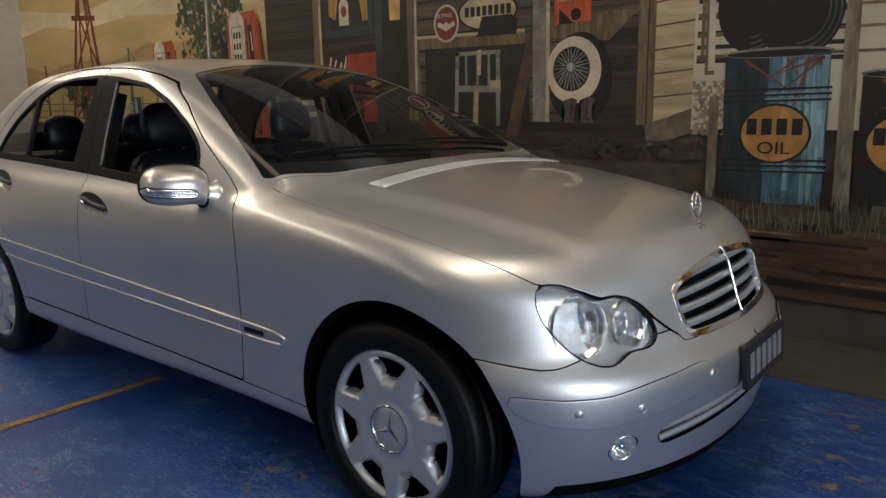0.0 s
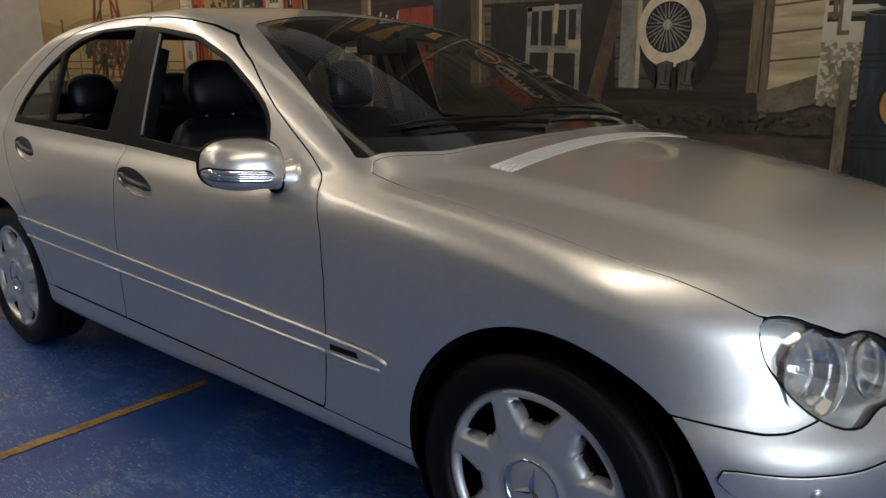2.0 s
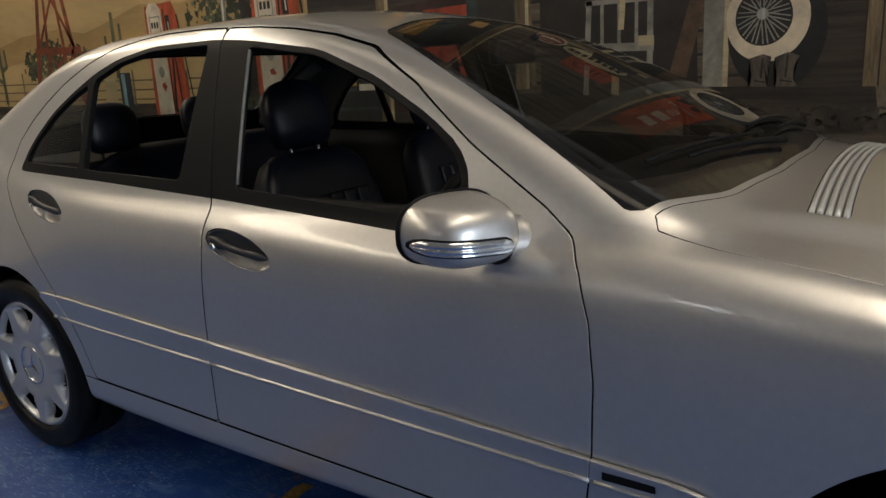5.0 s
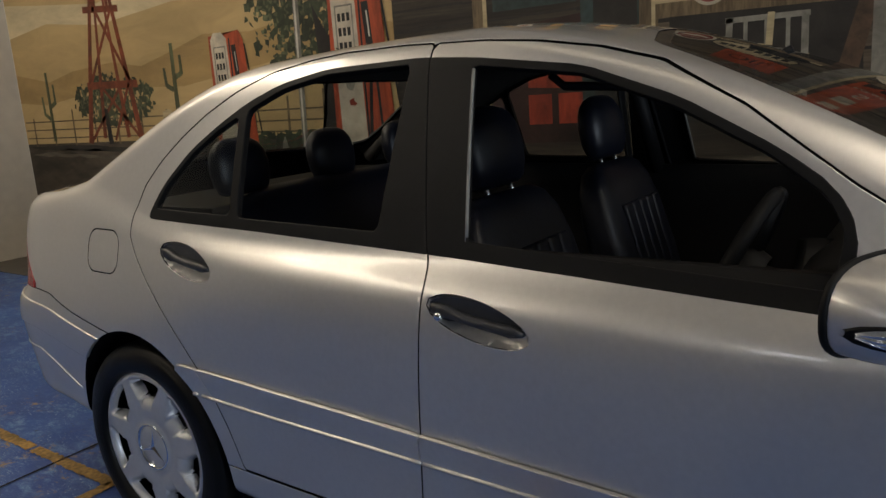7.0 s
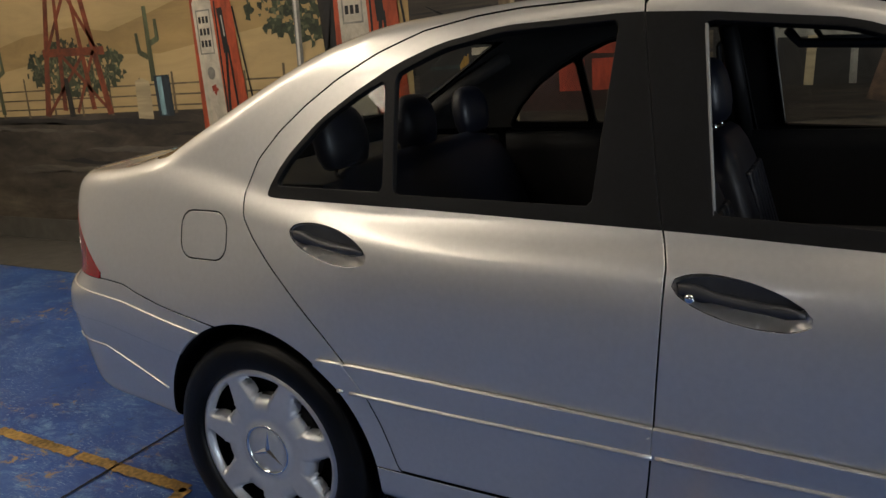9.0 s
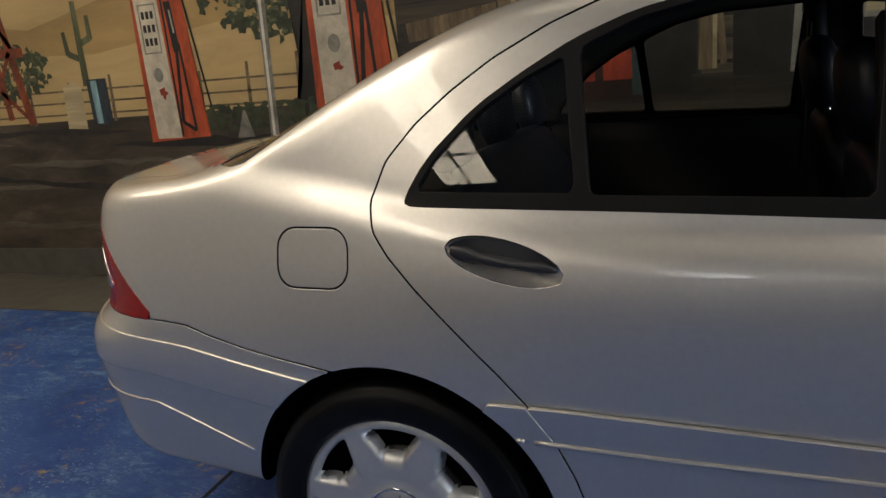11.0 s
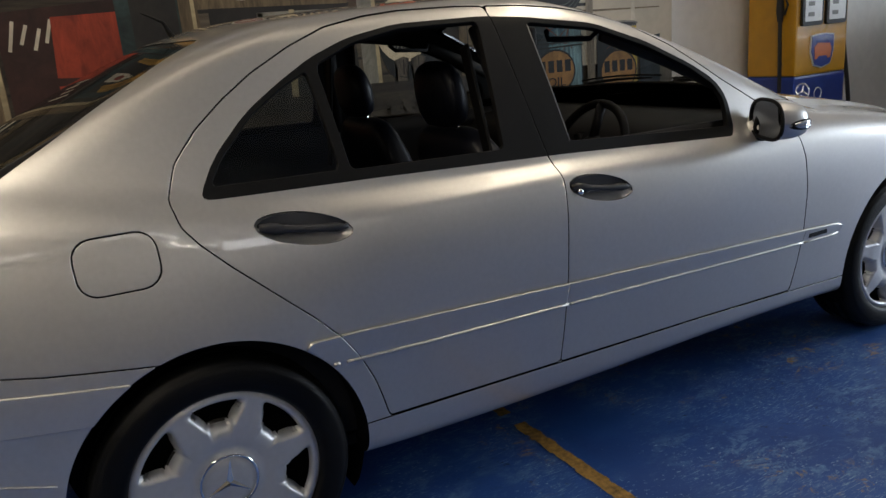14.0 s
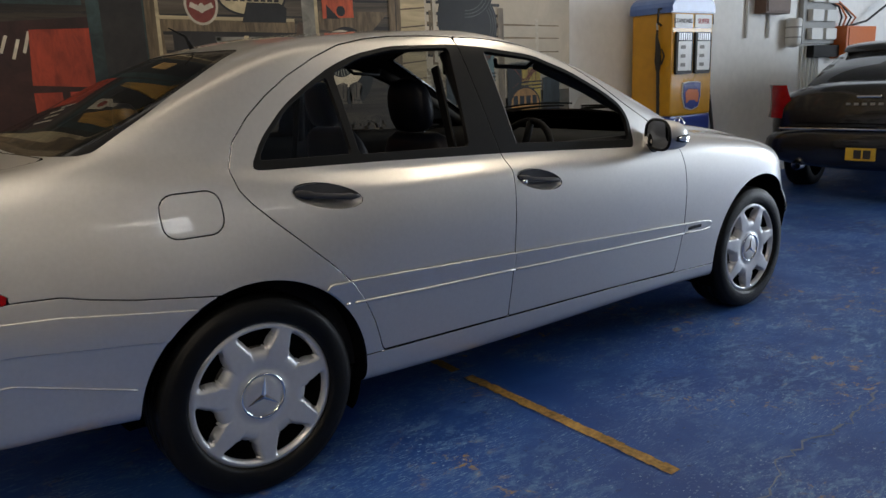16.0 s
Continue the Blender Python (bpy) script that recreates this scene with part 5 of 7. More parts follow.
        part("grab_handle", tube([(0.05, s * 0.58, 1.29), (0.03, s * 0.56, 1.265), (-0.13, s * 0.55, 1.275), (-0.15, s * 0.57, 1.30)], 0.009, 8), CABIN, car, smooth=True)
    # roof lining follows the skin inside the cabin
    m0 = skin()
    lin = clip(m0, np.maximum(np.maximum(X(m0) - 0.75, -1.78 - X(m0)), 1.0 - Z(m0)))
    for fn in (inset(xz(WINDOWS), 0.004), inset(xa(SCREEN_PLAN, 0.9), 0.01), inset(xa(REAR_PLAN, 0.95), 0.01)):
        lin = clip(lin, -fn(lin))
    panel("roof_lining", both((lin[0], -lin[1], lin[2][:, ::-1])), HEADLINER, car, 0.012, 0)
    # inner pillars along the window frames
    for s in (-1, 1):
        for pts in ([(0.70, 1.02), (0.545, 1.11), (0.30, 1.23), (0.06, 1.33)], [(-1.24, 1.335), (-1.40, 1.26), (-1.56, 1.17), (-1.72, 1.07)], [(-0.42, 1.33), (-0.37, 0.95)]):
            b = bmesh.new()
            q = []
            for x, z in pts:
                zz = z - 0.055 if len(pts) > 2 else z
                q.append((x, s * (float(skin_y(x, zz)[0]) - (0.085 if x > 0.0 else 0.050)), zz))
            tube(q, 0.024 if pts[0][0] > 0 else 0.030, 8, b)
            part("pillar_lining", b, HEADLINER if len(pts) > 2 else CABIN, car, smooth=True)


def wipers(car):
    """Two wiper arms lying at the foot of the windscreen."""
    def on_glass(x, a, up):
        return (x, a, top_z(x, a) + up)

    for y0, y1, x0, x1 in ((-0.08, -0.50, 0.905, 0.80), (0.48, 0.02, 0.865, 0.87)):
        b = bmesh.new()
        tube([on_glass(x0 + (x1 - x0) * t, y0 + (y1 - y0) * t, 0.014) for t in np.linspace(0, 1, 9)], 0.009, 8, b, list(np.linspace(0.009, 0.004, 9)))
        arm = part("wiper_arm", b, BLACK_TRIM, car, smooth=True)
        b = bmesh.new()
        tube([on_glass(x0 - 0.05 + (x1 - x0) * t, y0 - 0.02 + (y1 - y0 - 0.06) * t, 0.008) for t in np.linspace(0.05, 1.05, 9)], 0.0045, 6, b)
        part("wiper_blade", b, BLACK_TRIM, arm, smooth=True)
    # thin aerial at the rear of the roof
    part("roof_aerial", tube([on_glass(-1.16, 0.0, -0.003), (-1.18, 0.0, 1.425), (-1.24, 0.0, 1.455)], 0.004, 8, None, [0.011, 0.005, 0.002]), BLACK_TRIM, car, smooth=True)


sedan = build_sedan()


# ---- the painted wall: flat shapes of paint, each a hair in front of the last ----
mural = tagged(new("wall_mural"), "painted desert roadside filling station scene covering the wall", "mural")
LAYER = [0]
NUDGE = [0.0, 0.0]
PAINTS = {}


def paint(colour, grain=0.35, size=9.0, streak=(1, 1, 1)):
    """Matt wall paint laid on with a brush: uneven at two scales."""
    key = (colour, grain, size, streak)
    if key in PAINTS:
        return PAINTS[key]
    m = bpy.data.materials.new("mural_paint")
    m.use_nodes = True
    nt = m.node_tree
    b = nt.nodes["Principled BSDF"]
    b.inputs["Roughness"].default_value = 0.55
    tc = nt.nodes.new("ShaderNodeTexCoord")
    mp = nt.nodes.new("ShaderNodeMapping")
    mp.inputs["Scale"].default_value = streak
    nt.links.new(tc.outputs["Object"], mp.inputs["Vector"])
    last = None
    for sc, det in ((size, 8), (size / 5, 3)):
        n = nt.nodes.new("ShaderNodeTexNoise")
        n.inputs["Scale"].default_value, n.inputs["Detail"].default_value, n.inputs["Roughness"].default_value, n.inputs["Distortion"].default_value = sc, det, 0.7, 0.6
        nt.links.new(mp.outputs[0], n.inputs["Vector"])
        r = nt.nodes.new("ShaderNodeMapRange")
        r.inputs["From Min"].default_value, r.inputs["From Max"].default_value = 0.3, 0.7
        r.inputs["To Min"].default_value, r.inputs["To Max"].default_value = 1 - grain, 1 + grain
        nt.links.new(n.outputs["Fac"], r.inputs["Value"])
        if last is None:
            last = r.outputs[0]
        else:
            x = nt.nodes.new("ShaderNodeMath")
            x.operation = "MULTIPLY"
            nt.links.new(last, x.inputs[0])
            nt.links.new(r.outputs[0], x.inputs[1])
            last = x.outputs[0]
    v = nt.nodes.new("ShaderNodeVectorMath")
    v.operation = "SCALE"
    v.inputs[0].default_value = colour
    nt.links.new(last, v.inputs["Scale"])
    nt.links.new(v.outputs[0], b.inputs["Base Color"])
    PAINTS[key] = m
    return m


def layer(n=1):
    LAYER[0] += n
    return YW - 0.002 - 0.00007 * LAYER[0]


def shape(name, poly, mat, label=""):
    """One flat painted shape, outline in metres along and up the wall."""
    y = layer()
    b = bmesh.new()
    b.faces.new([b.verts.new((px + NUDGE[0], y, pz + NUDGE[1])) for px, pz in poly])
    bmesh.ops.triangulate(b, faces=b.faces[:], ngon_method="EAR_CLIP")
    return part(name, b, mat, mural, label)


def shapes(name, polys, mat, label=""):
    """Several strokes of one paint that make up one painted thing, each laid over the last."""
    if name in ("painted_post", "painted_sign_bar", "painted_curtain", "painted_chest_door", "painted_door_frame", "painted_drum_light"):
        return [shape(name, poly, mat, label) for poly in polys][-1]
    n = 1 if len(polys) > 120 and "grass" not in name else min(6, len(polys))
    y = layer(n) + 0.00007 * n
    b = bmesh.new()
    for i, poly in enumerate(polys):
        b.faces.new([b.verts.new((px + NUDGE[0], y - 0.00007 * (i % n + 1), pz + NUDGE[1])) for px, pz in poly])
    ob = part(name, b, mat, mural, label)
    if len(polys) > 8:
        ob["kind"] = "stuff"
    return ob


def rect(x0, z0, x1, z1):
    return [(x0, z0), (x1, z0), (x1, z1), (x0, z1)]


def stroke(x0, z0, x1, z1, w0, w1=None):
    """A brush stroke from one point to another."""
    w1 = w0 if w1 is None else w1
    d = math.hypot(x1 - x0, z1 - z0) or 1
    nx, nz = -(z1 - z0) / d / 2, (x1 - x0) / d / 2
    return [(x0 - nx * w0, z0 - nz * w0), (x1 - nx * w1, z1 - nz * w1), (x1 + nx * w1, z1 + nz * w1), (x0 + nx * w0, z0 + nz * w0)]


def ellipse(cx, cz, w, h, n=32):
    return [(cx + w / 2 * math.cos(2 * math.pi * i / n), cz + h / 2 * math.sin(2 * math.pi * i / n)) for i in range(n)]


def dabs(x0, z0, x1, z1, n, size, seed, oval_only=True):
    """Foliage as a ragged lattice of small uneven dabs within an oval."""
    rnd = random.Random(seed)
    cell = size * 0.42
    nx, nz = max(2, int((x1 - x0) / cell)), max(2, int((z1 - z0) / cell))
    keep = min(0.80, n * cell * cell / ((x1 - x0) * (z1 - z0)) * 1.1)
    grid = [[(x0 + cell * (i + rnd.uniform(-0.45, 0.45)), z0 + cell * (j + rnd.uniform(-0.45, 0.45))) for j in range(nz + 1)] for i in range(nx + 1)]
    lumps = [(rnd.uniform(-0.8, 0.8), rnd.uniform(-0.8, 0.8), rnd.uniform(0.25, 0.5)) for _ in range(14)]
    out = []
    for i in range(nx):
        for j in range(nz):
            u, v = 2 * (i + 0.5) / nx - 1, 2 * (j + 0.5) / nz - 1
            if oval_only and (u * u + v * v > 1 or not any((u - p) ** 2 + (v - q) ** 2 < r * r for p, q, r in lumps) and rnd.random() < 0.75):
                continue
            if rnd.random() < keep:
                out.append([grid[i][j], grid[i + 1][j], grid[i + 1][j + 1], grid[i][j + 1]])
    return out


def boards(x0, z0, x1, z1, step_z, seed, tilt=0.0):
    """Board edges: thin dark strokes, uneven."""
    rnd = random.Random(seed)
    out, z = [], z0 + step_z
    while z < z1:
        px = x0
        while px < x1:
            w = min(rnd.uniform(0.3, 0.8), x1 - px)
            out.append(stroke(px, z + rnd.uniform(-0.006, 0.006) + tilt * (px - x0), px + w, z + rnd.uniform(-0.006, 0.006) + tilt * (px + w - x0), rnd.uniform(0.008, 0.018)))
            px += w
        z += step_z
    return out


SAND, SAND2, PALE = paint((0.46, 0.33, 0.15), 0.14, 2.5, (0.6, 1, 2.5)), paint((0.36, 0.24, 0.095), 0.18, 2.5, (0.6, 1, 2.5)), paint((0.56, 0.47, 0.29), 0.2, 3, (0.5, 1, 2))
EARTH, MUD, DARK = paint((0.060, 0.048, 0.034), 0.6, 6, (0.5, 1, 1.6)), paint((0.085, 0.050, 0.028), 0.65, 8, (0.35, 1, 2.2)), paint((0.016, 0.014, 0.012), 0.5, 7)
BOARD, BOARD_D = paint((0.082, 0.064, 0.044), 0.6, 9, (0.2, 1, 4)), paint((0.030, 0.023, 0.016), 0.65, 9, (0.25, 1, 4))
CREAM_B, TAN = paint((0.42, 0.34, 0.20), 0.3, 8, (0.3, 1, 2.5)), paint((0.14, 0.10, 0.055), 0.55, 14, (3, 1, 0.4))
RUST, RED, ORANGE = paint((0.16, 0.035, 0.012), 0.5, 14), paint((0.26, 0.034, 0.014), 0.45, 9, (2, 1, 0.6)), paint((0.36, 0.062, 0.02), 0.45, 9, (2, 1, 0.6))
OFF_WHITE, GREY_P, STEEL = paint((0.50, 0.45, 0.35), 0.25, 10), paint((0.20, 0.19, 0.16), 0.4, 12), paint((0.42, 0.42, 0.38), 0.4, 16, (4, 1, 0.3))
LEAF, LEAF_L, CACTUS = paint((0.035, 0.045, 0.022), 0.6, 20), paint((0.09, 0.10, 0.05), 0.5, 20), paint((0.085, 0.095, 0.045), 0.45, 18, (3, 1, 0.4))
FENCE, BLACK_P = paint((0.13, 0.095, 0.05), 0.5, 14), paint((0.010, 0.010, 0.010), 0.4, 12)
TEAL, GOLD, AMBER = paint((0.022, 0.040, 0.040), 0.5, 12), paint((0.40, 0.22, 0.04), 0.4, 12, (4, 1, 0.5)), paint((0.62, 0.36, 0.12), 0.4, 10)
BLUE_B, BLUE_D, BLUE_L = paint((0.055, 0.13, 0.17), 0.55, 12, (3, 1, 0.5)), paint((0.018, 0.028, 0.035), 0.5, 12, (3, 1, 0.5)), paint((0.16, 0.27, 0.30), 0.5, 12, (3, 1, 0.5))
DISC_O, YELLOW_P, GRASS_P = paint((0.40, 0.20, 0.055), 0.3, 14), paint((0.42, 0.30, 0.05), 0.45, 12, (3, 1, 0.5)), paint((0.055, 0.060, 0.036), 0.6, 20)
HAZE, WHITE_P = paint((0.47, 0.41, 0.31), 0.16, 2.0), paint((0.60, 0.57, 0.50), 0.2, 12)

# ground, sky and hills
shape("painted_ground", rect(-6.87, 0.20, 2.55, 1.2), EARTH, "dark brown painted ground")
shape("painted_sky", rect(-6.87, 1.10, -2.2, 3.4), SAND, "sand-coloured painted sky")
cloud = ((-6.87, 2.05, 2.35), (-6.2, 2.12, 2.28), (-5.4, 2.03, 2.2), (-4.4, 2.10, 2.32), (-3.4, 2.03, 2.2), (-2.4, 2.04, 2.28))
shapes("painted_cloud", [[(x0, l0), (x1, l1), (x1, h1), (x0, h0)] for (x0, l0, h0), (x1, l1, h1) in zip(cloud, cloud[1:])], PALE)
for tops, tone in ((((-6.87, 1.72), (-6.3, 1.62), (-5.9, 1.69), (-5.3, 1.72), (-4.9, 1.66), (-4.5, 1.74), (-4.1, 1.83), (-3.6, 1.80), (-2.9, 1.86), (-2.3, 1.72)), SAND2),
                   (((-6.87, 1.46), (-6.4, 1.42), (-5.4, 1.52), (-4.4, 1.47), (-3.4, 1.58), (-2.3, 1.50)), SAND)):
    y, b = layer(), bmesh.new()
    low, high = [b.verts.new((x, y, 1.07)) for x, h in tops], [b.verts.new((x, y, h)) for x, h in tops]
    for k in range(len(tops) - 1):
        b.faces.new((low[k], low[k + 1], high[k + 1], high[k]))
    part("painted_hill", b, tone, mural, "rolling sand-coloured painted hills")
TRACK = paint((0.095, 0.082, 0.062), 0.5, 7, (0.4, 1, 2))
for x0, z0, x1, z1, w0, w1, tone in ((-6.8, 0.98, -5.2, 0.92, 0.05, 0.02, TRACK), (-5.4, 0.80, -3.9, 0.78, 0.03, 0.05, TRACK), (-6.5, 0.62, -4.6, 0.66, 0.06, 0.02, TRACK), (-4.8, 0.48, -3.2, 0.52, 0.02, 0.06, TRACK),
                                     (-3.6, 0.70, -2.4, 0.66, 0.04, 0.02, TRACK), (-6.0, 0.38, -4.2, 0.36, 0.03, 0.05, TRACK), (-6.8, 1.04, -4.2, 0.99, 0.07, 0.03, DARK), (-4.4, 0.90, -2.4, 0.86, 0.03, 0.08, DARK),
                                     (-5.8, 0.72, -3.8, 0.58, 0.05, 0.03, DARK), (-3.4, 0.40, -1.4, 0.44, 0.10, 0.03, DARK)):
    rnd = random.Random(int(x0 * 37 + z0 * 91))
    steps = np.linspace(0, 1, 13)
    mid = [(x0 + (x1 - x0) * u, z0 + (z1 - z0) * u + rnd.uniform(-0.012, 0.012), (w0 + (w1 - w0) * u) * rnd.uniform(0.5, 1.3) * min(1, 0.1 + 6 * u, 0.1 + 6 * (1 - u)) / 2) for u in steps]
    shape("painted_track", [(x, z + w) for x, z, w in mid] + [(x, z - w) for x, z, w in mid[::-1]], tone)
# fence
shapes("painted_fence", [stroke(-6.85, z, -2.85, z - 0.03, 0.012) for z in (1.125, 1.20, 1.275)] + [stroke(x, 1.05, x + 0.01, 1.31 + 0.03 * (k % 3), 0.026, 0.02) for k, x in enumerate(np.arange(-6.7, -2.8, 0.34))], FENCE, "brown painted post and rail fence")
# bushes and tower
shapes("painted_bush", dabs(-5.95, 1.20, -4.72, 1.66, 900, 0.07, 5), LEAF, "dark painted bush")
shapes("painted_bush", dabs(-5.9, 1.25, -4.8, 1.62, 320, 0.045, 6), LEAF_L)
tower = [stroke(-5.78, 1.06, -5.45, 2.35, 0.068, 0.045), stroke(-5.02, 1.06, -5.22, 2.35, 0.068, 0.045), stroke(-5.55, 1.10, -5.40, 2.35, 0.053, 0.030), stroke(-5.20, 1.10, -5.30, 2.35, 0.053, 0.030),
         stroke(-5.70, 1.55, -4.98, 1.53, 0.060), stroke(-5.60, 2.17, -5.10, 2.13, 0.053), stroke(-5.64, 1.56, -5.20, 2.14, 0.033), stroke(-5.06, 1.54, -5.42, 2.14, 0.033), stroke(-5.75, 1.08, -5.20, 1.54, 0.030),
         stroke(-5.02, 1.08, -5.50, 1.54, 0.030), stroke(-5.40, 1.08, -5.10, 1.54, 0.030), stroke(-5.45, 2.14, -5.38, 2.7, 0.038), stroke(-5.24, 2.14, -5.31, 2.7, 0.038)]
shapes("painted_tower", tower, RUST, "rusty red painted windmill tower")
shapes("painted_post", [stroke(-5.47, 1.05, -5.48, 1.35, 0.07, 0.05)], DARK)


def cactus(x, z, h):
    return [stroke(x, z, x + 0.01, z + h, 0.055, 0.04), stroke(x - 0.10, z + h * 0.40, x - 0.02, z + h * 0.33, 0.04), stroke(x - 0.10, z + h * 0.38, x - 0.11, z + h * 0.66, 0.04, 0.03),
            stroke(x + 0.01, z + h * 0.50, x + 0.10, z + h * 0.56, 0.04), stroke(x + 0.10, z + h * 0.54, x + 0.10, z + h * 0.82, 0.04, 0.03)]


shapes("painted_cactus", cactus(-6.36, 1.09, 0.62), CACTUS, "grey-green painted cactus")
shapes("painted_cactus", cactus(-4.50, 1.28, 0.52), CACTUS, "grey-green painted cactus")
shapes("painted_stump", [[(-4.72, 1.02), (-4.56, 1.01), (-4.55, 1.28), (-4.62, 1.31), (-4.70, 1.29)]], CREAM_B)
shapes("painted_drum", [rect(-4.50, 1.03, -4.34, 1.32)], BLUE_D)
shapes("painted_drum", [rect(-4.47, 1.04, -4.42, 1.31)], BLUE_L)


def fuel_pump(x, z, k):
    """A tall red and white painted pump seen at an angle: side, face, dial, hose."""
    shape("painted_pump", [(x, z), (x + 0.46 * k, z + 0.02), (x + 0.42 * k, z + 0.50 * k), (x + 0.40 * k, z + 0.88 * k), (x + 0.36 * k, z + 0.95 * k), (x + 0.22 * k, z + 0.93 * k), (x + 0.02, z + 0.93 * k)], ORANGE, "red and white painted fuel pump")
    shape("painted_pump_face", [(x + 0.05 * k, z + 0.02), (x + 0.24 * k, z + 0.02), (x + 0.22 * k, z + 0.90 * k), (x + 0.17 * k, z + 0.95 * k), (x + 0.08 * k, z + 0.95 * k), (x + 0.04 * k, z + 0.90 * k)], OFF_WHITE)
    shapes("painted_pump_dial", [rect(x + 0.065 * k, z + 0.55 * k, x + 0.20 * k, z + 0.85 * k)], GREY_P)
    shapes("painted_pump_dial", [rect(x + 0.075 * k, z + 0.56 * k, x + 0.19 * k, z + 0.84 * k)], OFF_WHITE)
    shapes("painted_pump_bars", [rect(x + (0.085 + 0.034 * i) * k, z + zz * k, x + (0.108 + 0.034 * i) * k, z + (zz + 0.045) * k) for i in range(3) for zz in (0.60, 0.68, 0.76)], BLACK_P)
    shapes("painted_pump_mark", [ellipse(x + 0.14 * k, z + 0.42 * k, 0.07 * k, 0.09 * k, 14)], GREY_P)
    shapes("painted_pump_mark", dabs(x + 0.10 * k, z + 0.27 * k, x + 0.19 * k, z + 0.34 * k, 9, 0.05, 3), RED)
    shapes("painted_pump_hose", [stroke(x + 0.29 * k, z + 0.85 * k, x + 0.31 * k, z + 0.55 * k, 0.05 * k), stroke(x + 0.31 * k, z + 0.58 * k, x + 0.27 * k, z + 0.12 * k, 0.024 * k), stroke(x + 0.27 * k, z + 0.12 * k, x + 0.36 * k, z + 0.06, 0.024 * k),
                                 stroke(x + 0.36 * k, z + 0.06, x + 0.33 * k, z + 0.60 * k, 0.018 * k), stroke(x + 0.25 * k, z + 0.03, x + 0.25 * k, z + 0.9 * k, 0.014 * k), stroke(x + 0.41 * k, z + 0.85 * k, x + 0.50 * k, z + 0.20 * k, 0.014 * k)], BLACK_P)
    shapes("painted_pump_hose", [stroke(x + 0.30 * k, z + 0.80 * k, x + 0.31 * k, z + 0.66 * k, 0.012)], STEEL)


# trees, lamp post and the two pumps
shapes("painted_tree", dabs(-3.62, 1.42, -2.55, 2.35, 1100, 0.08, 11), LEAF, "dark painted tree crown")
shapes("painted_tree", dabs(-3.55, 1.45, -2.60, 2.3, 420, 0.05, 12), LEAF_L)
shape("painted_trunk", [(-3.02, 0.92), (-2.78, 0.92), (-2.80, 1.25), (-2.76, 1.60), (-2.62, 1.85), (-2.86, 1.70), (-2.98, 1.90), (-2.95, 1.55), (-2.93, 1.2)], DARK)
shapes("painted_scrub", dabs(-3.7, 0.95, -2.2, 1.12, 260, 0.06, 13, False), LEAF)
fuel_pump(-4.06, 0.90, 0.97)
shapes("painted_lamp_post", [stroke(-3.16, 0.90, -3.10, 2.6, 0.055, 0.05)], GREY_P, "pale painted lamp post")
shapes("painted_lamp_post", [stroke(-3.165, 0.90, -3.11, 2.6, 0.018, 0.018)], WHITE_P)
shapes("painted_cone", [[(-3.42, 0.90), (-3.30, 0.90), (-3.345, 1.06), (-3.36, 1.06)]], GREY_P)
fuel_pump(-2.86, 0.92, 1.12)

# the store: dark front, drinks chest, window, door
shape("painted_store_front", rect(-2.32, 0.85, -0.72, 3.2), BOARD_D, "dark timber store front")
shapes("painted_board_line", boards(-2.32, 1.0, -0.72, 3.1, 0.11, 21), DARK)
shape("painted_shelf_gap", rect(-2.28, 0.90, -1.76, 1.42), DARK)
shapes("painted_shelf", [stroke(-2.26, 1.40, -1.76, 1.46, 0.10, 0.10)], TAN)
shapes("painted_shelf", [stroke(-2.2, z, -1.78, z + 0.01, 0.02) for z in (1.0, 1.12, 1.24)], TEAL)
shape("painted_can", [(-2.0, 1.15), (-1.82, 1.15), (-1.80, 1.26), (-1.84, 1.31), (-1.97, 1.31), (-2.01, 1.25)], GOLD)
shapes("painted_can_loop", [stroke(-1.97, 1.3, -1.94, 1.42, 0.02), stroke(-1.94, 1.42, -1.86, 1.43, 0.02), stroke(-1.86, 1.43, -1.83, 1.3, 0.02)], BLACK_P)
shape("painted_chest", [(-1.64, 0.98), (-0.98, 0.98), (-0.98, 1.60), (-1.10, 1.64), (-1.64, 1.60)], paint((0.026, 0.009, 0.007), 0.5, 10), "dark red painted drinks chest")
shapes("painted_chest_letters", [stroke(-1.60 + 0.055 * i, 1.42 + 0.03 * (i % 2), -1.565 + 0.055 * i, 1.56 - 0.02 * (i % 3), 0.016) for i in range(6)], OFF_WHITE)
shape("painted_chest_door", [(-1.42, 1.28), (-1.10, 1.26), (-1.08, 1.58), (-1.40, 1.57)], RED)
shapes("painted_chest_door", [stroke(-1.36 + 0.08 * i, 1.30, -1.355 + 0.08 * i, 1.55, 0.02) for i in range(3)], RED)
shapes("painted_chest_door", [rect(-1.42, 1.08, -1.28, 1.24), rect(-1.24, 1.08, -1.10, 1.24)], RED)
shape("painted_sign_board", [(-1.95, 1.02), (-1.70, 1.02), (-1.70, 1.40), (-1.95, 1.38)], BLACK_P)
shapes("painted_sign_bar", [rect(-1.93, 1.30 - 0.09 * i, -1.74, 1.34 - 0.09 * i) for i in range(3)], OFF_WHITE)
shape("painted_post", [(-1.755, 0.85), (-1.655, 0.85), (-1.665, 3.2), (-1.745, 3.2)], TAN, "weathered painted post")
shapes("painted_post", [rect(-1.685, 0.85, -1.66, 3.2)], CREAM_B)
shape("painted_window", rect(-1.62, 1.70, -1.12, 2.6), TEAL, "painted window with a yellow curtain")
shape("painted_window_pane", rect(-1.57, 1.76, -1.17, 2.6), DARK)
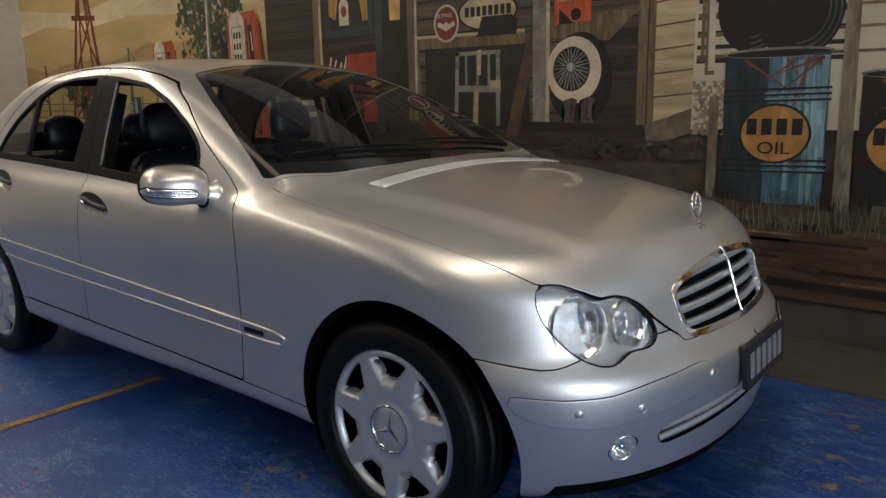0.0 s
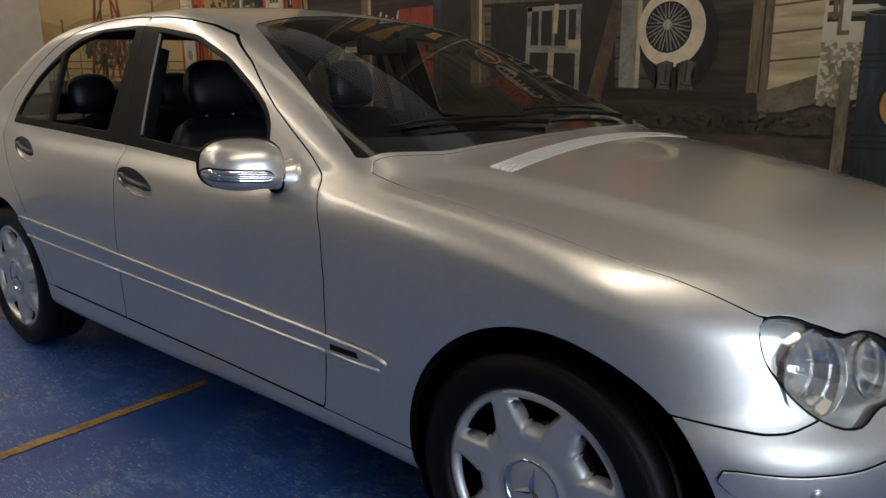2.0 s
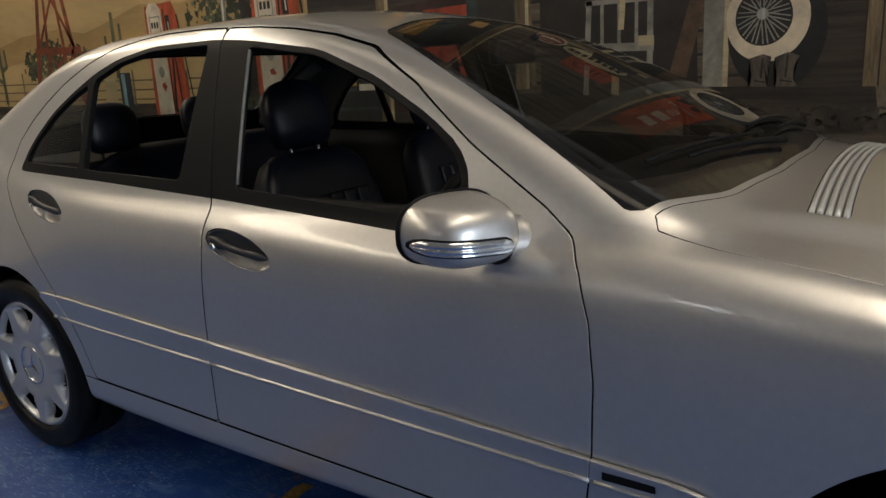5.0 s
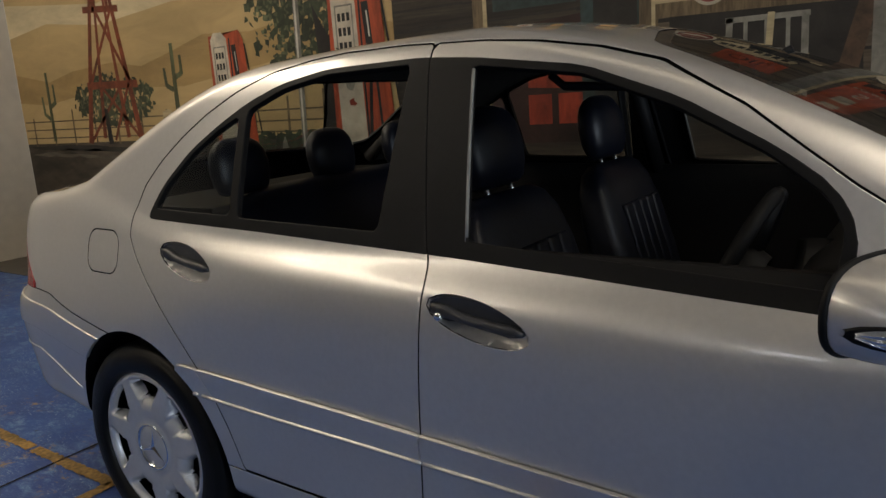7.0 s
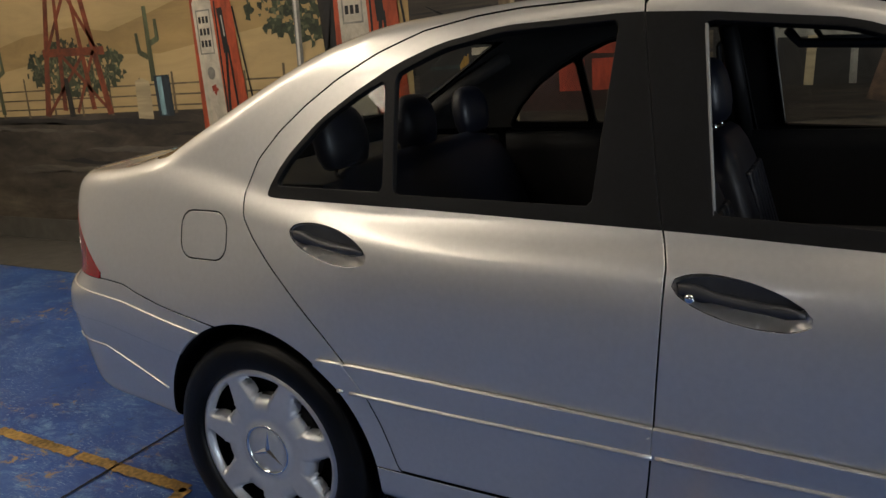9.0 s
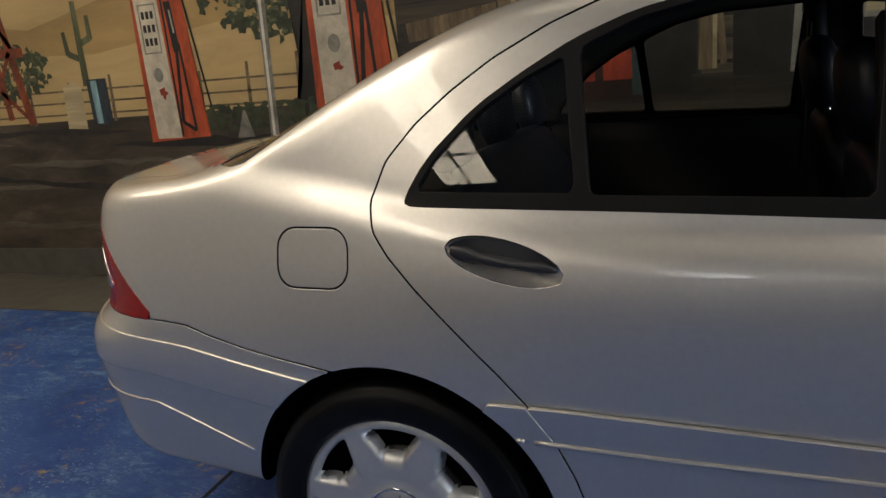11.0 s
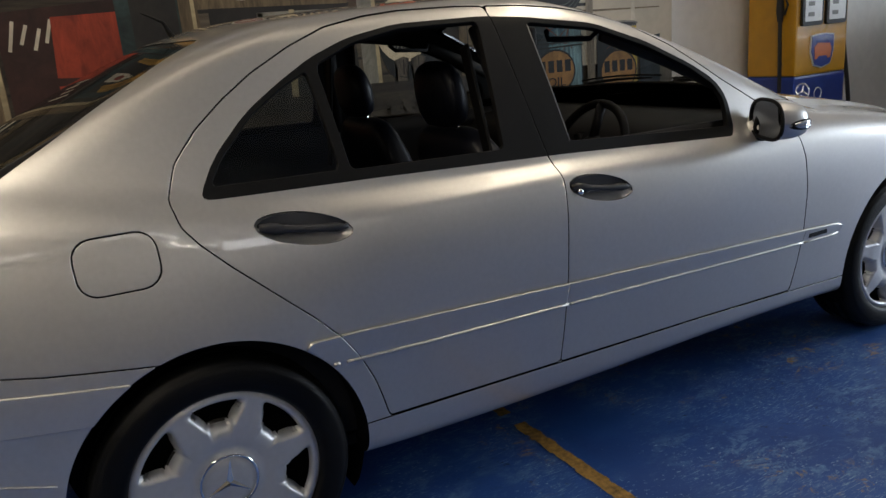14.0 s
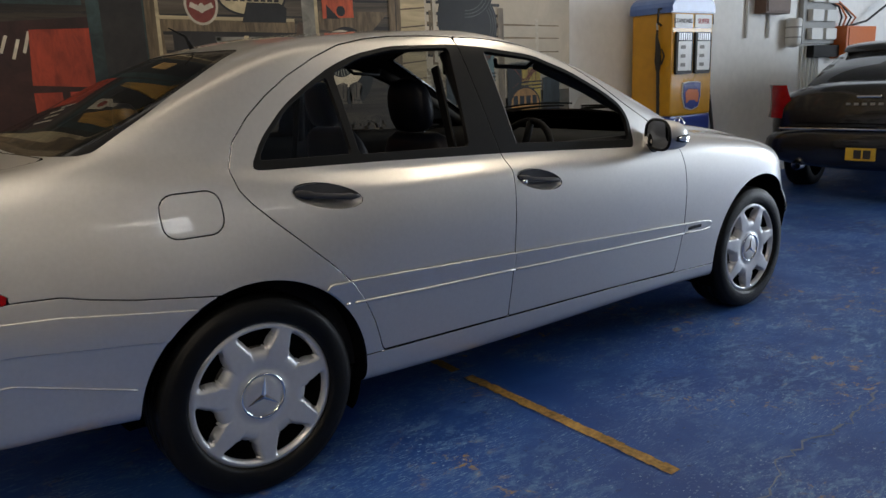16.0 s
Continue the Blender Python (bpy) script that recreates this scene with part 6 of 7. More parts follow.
shapes("painted_curtain", [[(-1.57, 1.86), (-1.50, 1.82), (-1.42, 2.2), (-1.44, 2.6), (-1.57, 2.6)], [(-1.22, 1.80), (-1.17, 1.80), (-1.17, 2.6), (-1.36, 2.6), (-1.26, 2.1)]], GOLD)
shapes("painted_bottle", [[(-1.46, 1.78), (-1.36, 1.78), (-1.36, 1.93), (-1.39, 1.97), (-1.39, 2.05), (-1.43, 2.05), (-1.43, 1.97), (-1.46, 1.93)]], OFF_WHITE)
shapes("painted_bottle", [ellipse(-1.41, 1.88, 0.06, 0.08, 12)], RED)
shapes("painted_door_frame", [rect(-1.10, 1.0, -1.03, 3.2), rect(-0.80, 1.0, -0.76, 3.2)], TEAL)
shape("painted_doorway", rect(-1.03, 1.0, -0.80, 3.2), DARK)
shapes("painted_lantern", [[(-0.955, 1.78), (-0.86, 1.78), (-0.85, 1.98), (-0.96, 1.98)]], AMBER, "glowing painted lantern")

# weatherboard wall with signs, chair, rails
NUDGE[:] = -0.02, -0.02
shape("painted_board_wall", rect(-0.76, 1.05, 0.95, 3.2), BOARD, "grey-brown painted weatherboards")
shapes("painted_board_line", boards(-0.76, 1.05, 0.95, 3.1, 0.105, 22), DARK)
shape("painted_porch", [(-0.80, 0.90), (0.96, 0.97), (0.96, 1.08), (-0.80, 1.10)], BOARD_D)
shape("painted_gloom", [(-0.62, 1.08), (0.22, 1.08), (0.20, 1.58), (-0.62, 1.60)], DARK)
shape("painted_doorway", [(0.56, 1.08), (0.92, 1.08), (0.92, 1.62), (0.60, 1.62)], BOARD_D)
shape("painted_beam", [(0.36, 1.60), (0.74, 1.56), (0.92, 1.72), (0.36, 1.72)], TAN)
shapes("painted_chair", [stroke(-0.36, 1.08, -0.34, 1.55, 0.03), stroke(-0.02, 1.08, -0.02, 1.55, 0.03), stroke(-0.34, 1.32, 0.0, 1.31, 0.04), stroke(-0.27, 1.32, -0.27, 1.55, 0.018), stroke(-0.18, 1.32, -0.18, 1.55, 0.018),
                         stroke(-0.09, 1.32, -0.09, 1.55, 0.018), stroke(-0.36, 1.54, 0.0, 1.54, 0.025)], GREY_P, "grey painted slat-back chair")
shapes("painted_chair", [stroke(-0.20, 1.08, -0.19, 1.30, 0.04), stroke(-0.08, 1.34, 0.0, 1.34, 0.05), stroke(-0.17, 1.40, -0.16, 1.56, 0.03)], CREAM_B)
shapes("painted_rail", [stroke(-0.70, 1.63, 0.18, 1.62, 0.085), stroke(-0.66, 1.14, -0.70, 1.72, 0.03)], TAN, "weathered painted rail")
shapes("painted_rail", [stroke(-0.70, 1.665, 0.18, 1.655, 0.02)], CREAM_B)
shapes("painted_prop", [stroke(0.08, 1.0, 0.24, 1.64, 0.09, 0.07)], paint((0.07, 0.042, 0.026), 0.5, 14), "leaning dark painted beam")
shapes("painted_post", [stroke(-0.735, 1.12, -0.72, 3.2, 0.075, 0.075)], TAN, "weathered painted post")
shapes("painted_post", [stroke(-0.70, 1.12, -0.69, 3.2, 0.02, 0.02)], CREAM_B)
shapes("painted_post", [stroke(0.295, 1.08, 0.29, 3.2, 0.11, 0.11)], GREY_P, "weathered painted post")
shapes("painted_post", [stroke(0.345, 1.08, 0.34, 3.2, 0.024, 0.024), [(0.20, 1.07), (0.37, 1.07), (0.35, 1.11), (0.26, 1.10)]], CREAM_B)
shape("painted_round_sign", ellipse(-0.43, 1.74, 0.21, 0.24), OFF_WHITE, "round red painted sign")
shape("painted_round_sign", ellipse(-0.43, 1.74, 0.18, 0.21), paint((0.16, 0.03, 0.022), 0.3, 12))
shapes("painted_sign_bar", [stroke(-0.50, 1.74, -0.43, 1.71, 0.03), stroke(-0.36, 1.74, -0.43, 1.71, 0.03), ellipse(-0.43, 1.72, 0.04, 0.06, 10)], OFF_WHITE)
shape("painted_oval_sign", ellipse(-0.10, 1.79, 0.46, 0.235), BLACK_P, "cream oval painted sign")
shape("painted_oval_sign", ellipse(-0.10, 1.79, 0.43, 0.21), paint((0.40, 0.33, 0.20), 0.25, 12))
shapes("painted_sign_bar", [rect(-0.275 + 0.046 * i, 1.765, -0.242 + 0.046 * i, 1.825) for i in range(8)], BLACK_P)
shape("painted_cap", [(-0.18, 1.64), (0.12, 1.64), (0.13, 1.73), (0.08, 1.76), (-0.14, 1.76)], BLACK_P)
shape("painted_red_sign", rect(-0.20, 1.90, 0.13, 2.12), ORANGE, "red painted tin sign")
shape("painted_red_sign", [(0.39, 1.67), (0.63, 1.68), (0.62, 2.5), (0.38, 2.5)], ORANGE, "tall red painted tin sign")
shapes("painted_sign_bar", [rect(0.46, 2.02, 0.55, 2.12), rect(0.46, 2.18, 0.55, 2.28)], OFF_WHITE)
shapes("painted_sign_bar", [ellipse(0.53, 1.72, 0.07, 0.07, 12), [(0.42, 1.67), (0.52, 1.67), (0.42, 1.76)]], BLACK_P)
# whitewall tyre on a stump
NUDGE[:] = -0.045, -0.04
shape("painted_tyre", ellipse(0.585, 1.37, 0.42, 0.54), BLACK_P, "painted whitewall tyre with wire spokes")
shape("painted_tyre_wall", ellipse(0.545, 1.425, 0.36, 0.385), paint((0.56, 0.47, 0.34), 0.2, 12))
shape("painted_tyre_hole", ellipse(0.53, 1.432, 0.245, 0.255), BLACK_P)
shapes("painted_spokes", [stroke(0.525 + 0.02 * math.cos(a), 1.445 + 0.02 * math.sin(a), 0.53 + 0.115 * math.cos(a + 0.25 * (-1) ** k), 1.432 + 0.12 * math.sin(a + 0.25 * (-1) ** k), 0.006) for k, a in enumerate(np.linspace(0, 2 * math.pi, 29)[:-1])], GREY_P)
shapes("painted_hub", [ellipse(0.525, 1.445, 0.05, 0.05, 14)], STEEL)
BOOT = paint((0.085, 0.068, 0.052), 0.6, 22, (2, 1, 0.6))
shape("painted_boot", [(0.475, 1.065), (0.575, 1.06), (0.578, 1.10), (0.555, 1.13), (0.558, 1.20), (0.572, 1.255), (0.535, 1.268), (0.475, 1.25), (0.490, 1.18), (0.482, 1.12)], BOOT, "pair of worn painted boots")
shape("painted_boot", [(0.590, 1.065), (0.735, 1.055), (0.742, 1.085), (0.690, 1.115), (0.668, 1.15), (0.668, 1.21), (0.690, 1.255), (0.640, 1.272), (0.585, 1.25), (0.600, 1.17), (0.592, 1.11)], BOOT, "pair of worn painted boots")
shapes("painted_boot_crease", [stroke(0.49, 1.10, 0.56, 1.095, 0.008), stroke(0.50, 1.15, 0.555, 1.14, 0.006), stroke(0.60, 1.10, 0.69, 1.09, 0.008), stroke(0.61, 1.15, 0.665, 1.14, 0.006), stroke(0.53, 1.16, 0.535, 1.25, 0.008), stroke(0.635, 1.16, 0.64, 1.26, 0.008)], DARK)
# corner of the hut
NUDGE[:] = 0.0, 0.0
shape("painted_hut_side", [(0.99, 1.085), (1.215, 1.155), (1.215, 3.2), (0.99, 3.2)], CREAM_B, "cream painted weatherboard hut corner")
shapes("painted_board_line", [stroke(0.99, z, 1.215, z + 0.018, 0.010) for z in np.arange(1.22, 3.1, 0.125)], paint((0.10, 0.07, 0.04), 0.4, 12))
shape("painted_post", [(0.90, 1.06), (1.0, 1.06), (1.0, 3.2), (0.90, 3.2)], TAN, "brown painted corner post")
shapes("painted_post", [rect(0.955, 1.06, 0.962, 3.2)], DARK)
shape("painted_plinth", [(0.16, 0.97), (0.97, 0.95), (1.00, 1.07), (0.16, 1.09)], BOARD_D)
shape("painted_plinth", [(0.97, 0.95), (1.22, 1.03), (1.215, 1.16), (0.95, 1.07)], paint((0.13, 0.105, 0.07), 0.5, 16))
shapes("painted_scrub", dabs(0.35, 0.88, 1.3, 1.0, 260, 0.05, 31, False), paint((0.045, 0.036, 0.026), 0.5, 16))
# yard fence behind the drums, haze where the picture fades out
shape("painted_yard_wall", [(1.215, 1.05), (2.75, 1.05), (2.75, 3.2), (1.215, 3.2)], HAZE, "pale hazy painted board wall")
shape("painted_fade", [(2.1, 0.20), (2.75, 0.20), (2.75, 1.1), (2.1, 1.1)], paint((0.15, 0.13, 0.10), 0.5, 3))
shapes("painted_board_line", [stroke(1.23, z, 1.95, z - 0.01, 0.022) for z in (1.40, 1.47, 1.54, 1.62, 1.70, 1.78, 1.88)], DARK)
shapes("painted_fence", [stroke(1.23, z, 2.62, z - 0.01, 0.022, 0.008) for z in (1.42, 1.53, 1.63)] + [stroke(1.30, 1.33, 1.29, 1.85, 0.05, 0.04), stroke(1.26, 1.4, 1.26, 1.72, 0.02)], FENCE)
shapes("painted_post", [stroke(1.31, 1.35, 1.30, 1.84, 0.035, 0.03), stroke(2.37, 1.0, 2.36, 1.68, 0.045, 0.035)], OFF_WHITE)
shapes("painted_scrub", dabs(1.22, 1.02, 1.42, 1.30, 200, 0.03, 33, False), paint((0.30, 0.25, 0.17), 0.5, 16))
# tyres heaped on the drum
for cx, cz, w, h in ((1.50, 1.66, 0.34, 0.46), (1.72, 1.62, 0.40, 0.46), (1.60, 1.86, 0.56, 0.40)):
    shape("painted_tyre", ellipse(cx, cz, w, h), BLACK_P, "black painted tyre")
    for r in (0.92, 0.80, 0.68):
        shapes("painted_tread", [stroke(cx + w / 2 * r * math.cos(a), cz + h / 2 * r * math.sin(a), cx + w / 2 * r * math.cos(a + 0.2), cz + h / 2 * r * math.sin(a + 0.2), 0.008) for a in np.linspace(-1.6, 1.5, 18)], paint((0.07, 0.075, 0.07), 0.5, 14))


def drum(x0, x1, z0, z1, dark, mid, light, disc, seed):
    shape("painted_drum", [(x0, z0), (x1, z0), (x1 - 0.01, z1), (x0 - 0.005, z1)], dark, "rusty painted oil drum")
    w = x1 - x0
    shapes("painted_drum_side", [rect(x0 + w * 0.42, z0, x0 + w * 0.98, z1 - 0.02)], mid)
    rnd = random.Random(seed)
    shapes("painted_drum_light", [stroke(x0 + w * u, z0 + rnd.uniform(0, 0.3), x0 + w * u, z1 - rnd.uniform(0.02, 0.25), w * rnd.uniform(0.02, 0.07)) for u in (0.56, 0.64, 0.72, 0.80, 0.86, 0.90, 0.94)], light)
    shapes("painted_drum_streak", [stroke(x0 + w * rnd.uniform(0.1, 0.95), z1 - 0.03, x0 + w * rnd.uniform(0.1, 0.95), z1 - rnd.uniform(0.1, 0.35), 0.012, 0.004) for _ in range(7)], RUST)
    shape("painted_drum_top", ellipse((x0 + x1) / 2 - 0.004, z1, w + 0.02, 0.05), GREY_P)
    shape("painted_drum_top", ellipse((x0 + x1) / 2 - 0.004, z1 - 0.004, w - 0.01, 0.034), BLACK_P)
    for zz in (z0 + (z1 - z0) * 0.25, z0 + (z1 - z0) * 0.72):
        shapes("painted_hoop", [stroke(x0 - 0.006, zz + d, x1 + 0.006, zz + d + 0.008, 0.011) for d in (-0.028, 0.0, 0.028)], BLACK_P)
        shapes("painted_hoop", [stroke(x0 + w * 0.4, zz + d, x1, zz + d + 0.006, 0.006) for d in (-0.016, 0.012)], light)
    if disc:
        cx, cz = (x0 + x1) / 2 + 0.005, z0 + (z1 - z0) * 0.47
        shape("painted_disc", ellipse(cx, cz, 0.345, 0.30), BLACK_P)
        shape("painted_disc", ellipse(cx, cz, 0.32, 0.275), disc)
        shapes("painted_disc_bars", [rect(cx - 0.135 + 0.072 * i, cz - 0.005, cx - 0.085 + 0.072 * i, cz + 0.075) for i in range(4)], BLACK_P)


shapes("painted_post", [stroke(1.335, 0.62, 1.335, 1.22, 0.05, 0.05), stroke(1.965, 0.60, 1.955, 1.75, 0.075, 0.06)], paint((0.20, 0.16, 0.11), 0.5, 16, (2, 1, 0.5)))
drum(2.02, 2.40, 0.70, 1.31, BLACK_P, YELLOW_P, YELLOW_P, DISC_O, 41)
shape("painted_drum", [(2.42, 0.72), (2.62, 0.74), (2.62, 1.22), (2.42, 1.20)], BLUE_D)
drum(1.39, 1.885, 0.68, 1.425, BLUE_D, BLUE_B, BLUE_L, DISC_O, 42)
# grass and furrowed mud below
shape("painted_mud", [(0.3, 0.20), (2.75, 0.20), (2.75, 0.62), (1.9, 0.66), (1.2, 0.70), (0.3, 0.72)], MUD, "furrowed brown painted mud")
shapes("painted_furrow", [stroke(0.4 + 0.25 * k, 0.28 + 0.075 * (k % 5), 1.0 + 0.25 * k, 0.27 + 0.075 * (k % 5), 0.02 + 0.012 * (k % 3)) for k in range(7)] + [stroke(0.6 + 0.4 * k, 0.33 + 0.085 * (k % 4), 1.3 + 0.4 * k, 0.325 + 0.085 * (k % 4), 0.014) for k in range(4)], DARK)
shapes("painted_furrow", [stroke(0.5 + 0.3 * k, 0.31 + 0.075 * (k % 5), 0.9 + 0.3 * k, 0.305 + 0.075 * (k % 5), 0.012) for k in range(6)], paint((0.16, 0.10, 0.055), 0.6, 14))
rnd = random.Random(77)
shapes("painted_grass", [stroke(x, 0.56 + rnd.uniform(-0.03, 0.04), x + rnd.uniform(-0.03, 0.03), 0.66 + rnd.uniform(0, 0.10), 0.010, 0.002) for x in np.arange(1.22, 2.6, 0.007)], GRASS_P, "dry painted grass")
shapes("painted_grass", [stroke(x, 0.56 + rnd.uniform(-0.03, 0.03), x + rnd.uniform(-0.03, 0.03), 0.63 + rnd.uniform(0, 0.08), 0.006, 0.002) for x in np.arange(1.22, 2.6, 0.021)], paint((0.16, 0.15, 0.10), 0.5, 16))
# bare plinth below the picture
structure("wall_plinth", box((XL + 2.75) / 2, YW - 0.004, 0.105, 2.75 - XL, 0.012, 0.19), CONCRETE, "dark grey painted plinth below the mural")


# ---- things along the wall ----
PUMP_Y = material("pump_yellow", (0.52, 0.26, 0.008), 0.35, 0, 0.4, grain=0.12, grain_size=14, spread=0.08)
PUMP_B = material("pump_blue", (0.018, 0.045, 0.25), 0.35, 0, 0.4, grain=0.15, grain_size=14, spread=0.08)
PUMP_T = material("pump_dome_blue", (0.08, 0.15, 0.38), 0.35, 0, 0.4, grain=0.15, grain_size=14)
DIAL = material("dial_white", (0.62, 0.63, 0.62), 0.4, grain=0.1, grain_size=30)
HOSE = material("hose_rubber", (0.012, 0.012, 0.012), 0.6, grain=0.2)
STEEL_M = material("dull_steel", (0.35, 0.35, 0.34), 0.35, 0.9, grain=0.2)
ORANGE_M = material("orange_enamel", (0.50, 0.12, 0.02), 0.4, grain=0.1)
LETTER_K, LETTER_R = material("black_letter", (0.02, 0.02, 0.022), 0.5), material("red_letter", (0.45, 0.02, 0.02), 0.5)


def words(text, size, mat, parent, m):
    """Lettering as a flat mesh."""
    cu = bpy.data.curves.new("letters", "FONT")
    cu.body, cu.size, cu.align_x, cu.align_y, cu.extrude = text, size, "CENTER", "CENTER", 0.001
    tmp = new("tmp", cu)
    me = bpy.data.meshes.new_from_object(tmp.evaluated_get(bpy.context.evaluated_depsgraph_get()))
    bpy.data.objects.remove(tmp)
    ob = link("lettering", me, mat, parent)
    ob.matrix_local = m
    return ob


def wall_words(text, size, mat, x, z, squeeze=1.0):
    """Words painted on the wall picture."""
    ob = words(text, size, mat, mural, Matrix.Translation((x, layer(4) - 0.0015, z)) @ Matrix.Rotation(math.radians(90), 4, "X") @ Matrix.Diagonal((squeeze, 1, 1, 1)))
    ob.name = "painted_words"


wall_words("OIL", 0.085, BLACK_P, 1.6425, 0.957, 1.2)
wall_words("FLYING", 0.040, OFF_WHITE, -0.45, 1.768)
wall_words("OIL", 0.13, paint((0.12, 0.02, 0.012), 0.3, 12), -0.055, 1.97, 1.1)
wall_words("S", 0.13, OFF_WHITE, 0.49, 1.90, 1.1)
wall_words("REPAIRS", 0.05, OFF_WHITE, 0.487, 1.79)


def petrol_pump():
    p = thing("petrol_pump", "vintage yellow and blue petrol pump with two dials beside the wall", "petrol pump", at=(3.76, 1.40, 0))
    w, d = 0.61, 0.42
    part("base", box(0, 0, 0.41, w, d, 0.82, 0.02), PUMP_B, p, "blue lower cabinet")
    body = part("body", box(0, 0, 1.26, w, d, 0.88, 0.02), PUMP_Y, p, "yellow upper cabinet")
    part("skirt", box(0, 0, 0.04, w + 0.04, d + 0.04, 0.08, 0.01), HOSE, p)
    b = bmesh.new()
    prof = [(-w / 2 - 0.02, 0), (-w / 2 - 0.02, 0.05)] + [((w / 2 + 0.02) * math.cos(a), 0.05 + 0.13 * math.sin(a)) for a in np.linspace(math.pi, 0, 13)] + [(w / 2 + 0.02, 0)]
    slab([(x, z) for x, z in prof], d + 0.03, Matrix.Translation((0, -d / 2 - 0.015, 1.70)) @ Matrix.Rotation(math.radians(90), 4, "X"), b, 0.012)
    part("dome", b, PUMP_T, p, "rounded blue top")
    face = Matrix.Translation((0, -d / 2, 0)) @ Matrix.Rotation(math.radians(90), 4, "X")
    for s, word, mat in ((-1, "STANDARD", LETTER_K), (1, "SUPER", LETTER_R)):
        plate = part("sign_plate", slab(rounded(0.25, 0.115, 0.01, 3, s * 0.145, 1.63), 0.012, face @ Matrix.Translation((0, 0, 0.010))), DIAL, body, "white name plate")
        words(word, 0.052 if s < 0 else 0.062, mat, plate, face @ Matrix.Translation((s * 0.145, 1.63, 0.012)))
        surround = part("dial_frame", slab(rounded(0.245, 0.36, 0.02, 3, s * 0.140, 1.36), 0.03, face @ Matrix.Translation((0, 0, 0.022)), None, 0.004), HOSE, body, "black dial frame")
        part("dial_face", slab(rounded(0.19, 0.25, 0.01, 3, s * 0.140, 1.335), 0.004, face @ Matrix.Translation((0, 0, 0.025))), DIAL, surround)
        for k in range(3):
            part("dial_bar", slab(rounded(0.07, 0.03, 0.004, 2, s * 0.140 - 0.03, 1.26 + 0.075 * k), 0.002, face @ Matrix.Translation((0, 0, 0.0275))), GREY_BELT, surround)
        for k in range(6):
            part("dial_slat", slab(rounded(0.012, 0.06, 0.003, 2, s * 0.140 - 0.08 + 0.032 * k, 1.50), 0.004, face @ Matrix.Translation((0, 0, 0.026))), STEEL_M, surround)
        part("lamp_bracket", tube([(s * 0.30, -0.10, 1.74), (s * 0.40, -0.14, 1.73), (s * 0.41, -0.14, 1.62), (s * 0.31, -0.10, 1.60)], 0.010, 8), HOSE, body)
    shield = [(-0.135, 0.12), (-0.05, 0.13), (0.05, 0.13), (0.135, 0.12), (0.14, 0.0), (0.10, -0.10), (0.0, -0.125), (-0.10, -0.10), (-0.14, 0.0)]
    logo = part("badge", slab([(x, z + 0.985) for x, z in shield], 0.01, face @ Matrix.Translation((0, 0, 0.010))), DIAL, body, "shield-shaped badge")
    part("badge_field", slab([(x * 0.93, z * 0.93 + 0.985) for x, z in shield], 0.006, face @ Matrix.Translation((0, 0, 0.014))), PUMP_B, logo)
    part("badge_shape", slab([(-0.09, 0.93), (-0.07, 0.93), (-0.05, 0.95), (0.05, 0.95), (0.06, 0.93), (0.09, 0.93), (0.10, 1.0), (0.08, 1.04), (-0.06, 1.05), (-0.10, 1.02)], 0.004, face @ Matrix.Translation((0, 0, 0.017))), ORANGE_M, logo)
    part("round_mark", lathe([(0.040, 0.0), (0.044, 0.004), (0.048, 0.0)], 28, face @ Matrix.Translation((-0.02, 0.67, 0.002))), DIAL, p)
    # nozzle and hoses
    nozzle = part("nozzle", tube([(-0.33, -0.08, 1.56), (-0.35, -0.09, 1.50), (-0.345, -0.10, 1.42), (-0.34, -0.10, 1.30), (-0.34, -0.10, 1.22)], 0.02, 10, None, [0.010, 0.012, 0.022, 0.030, 0.018]), HOSE, p, "fuel nozzle hung on its side")
    part("nozzle_spout", tube([(-0.33, -0.08, 1.56), (-0.325, -0.07, 1.62)], 0.009, 8), STEEL_M, nozzle)
    part("trigger_guard", tube([(-0.345, -0.14, 1.40), (-0.35, -0.17, 1.34), (-0.345, -0.14, 1.27)], 0.007, 8), HOSE, nozzle)
    part("hose", tube([(-0.34, -0.10, 1.22), (-0.34, -0.11, 0.9), (-0.345, -0.12, 0.5), (-0.36, -0.14, 0.2), (-0.40, -0.16, 0.08)], 0.014, 10), HOSE, p)
    part("hose", tube([(0.31, -0.10, 1.55), (0.345, -0.13, 1.3), (0.37, -0.15, 1.0), (0.41, -0.17, 0.7), (0.45, -0.18, 0.4), (0.48, -0.18, 0.1)], 0.016, 10), HOSE, p)
    return p


petrol_pump()

# ---- black car beyond ----
BLACK_PAINT = material("black_paint", (0.008, 0.008, 0.010), 0.25, 0.2, 1.0, grain=0.1)
DARK_GLASS = material("dark_glass", (0.01, 0.011, 0.013), 0.05, 0, 1.0)
PLATE_Y = material("yellow_plate", (0.55, 0.36, 0.03), 0.45, grain=0.1)


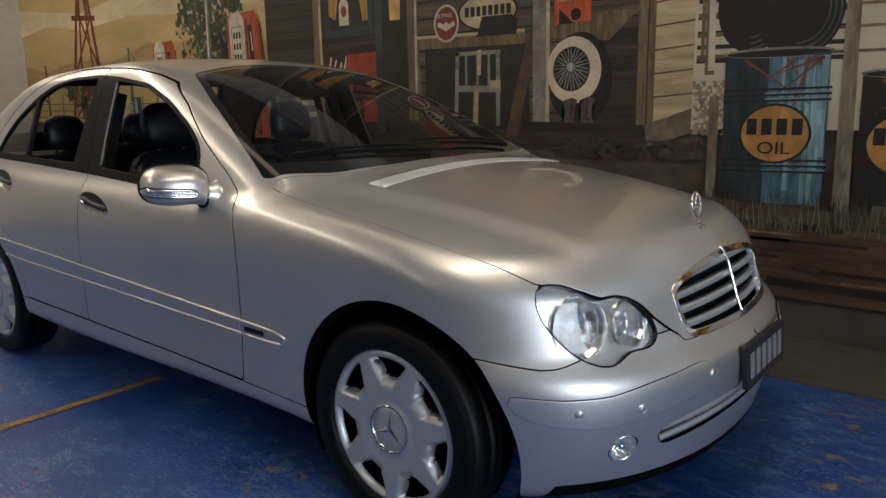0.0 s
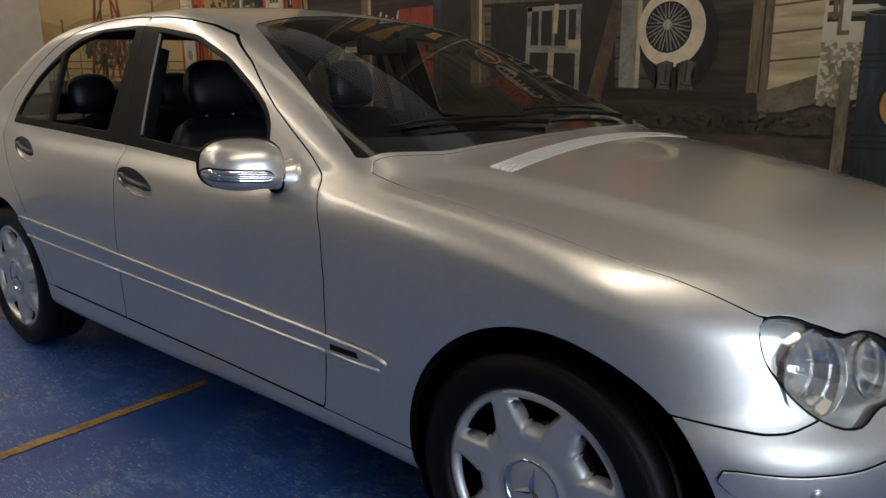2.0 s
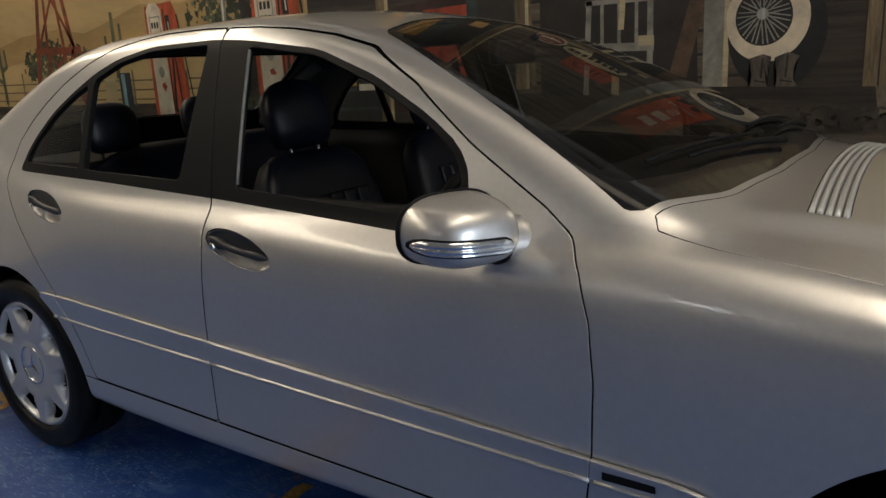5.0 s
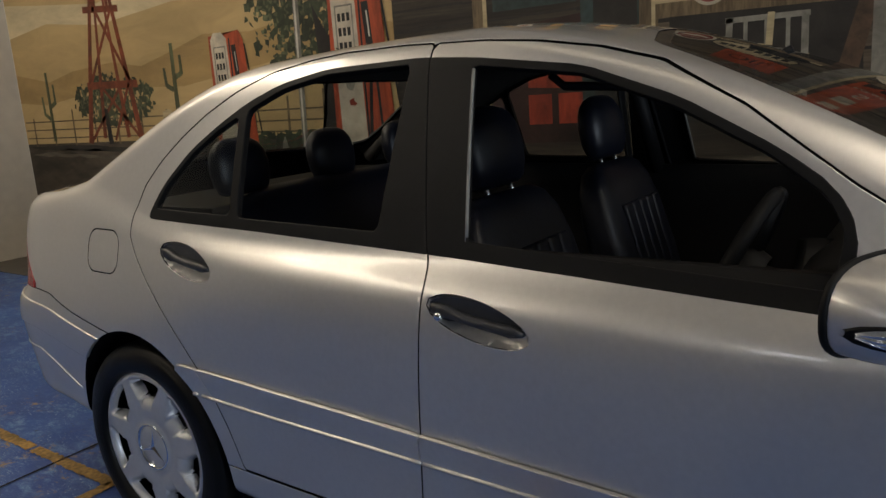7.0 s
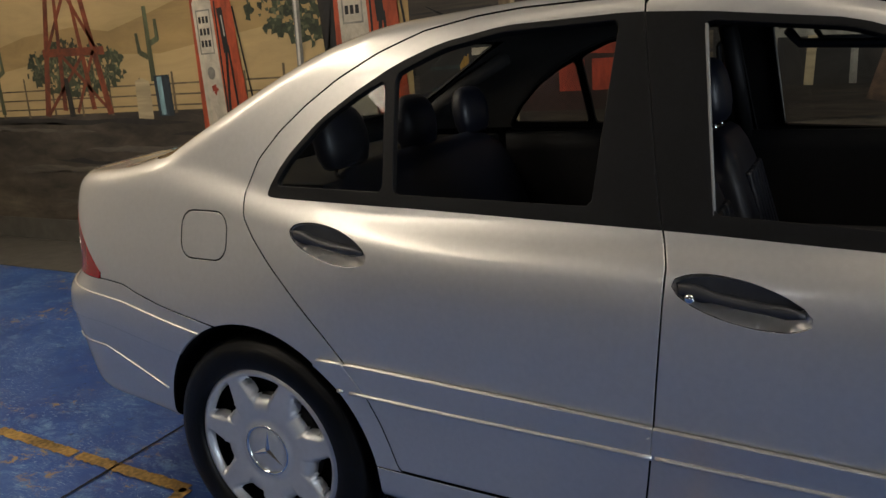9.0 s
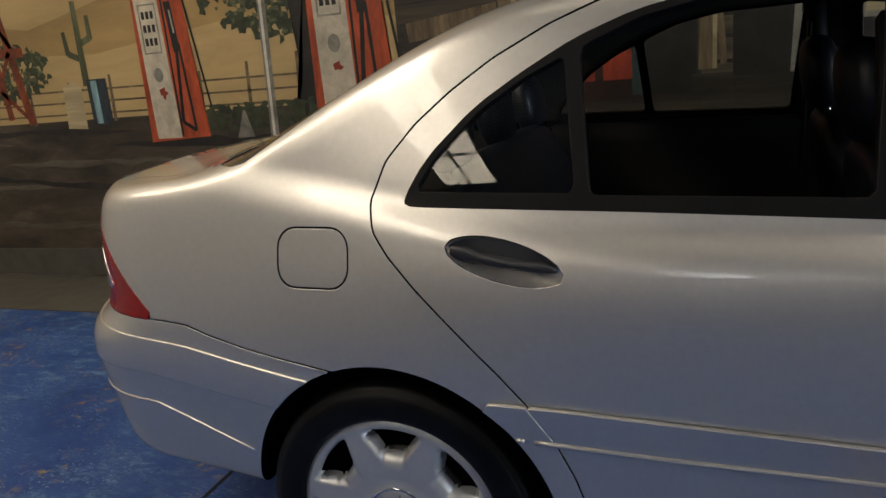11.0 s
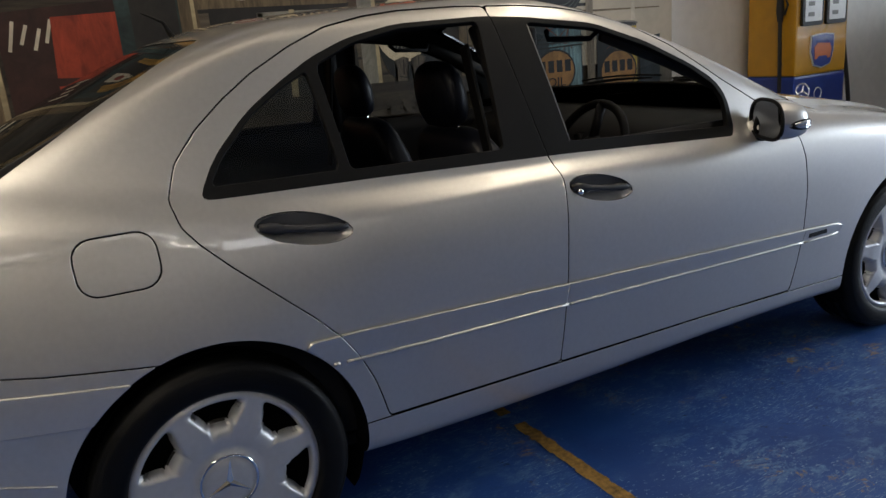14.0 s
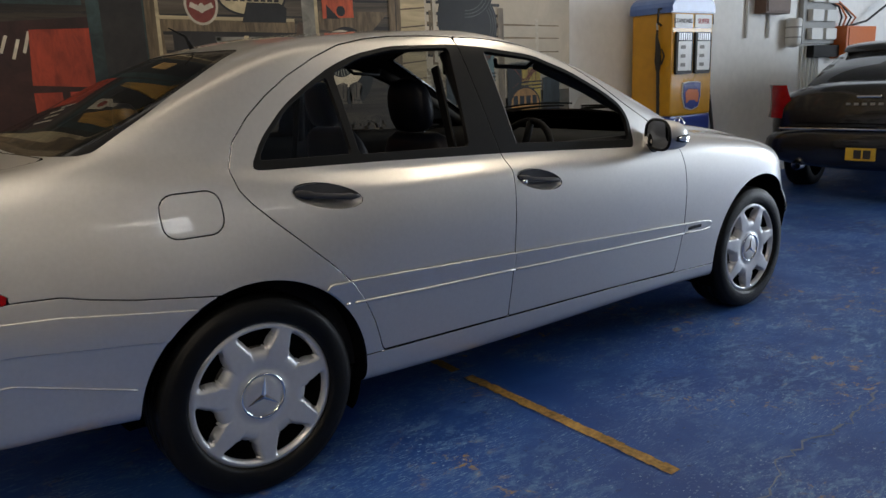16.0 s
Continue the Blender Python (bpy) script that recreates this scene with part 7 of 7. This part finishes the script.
def black_car():
    car = thing("car", "black luxury sedan seen from behind, parked beyond the pump", "car", at=(4.70, 0.06, 0))
    car.rotation_euler = (0, 0, math.radians(8))

    def loft(name, stations, mat, label="", n=36, power=3.0):
        """Rings (x, half width, low z, high z) rounded in section."""
        b = bmesh.new()
        rows = []
        for x, w, z0, z1 in stations:
            row = []
            for k in range(n):
                t = 2 * math.pi * k / n
                c, s = math.cos(t), math.sin(t)
                row.append(b.verts.new((x, w * math.copysign(abs(c) ** (2 / power), c), (z0 + z1) / 2 + (z1 - z0) / 2 * math.copysign(abs(s) ** (2 / power), s))))
            rows.append(row)
        for r0, r1 in zip(rows, rows[1:]):
            for k in range(n):
                b.faces.new((r0[k], r0[(k + 1) % n], r1[(k + 1) % n], r1[k]))
        b.faces.new(rows[0][::-1])
        b.faces.new(rows[-1])
        bmesh.ops.recalc_face_normals(b, faces=b.faces)
        return part(name, b, mat, car, label, True)

    loft("body", [(0.0, 0.66, 0.62, 0.98), (0.015, 0.74, 0.45, 1.02), (0.06, 0.82, 0.32, 1.04), (0.18, 0.88, 0.27, 1.06), (0.5, 0.92, 0.24, 1.07), (1.2, 0.94, 0.22, 1.05), (2.4, 0.945, 0.22, 1.02), (3.6, 0.94, 0.22, 0.99),
                  (4.2, 0.93, 0.22, 0.93), (4.7, 0.88, 0.22, 0.82), (4.95, 0.78, 0.25, 0.72), (5.05, 0.6, 0.3, 0.6)], BLACK_PAINT, "black painted bodywork")
    loft("cabin_glass", [(0.42, 0.66, 0.95, 1.06), (0.75, 0.68, 0.95, 1.20), (1.15, 0.67, 0.95, 1.36), (1.6, 0.66, 0.95, 1.42), (2.3, 0.66, 0.95, 1.42), (2.8, 0.66, 0.95, 1.32), (3.3, 0.7, 0.95, 1.12), (3.6, 0.72, 0.92, 1.0)], DARK_GLASS, "dark glasshouse", power=3.4)
    loft("roof", [(1.05, 0.55, 1.30, 1.365), (1.3, 0.60, 1.34, 1.415), (1.7, 0.62, 1.36, 1.44), (2.3, 0.62, 1.36, 1.44), (2.6, 0.58, 1.34, 1.40)], BLACK_PAINT, power=2.6)
    loft("bumper", [(-0.045, 0.70, 0.40, 0.60), (-0.03, 0.80, 0.34, 0.66), (0.03, 0.875, 0.30, 0.68), (0.2, 0.905, 0.28, 0.68), (0.34, 0.92, 0.28, 0.66)], BLACK_PAINT, "black rear bumper")
    for s in (-1, 1):
        b = bmesh.new()
        rows = []
        for u in np.linspace(0, 1, 9):
            zz = 0.74 + 0.30 * u
            rows.append([b.verts.new((x - 0.012 - (0.0 if x > 0.05 else 0.01), s * y, zz)) for x, y in ((0.03, 0.60 + 0.10 * u), (0.035, 0.74), (0.07, 0.835), (0.17, 0.895), (0.30 - 0.18 * abs(u - 0.5), 0.925))])
        for r0, r1 in zip(rows, rows[1:]):
            for k in range(4):
                b.faces.new((r0[k], r0[k + 1], r1[k + 1], r1[k]))
        bmesh.ops.recalc_face_normals(b, faces=b.faces)
        part("tail_light", b, RED_LENS, car, "tall red tail light", True)
        part("exhaust", lathe([(0.04, 0), (0.045, 0.01), (0.045, 0.12)], 20, Matrix.Translation((-0.06, s * 0.55, 0.32)) @ Matrix.Rotation(math.radians(90), 4, "Y")), CHROME, car, smooth=True)
        for x in (0.95, 3.9):
            m = Matrix.Translation((x, s * 0.80, 0.34)) @ Matrix.Rotation(math.radians(90 if s < 0 else -90), 4, "X")
            w = part("wheel", lathe([(0.24, -0.11), (0.32, -0.11), (0.338, -0.08), (0.34, 0.08), (0.325, 0.11), (0.25, 0.115), (0.235, 0.10)], 40, m), RUBBER, car, "black tyre", True)
            part("rim", lathe([(0, 0.09), (0.06, 0.10), (0.2, 0.07), (0.235, 0.105)], 32, m), WHEEL_SILVER, w, smooth=True)
    part("chrome_strip", box(-0.052, 0, 0.655, 0.02, 1.46, 0.018, 0.006), CHROME, car)
    part("boot_line", box(-0.012, 0, 0.70, 0.02, 1.20, 0.008), LINER_AND_SHADE, car)
    plate = part("number_plate", box(-0.058, 0.02, 0.44, 0.014, 0.24, 0.11, 0.004), PLATE_Y, car, "yellow number plate")
    for k in range(2):
        part("plate_bar", box(-0.0665, -0.032 + 0.075 * k, 0.44, 0.003, 0.06, 0.075), LETTER_K, plate)
    part("boot_badge", box(-0.020, 0.0, 0.935, 0.016, 0.20, 0.022, 0.008), CHROME, car, "small chrome badge")
    for k in range(6):
        part("badge_bar", box(-0.018, 0.16 - 0.064 * k, 0.87, 0.01, 0.036, 0.022), STEEL_M, car)
    return car


black_car()

# ---- fittings on the white wall ----
GREY_BOX, BROWN_BOX, PVC = material("grey_enamel", (0.26, 0.26, 0.25), 0.5, grain=0.1), material("brown_box", (0.12, 0.07, 0.05), 0.6, grain=0.2), material("white_plastic", (0.6, 0.6, 0.58), 0.4, grain=0.06)


def wall_item(name, label, category, x, z):
    return thing(name, label, category, at=(x, YW, z))


jb = wall_item("junction_box", "brown wall-mounted electrical box with conduits", "electrical box", 5.93, 1.94)
part("case", box(0, -0.07, 0, 0.50, 0.14, 0.34, 0.01), BROWN_BOX, jb)
part("lid", box(0, -0.145, 0, 0.46, 0.012, 0.30, 0.004), BROWN_BOX, jb)
for dx in (-0.42, 0.02):
    part("conduit", tube([(dx, -0.02, 0.3), (dx, -0.02, -0.42)], 0.016, 8), PVC, jb, "white conduit")
mc = wall_item("meter_canister", "white plastic canister fixed to the wall", "canister", 6.37, 1.57)
part("canister", lathe([(0, 0.16), (0.07, 0.16), (0.085, 0.14), (0.085, -0.10), (0.075, -0.14), (0.03, -0.16), (0, -0.16)], 28, Matrix.Translation((0, -0.09, 0))), PVC, mc, smooth=True)
for dz in (-0.05, 0.06):
    part("band", lathe([(0.086, -0.008), (0.09, 0), (0.086, 0.008)], 28, Matrix.Translation((0, -0.09, dz))), GREY_BOX, mc, smooth=True)
mb = wall_item("meter_board", "grey electrical meter board with white breakers", "meter board", 7.02, 1.78)
part("board", box(0, -0.03, 0, 0.78, 0.06, 0.66, 0.006), GREY_BOX, mb)
for i in range(3):
    for j in range(2):
        part("breaker", box(-0.16 + 0.34 * j, -0.09, -0.22 + 0.21 * i, 0.26, 0.07, 0.13, 0.008), PVC, mb)
part("trunking", box(0.1, -0.07, -0.42, 0.62, 0.10, 0.14, 0.006), BLACK_TRIM, mb)
for k in range(5):
    part("conduit", tube([(-0.30 + 0.10 * k, -0.02, -0.35), (-0.31 + 0.10 * k, -0.02, -1.05)], 0.014, 8), PVC, mb)
ob_ = wall_item("switch_cabinet", "orange wall-mounted switch cabinet", "cabinet", 7.82, 1.46)
part("case", box(0, -0.10, 0, 0.78, 0.20, 0.38, 0.012), ORANGE_M, ob_)
part("door", box(0, -0.205, 0, 0.70, 0.012, 0.32, 0.004), ORANGE_M, ob_)
part("switch", box(0.2, -0.22, -0.04, 0.06, 0.03, 0.08, 0.004), BLACK_TRIM, ob_)
for k in range(4):
    part("cable", tube([(-0.3 + 0.09 * k, -0.05, 0.18), (-0.34 + 0.12 * k, -0.10, 0.30), (-0.42 + 0.05 * k, -0.09, 0.42), (-0.55, -0.06, 0.46 + 0.03 * k)], 0.011, 8), ORANGE_M if k % 2 else BLACK_TRIM, ob_)
lead = wall_item("hanging_cable", "black cable looped down from the ceiling", "cable", 8.3, 1.6)
part("cable", tube([(-0.6, -0.06, 0.05), (-0.2, -0.12, 0.12), (0.5, -0.2, 0.45), (1.2, -0.2, 0.95), (1.8, -0.1, 1.7), (2.0, -0.05, 2.35)], 0.014, 8), HOSE, lead)
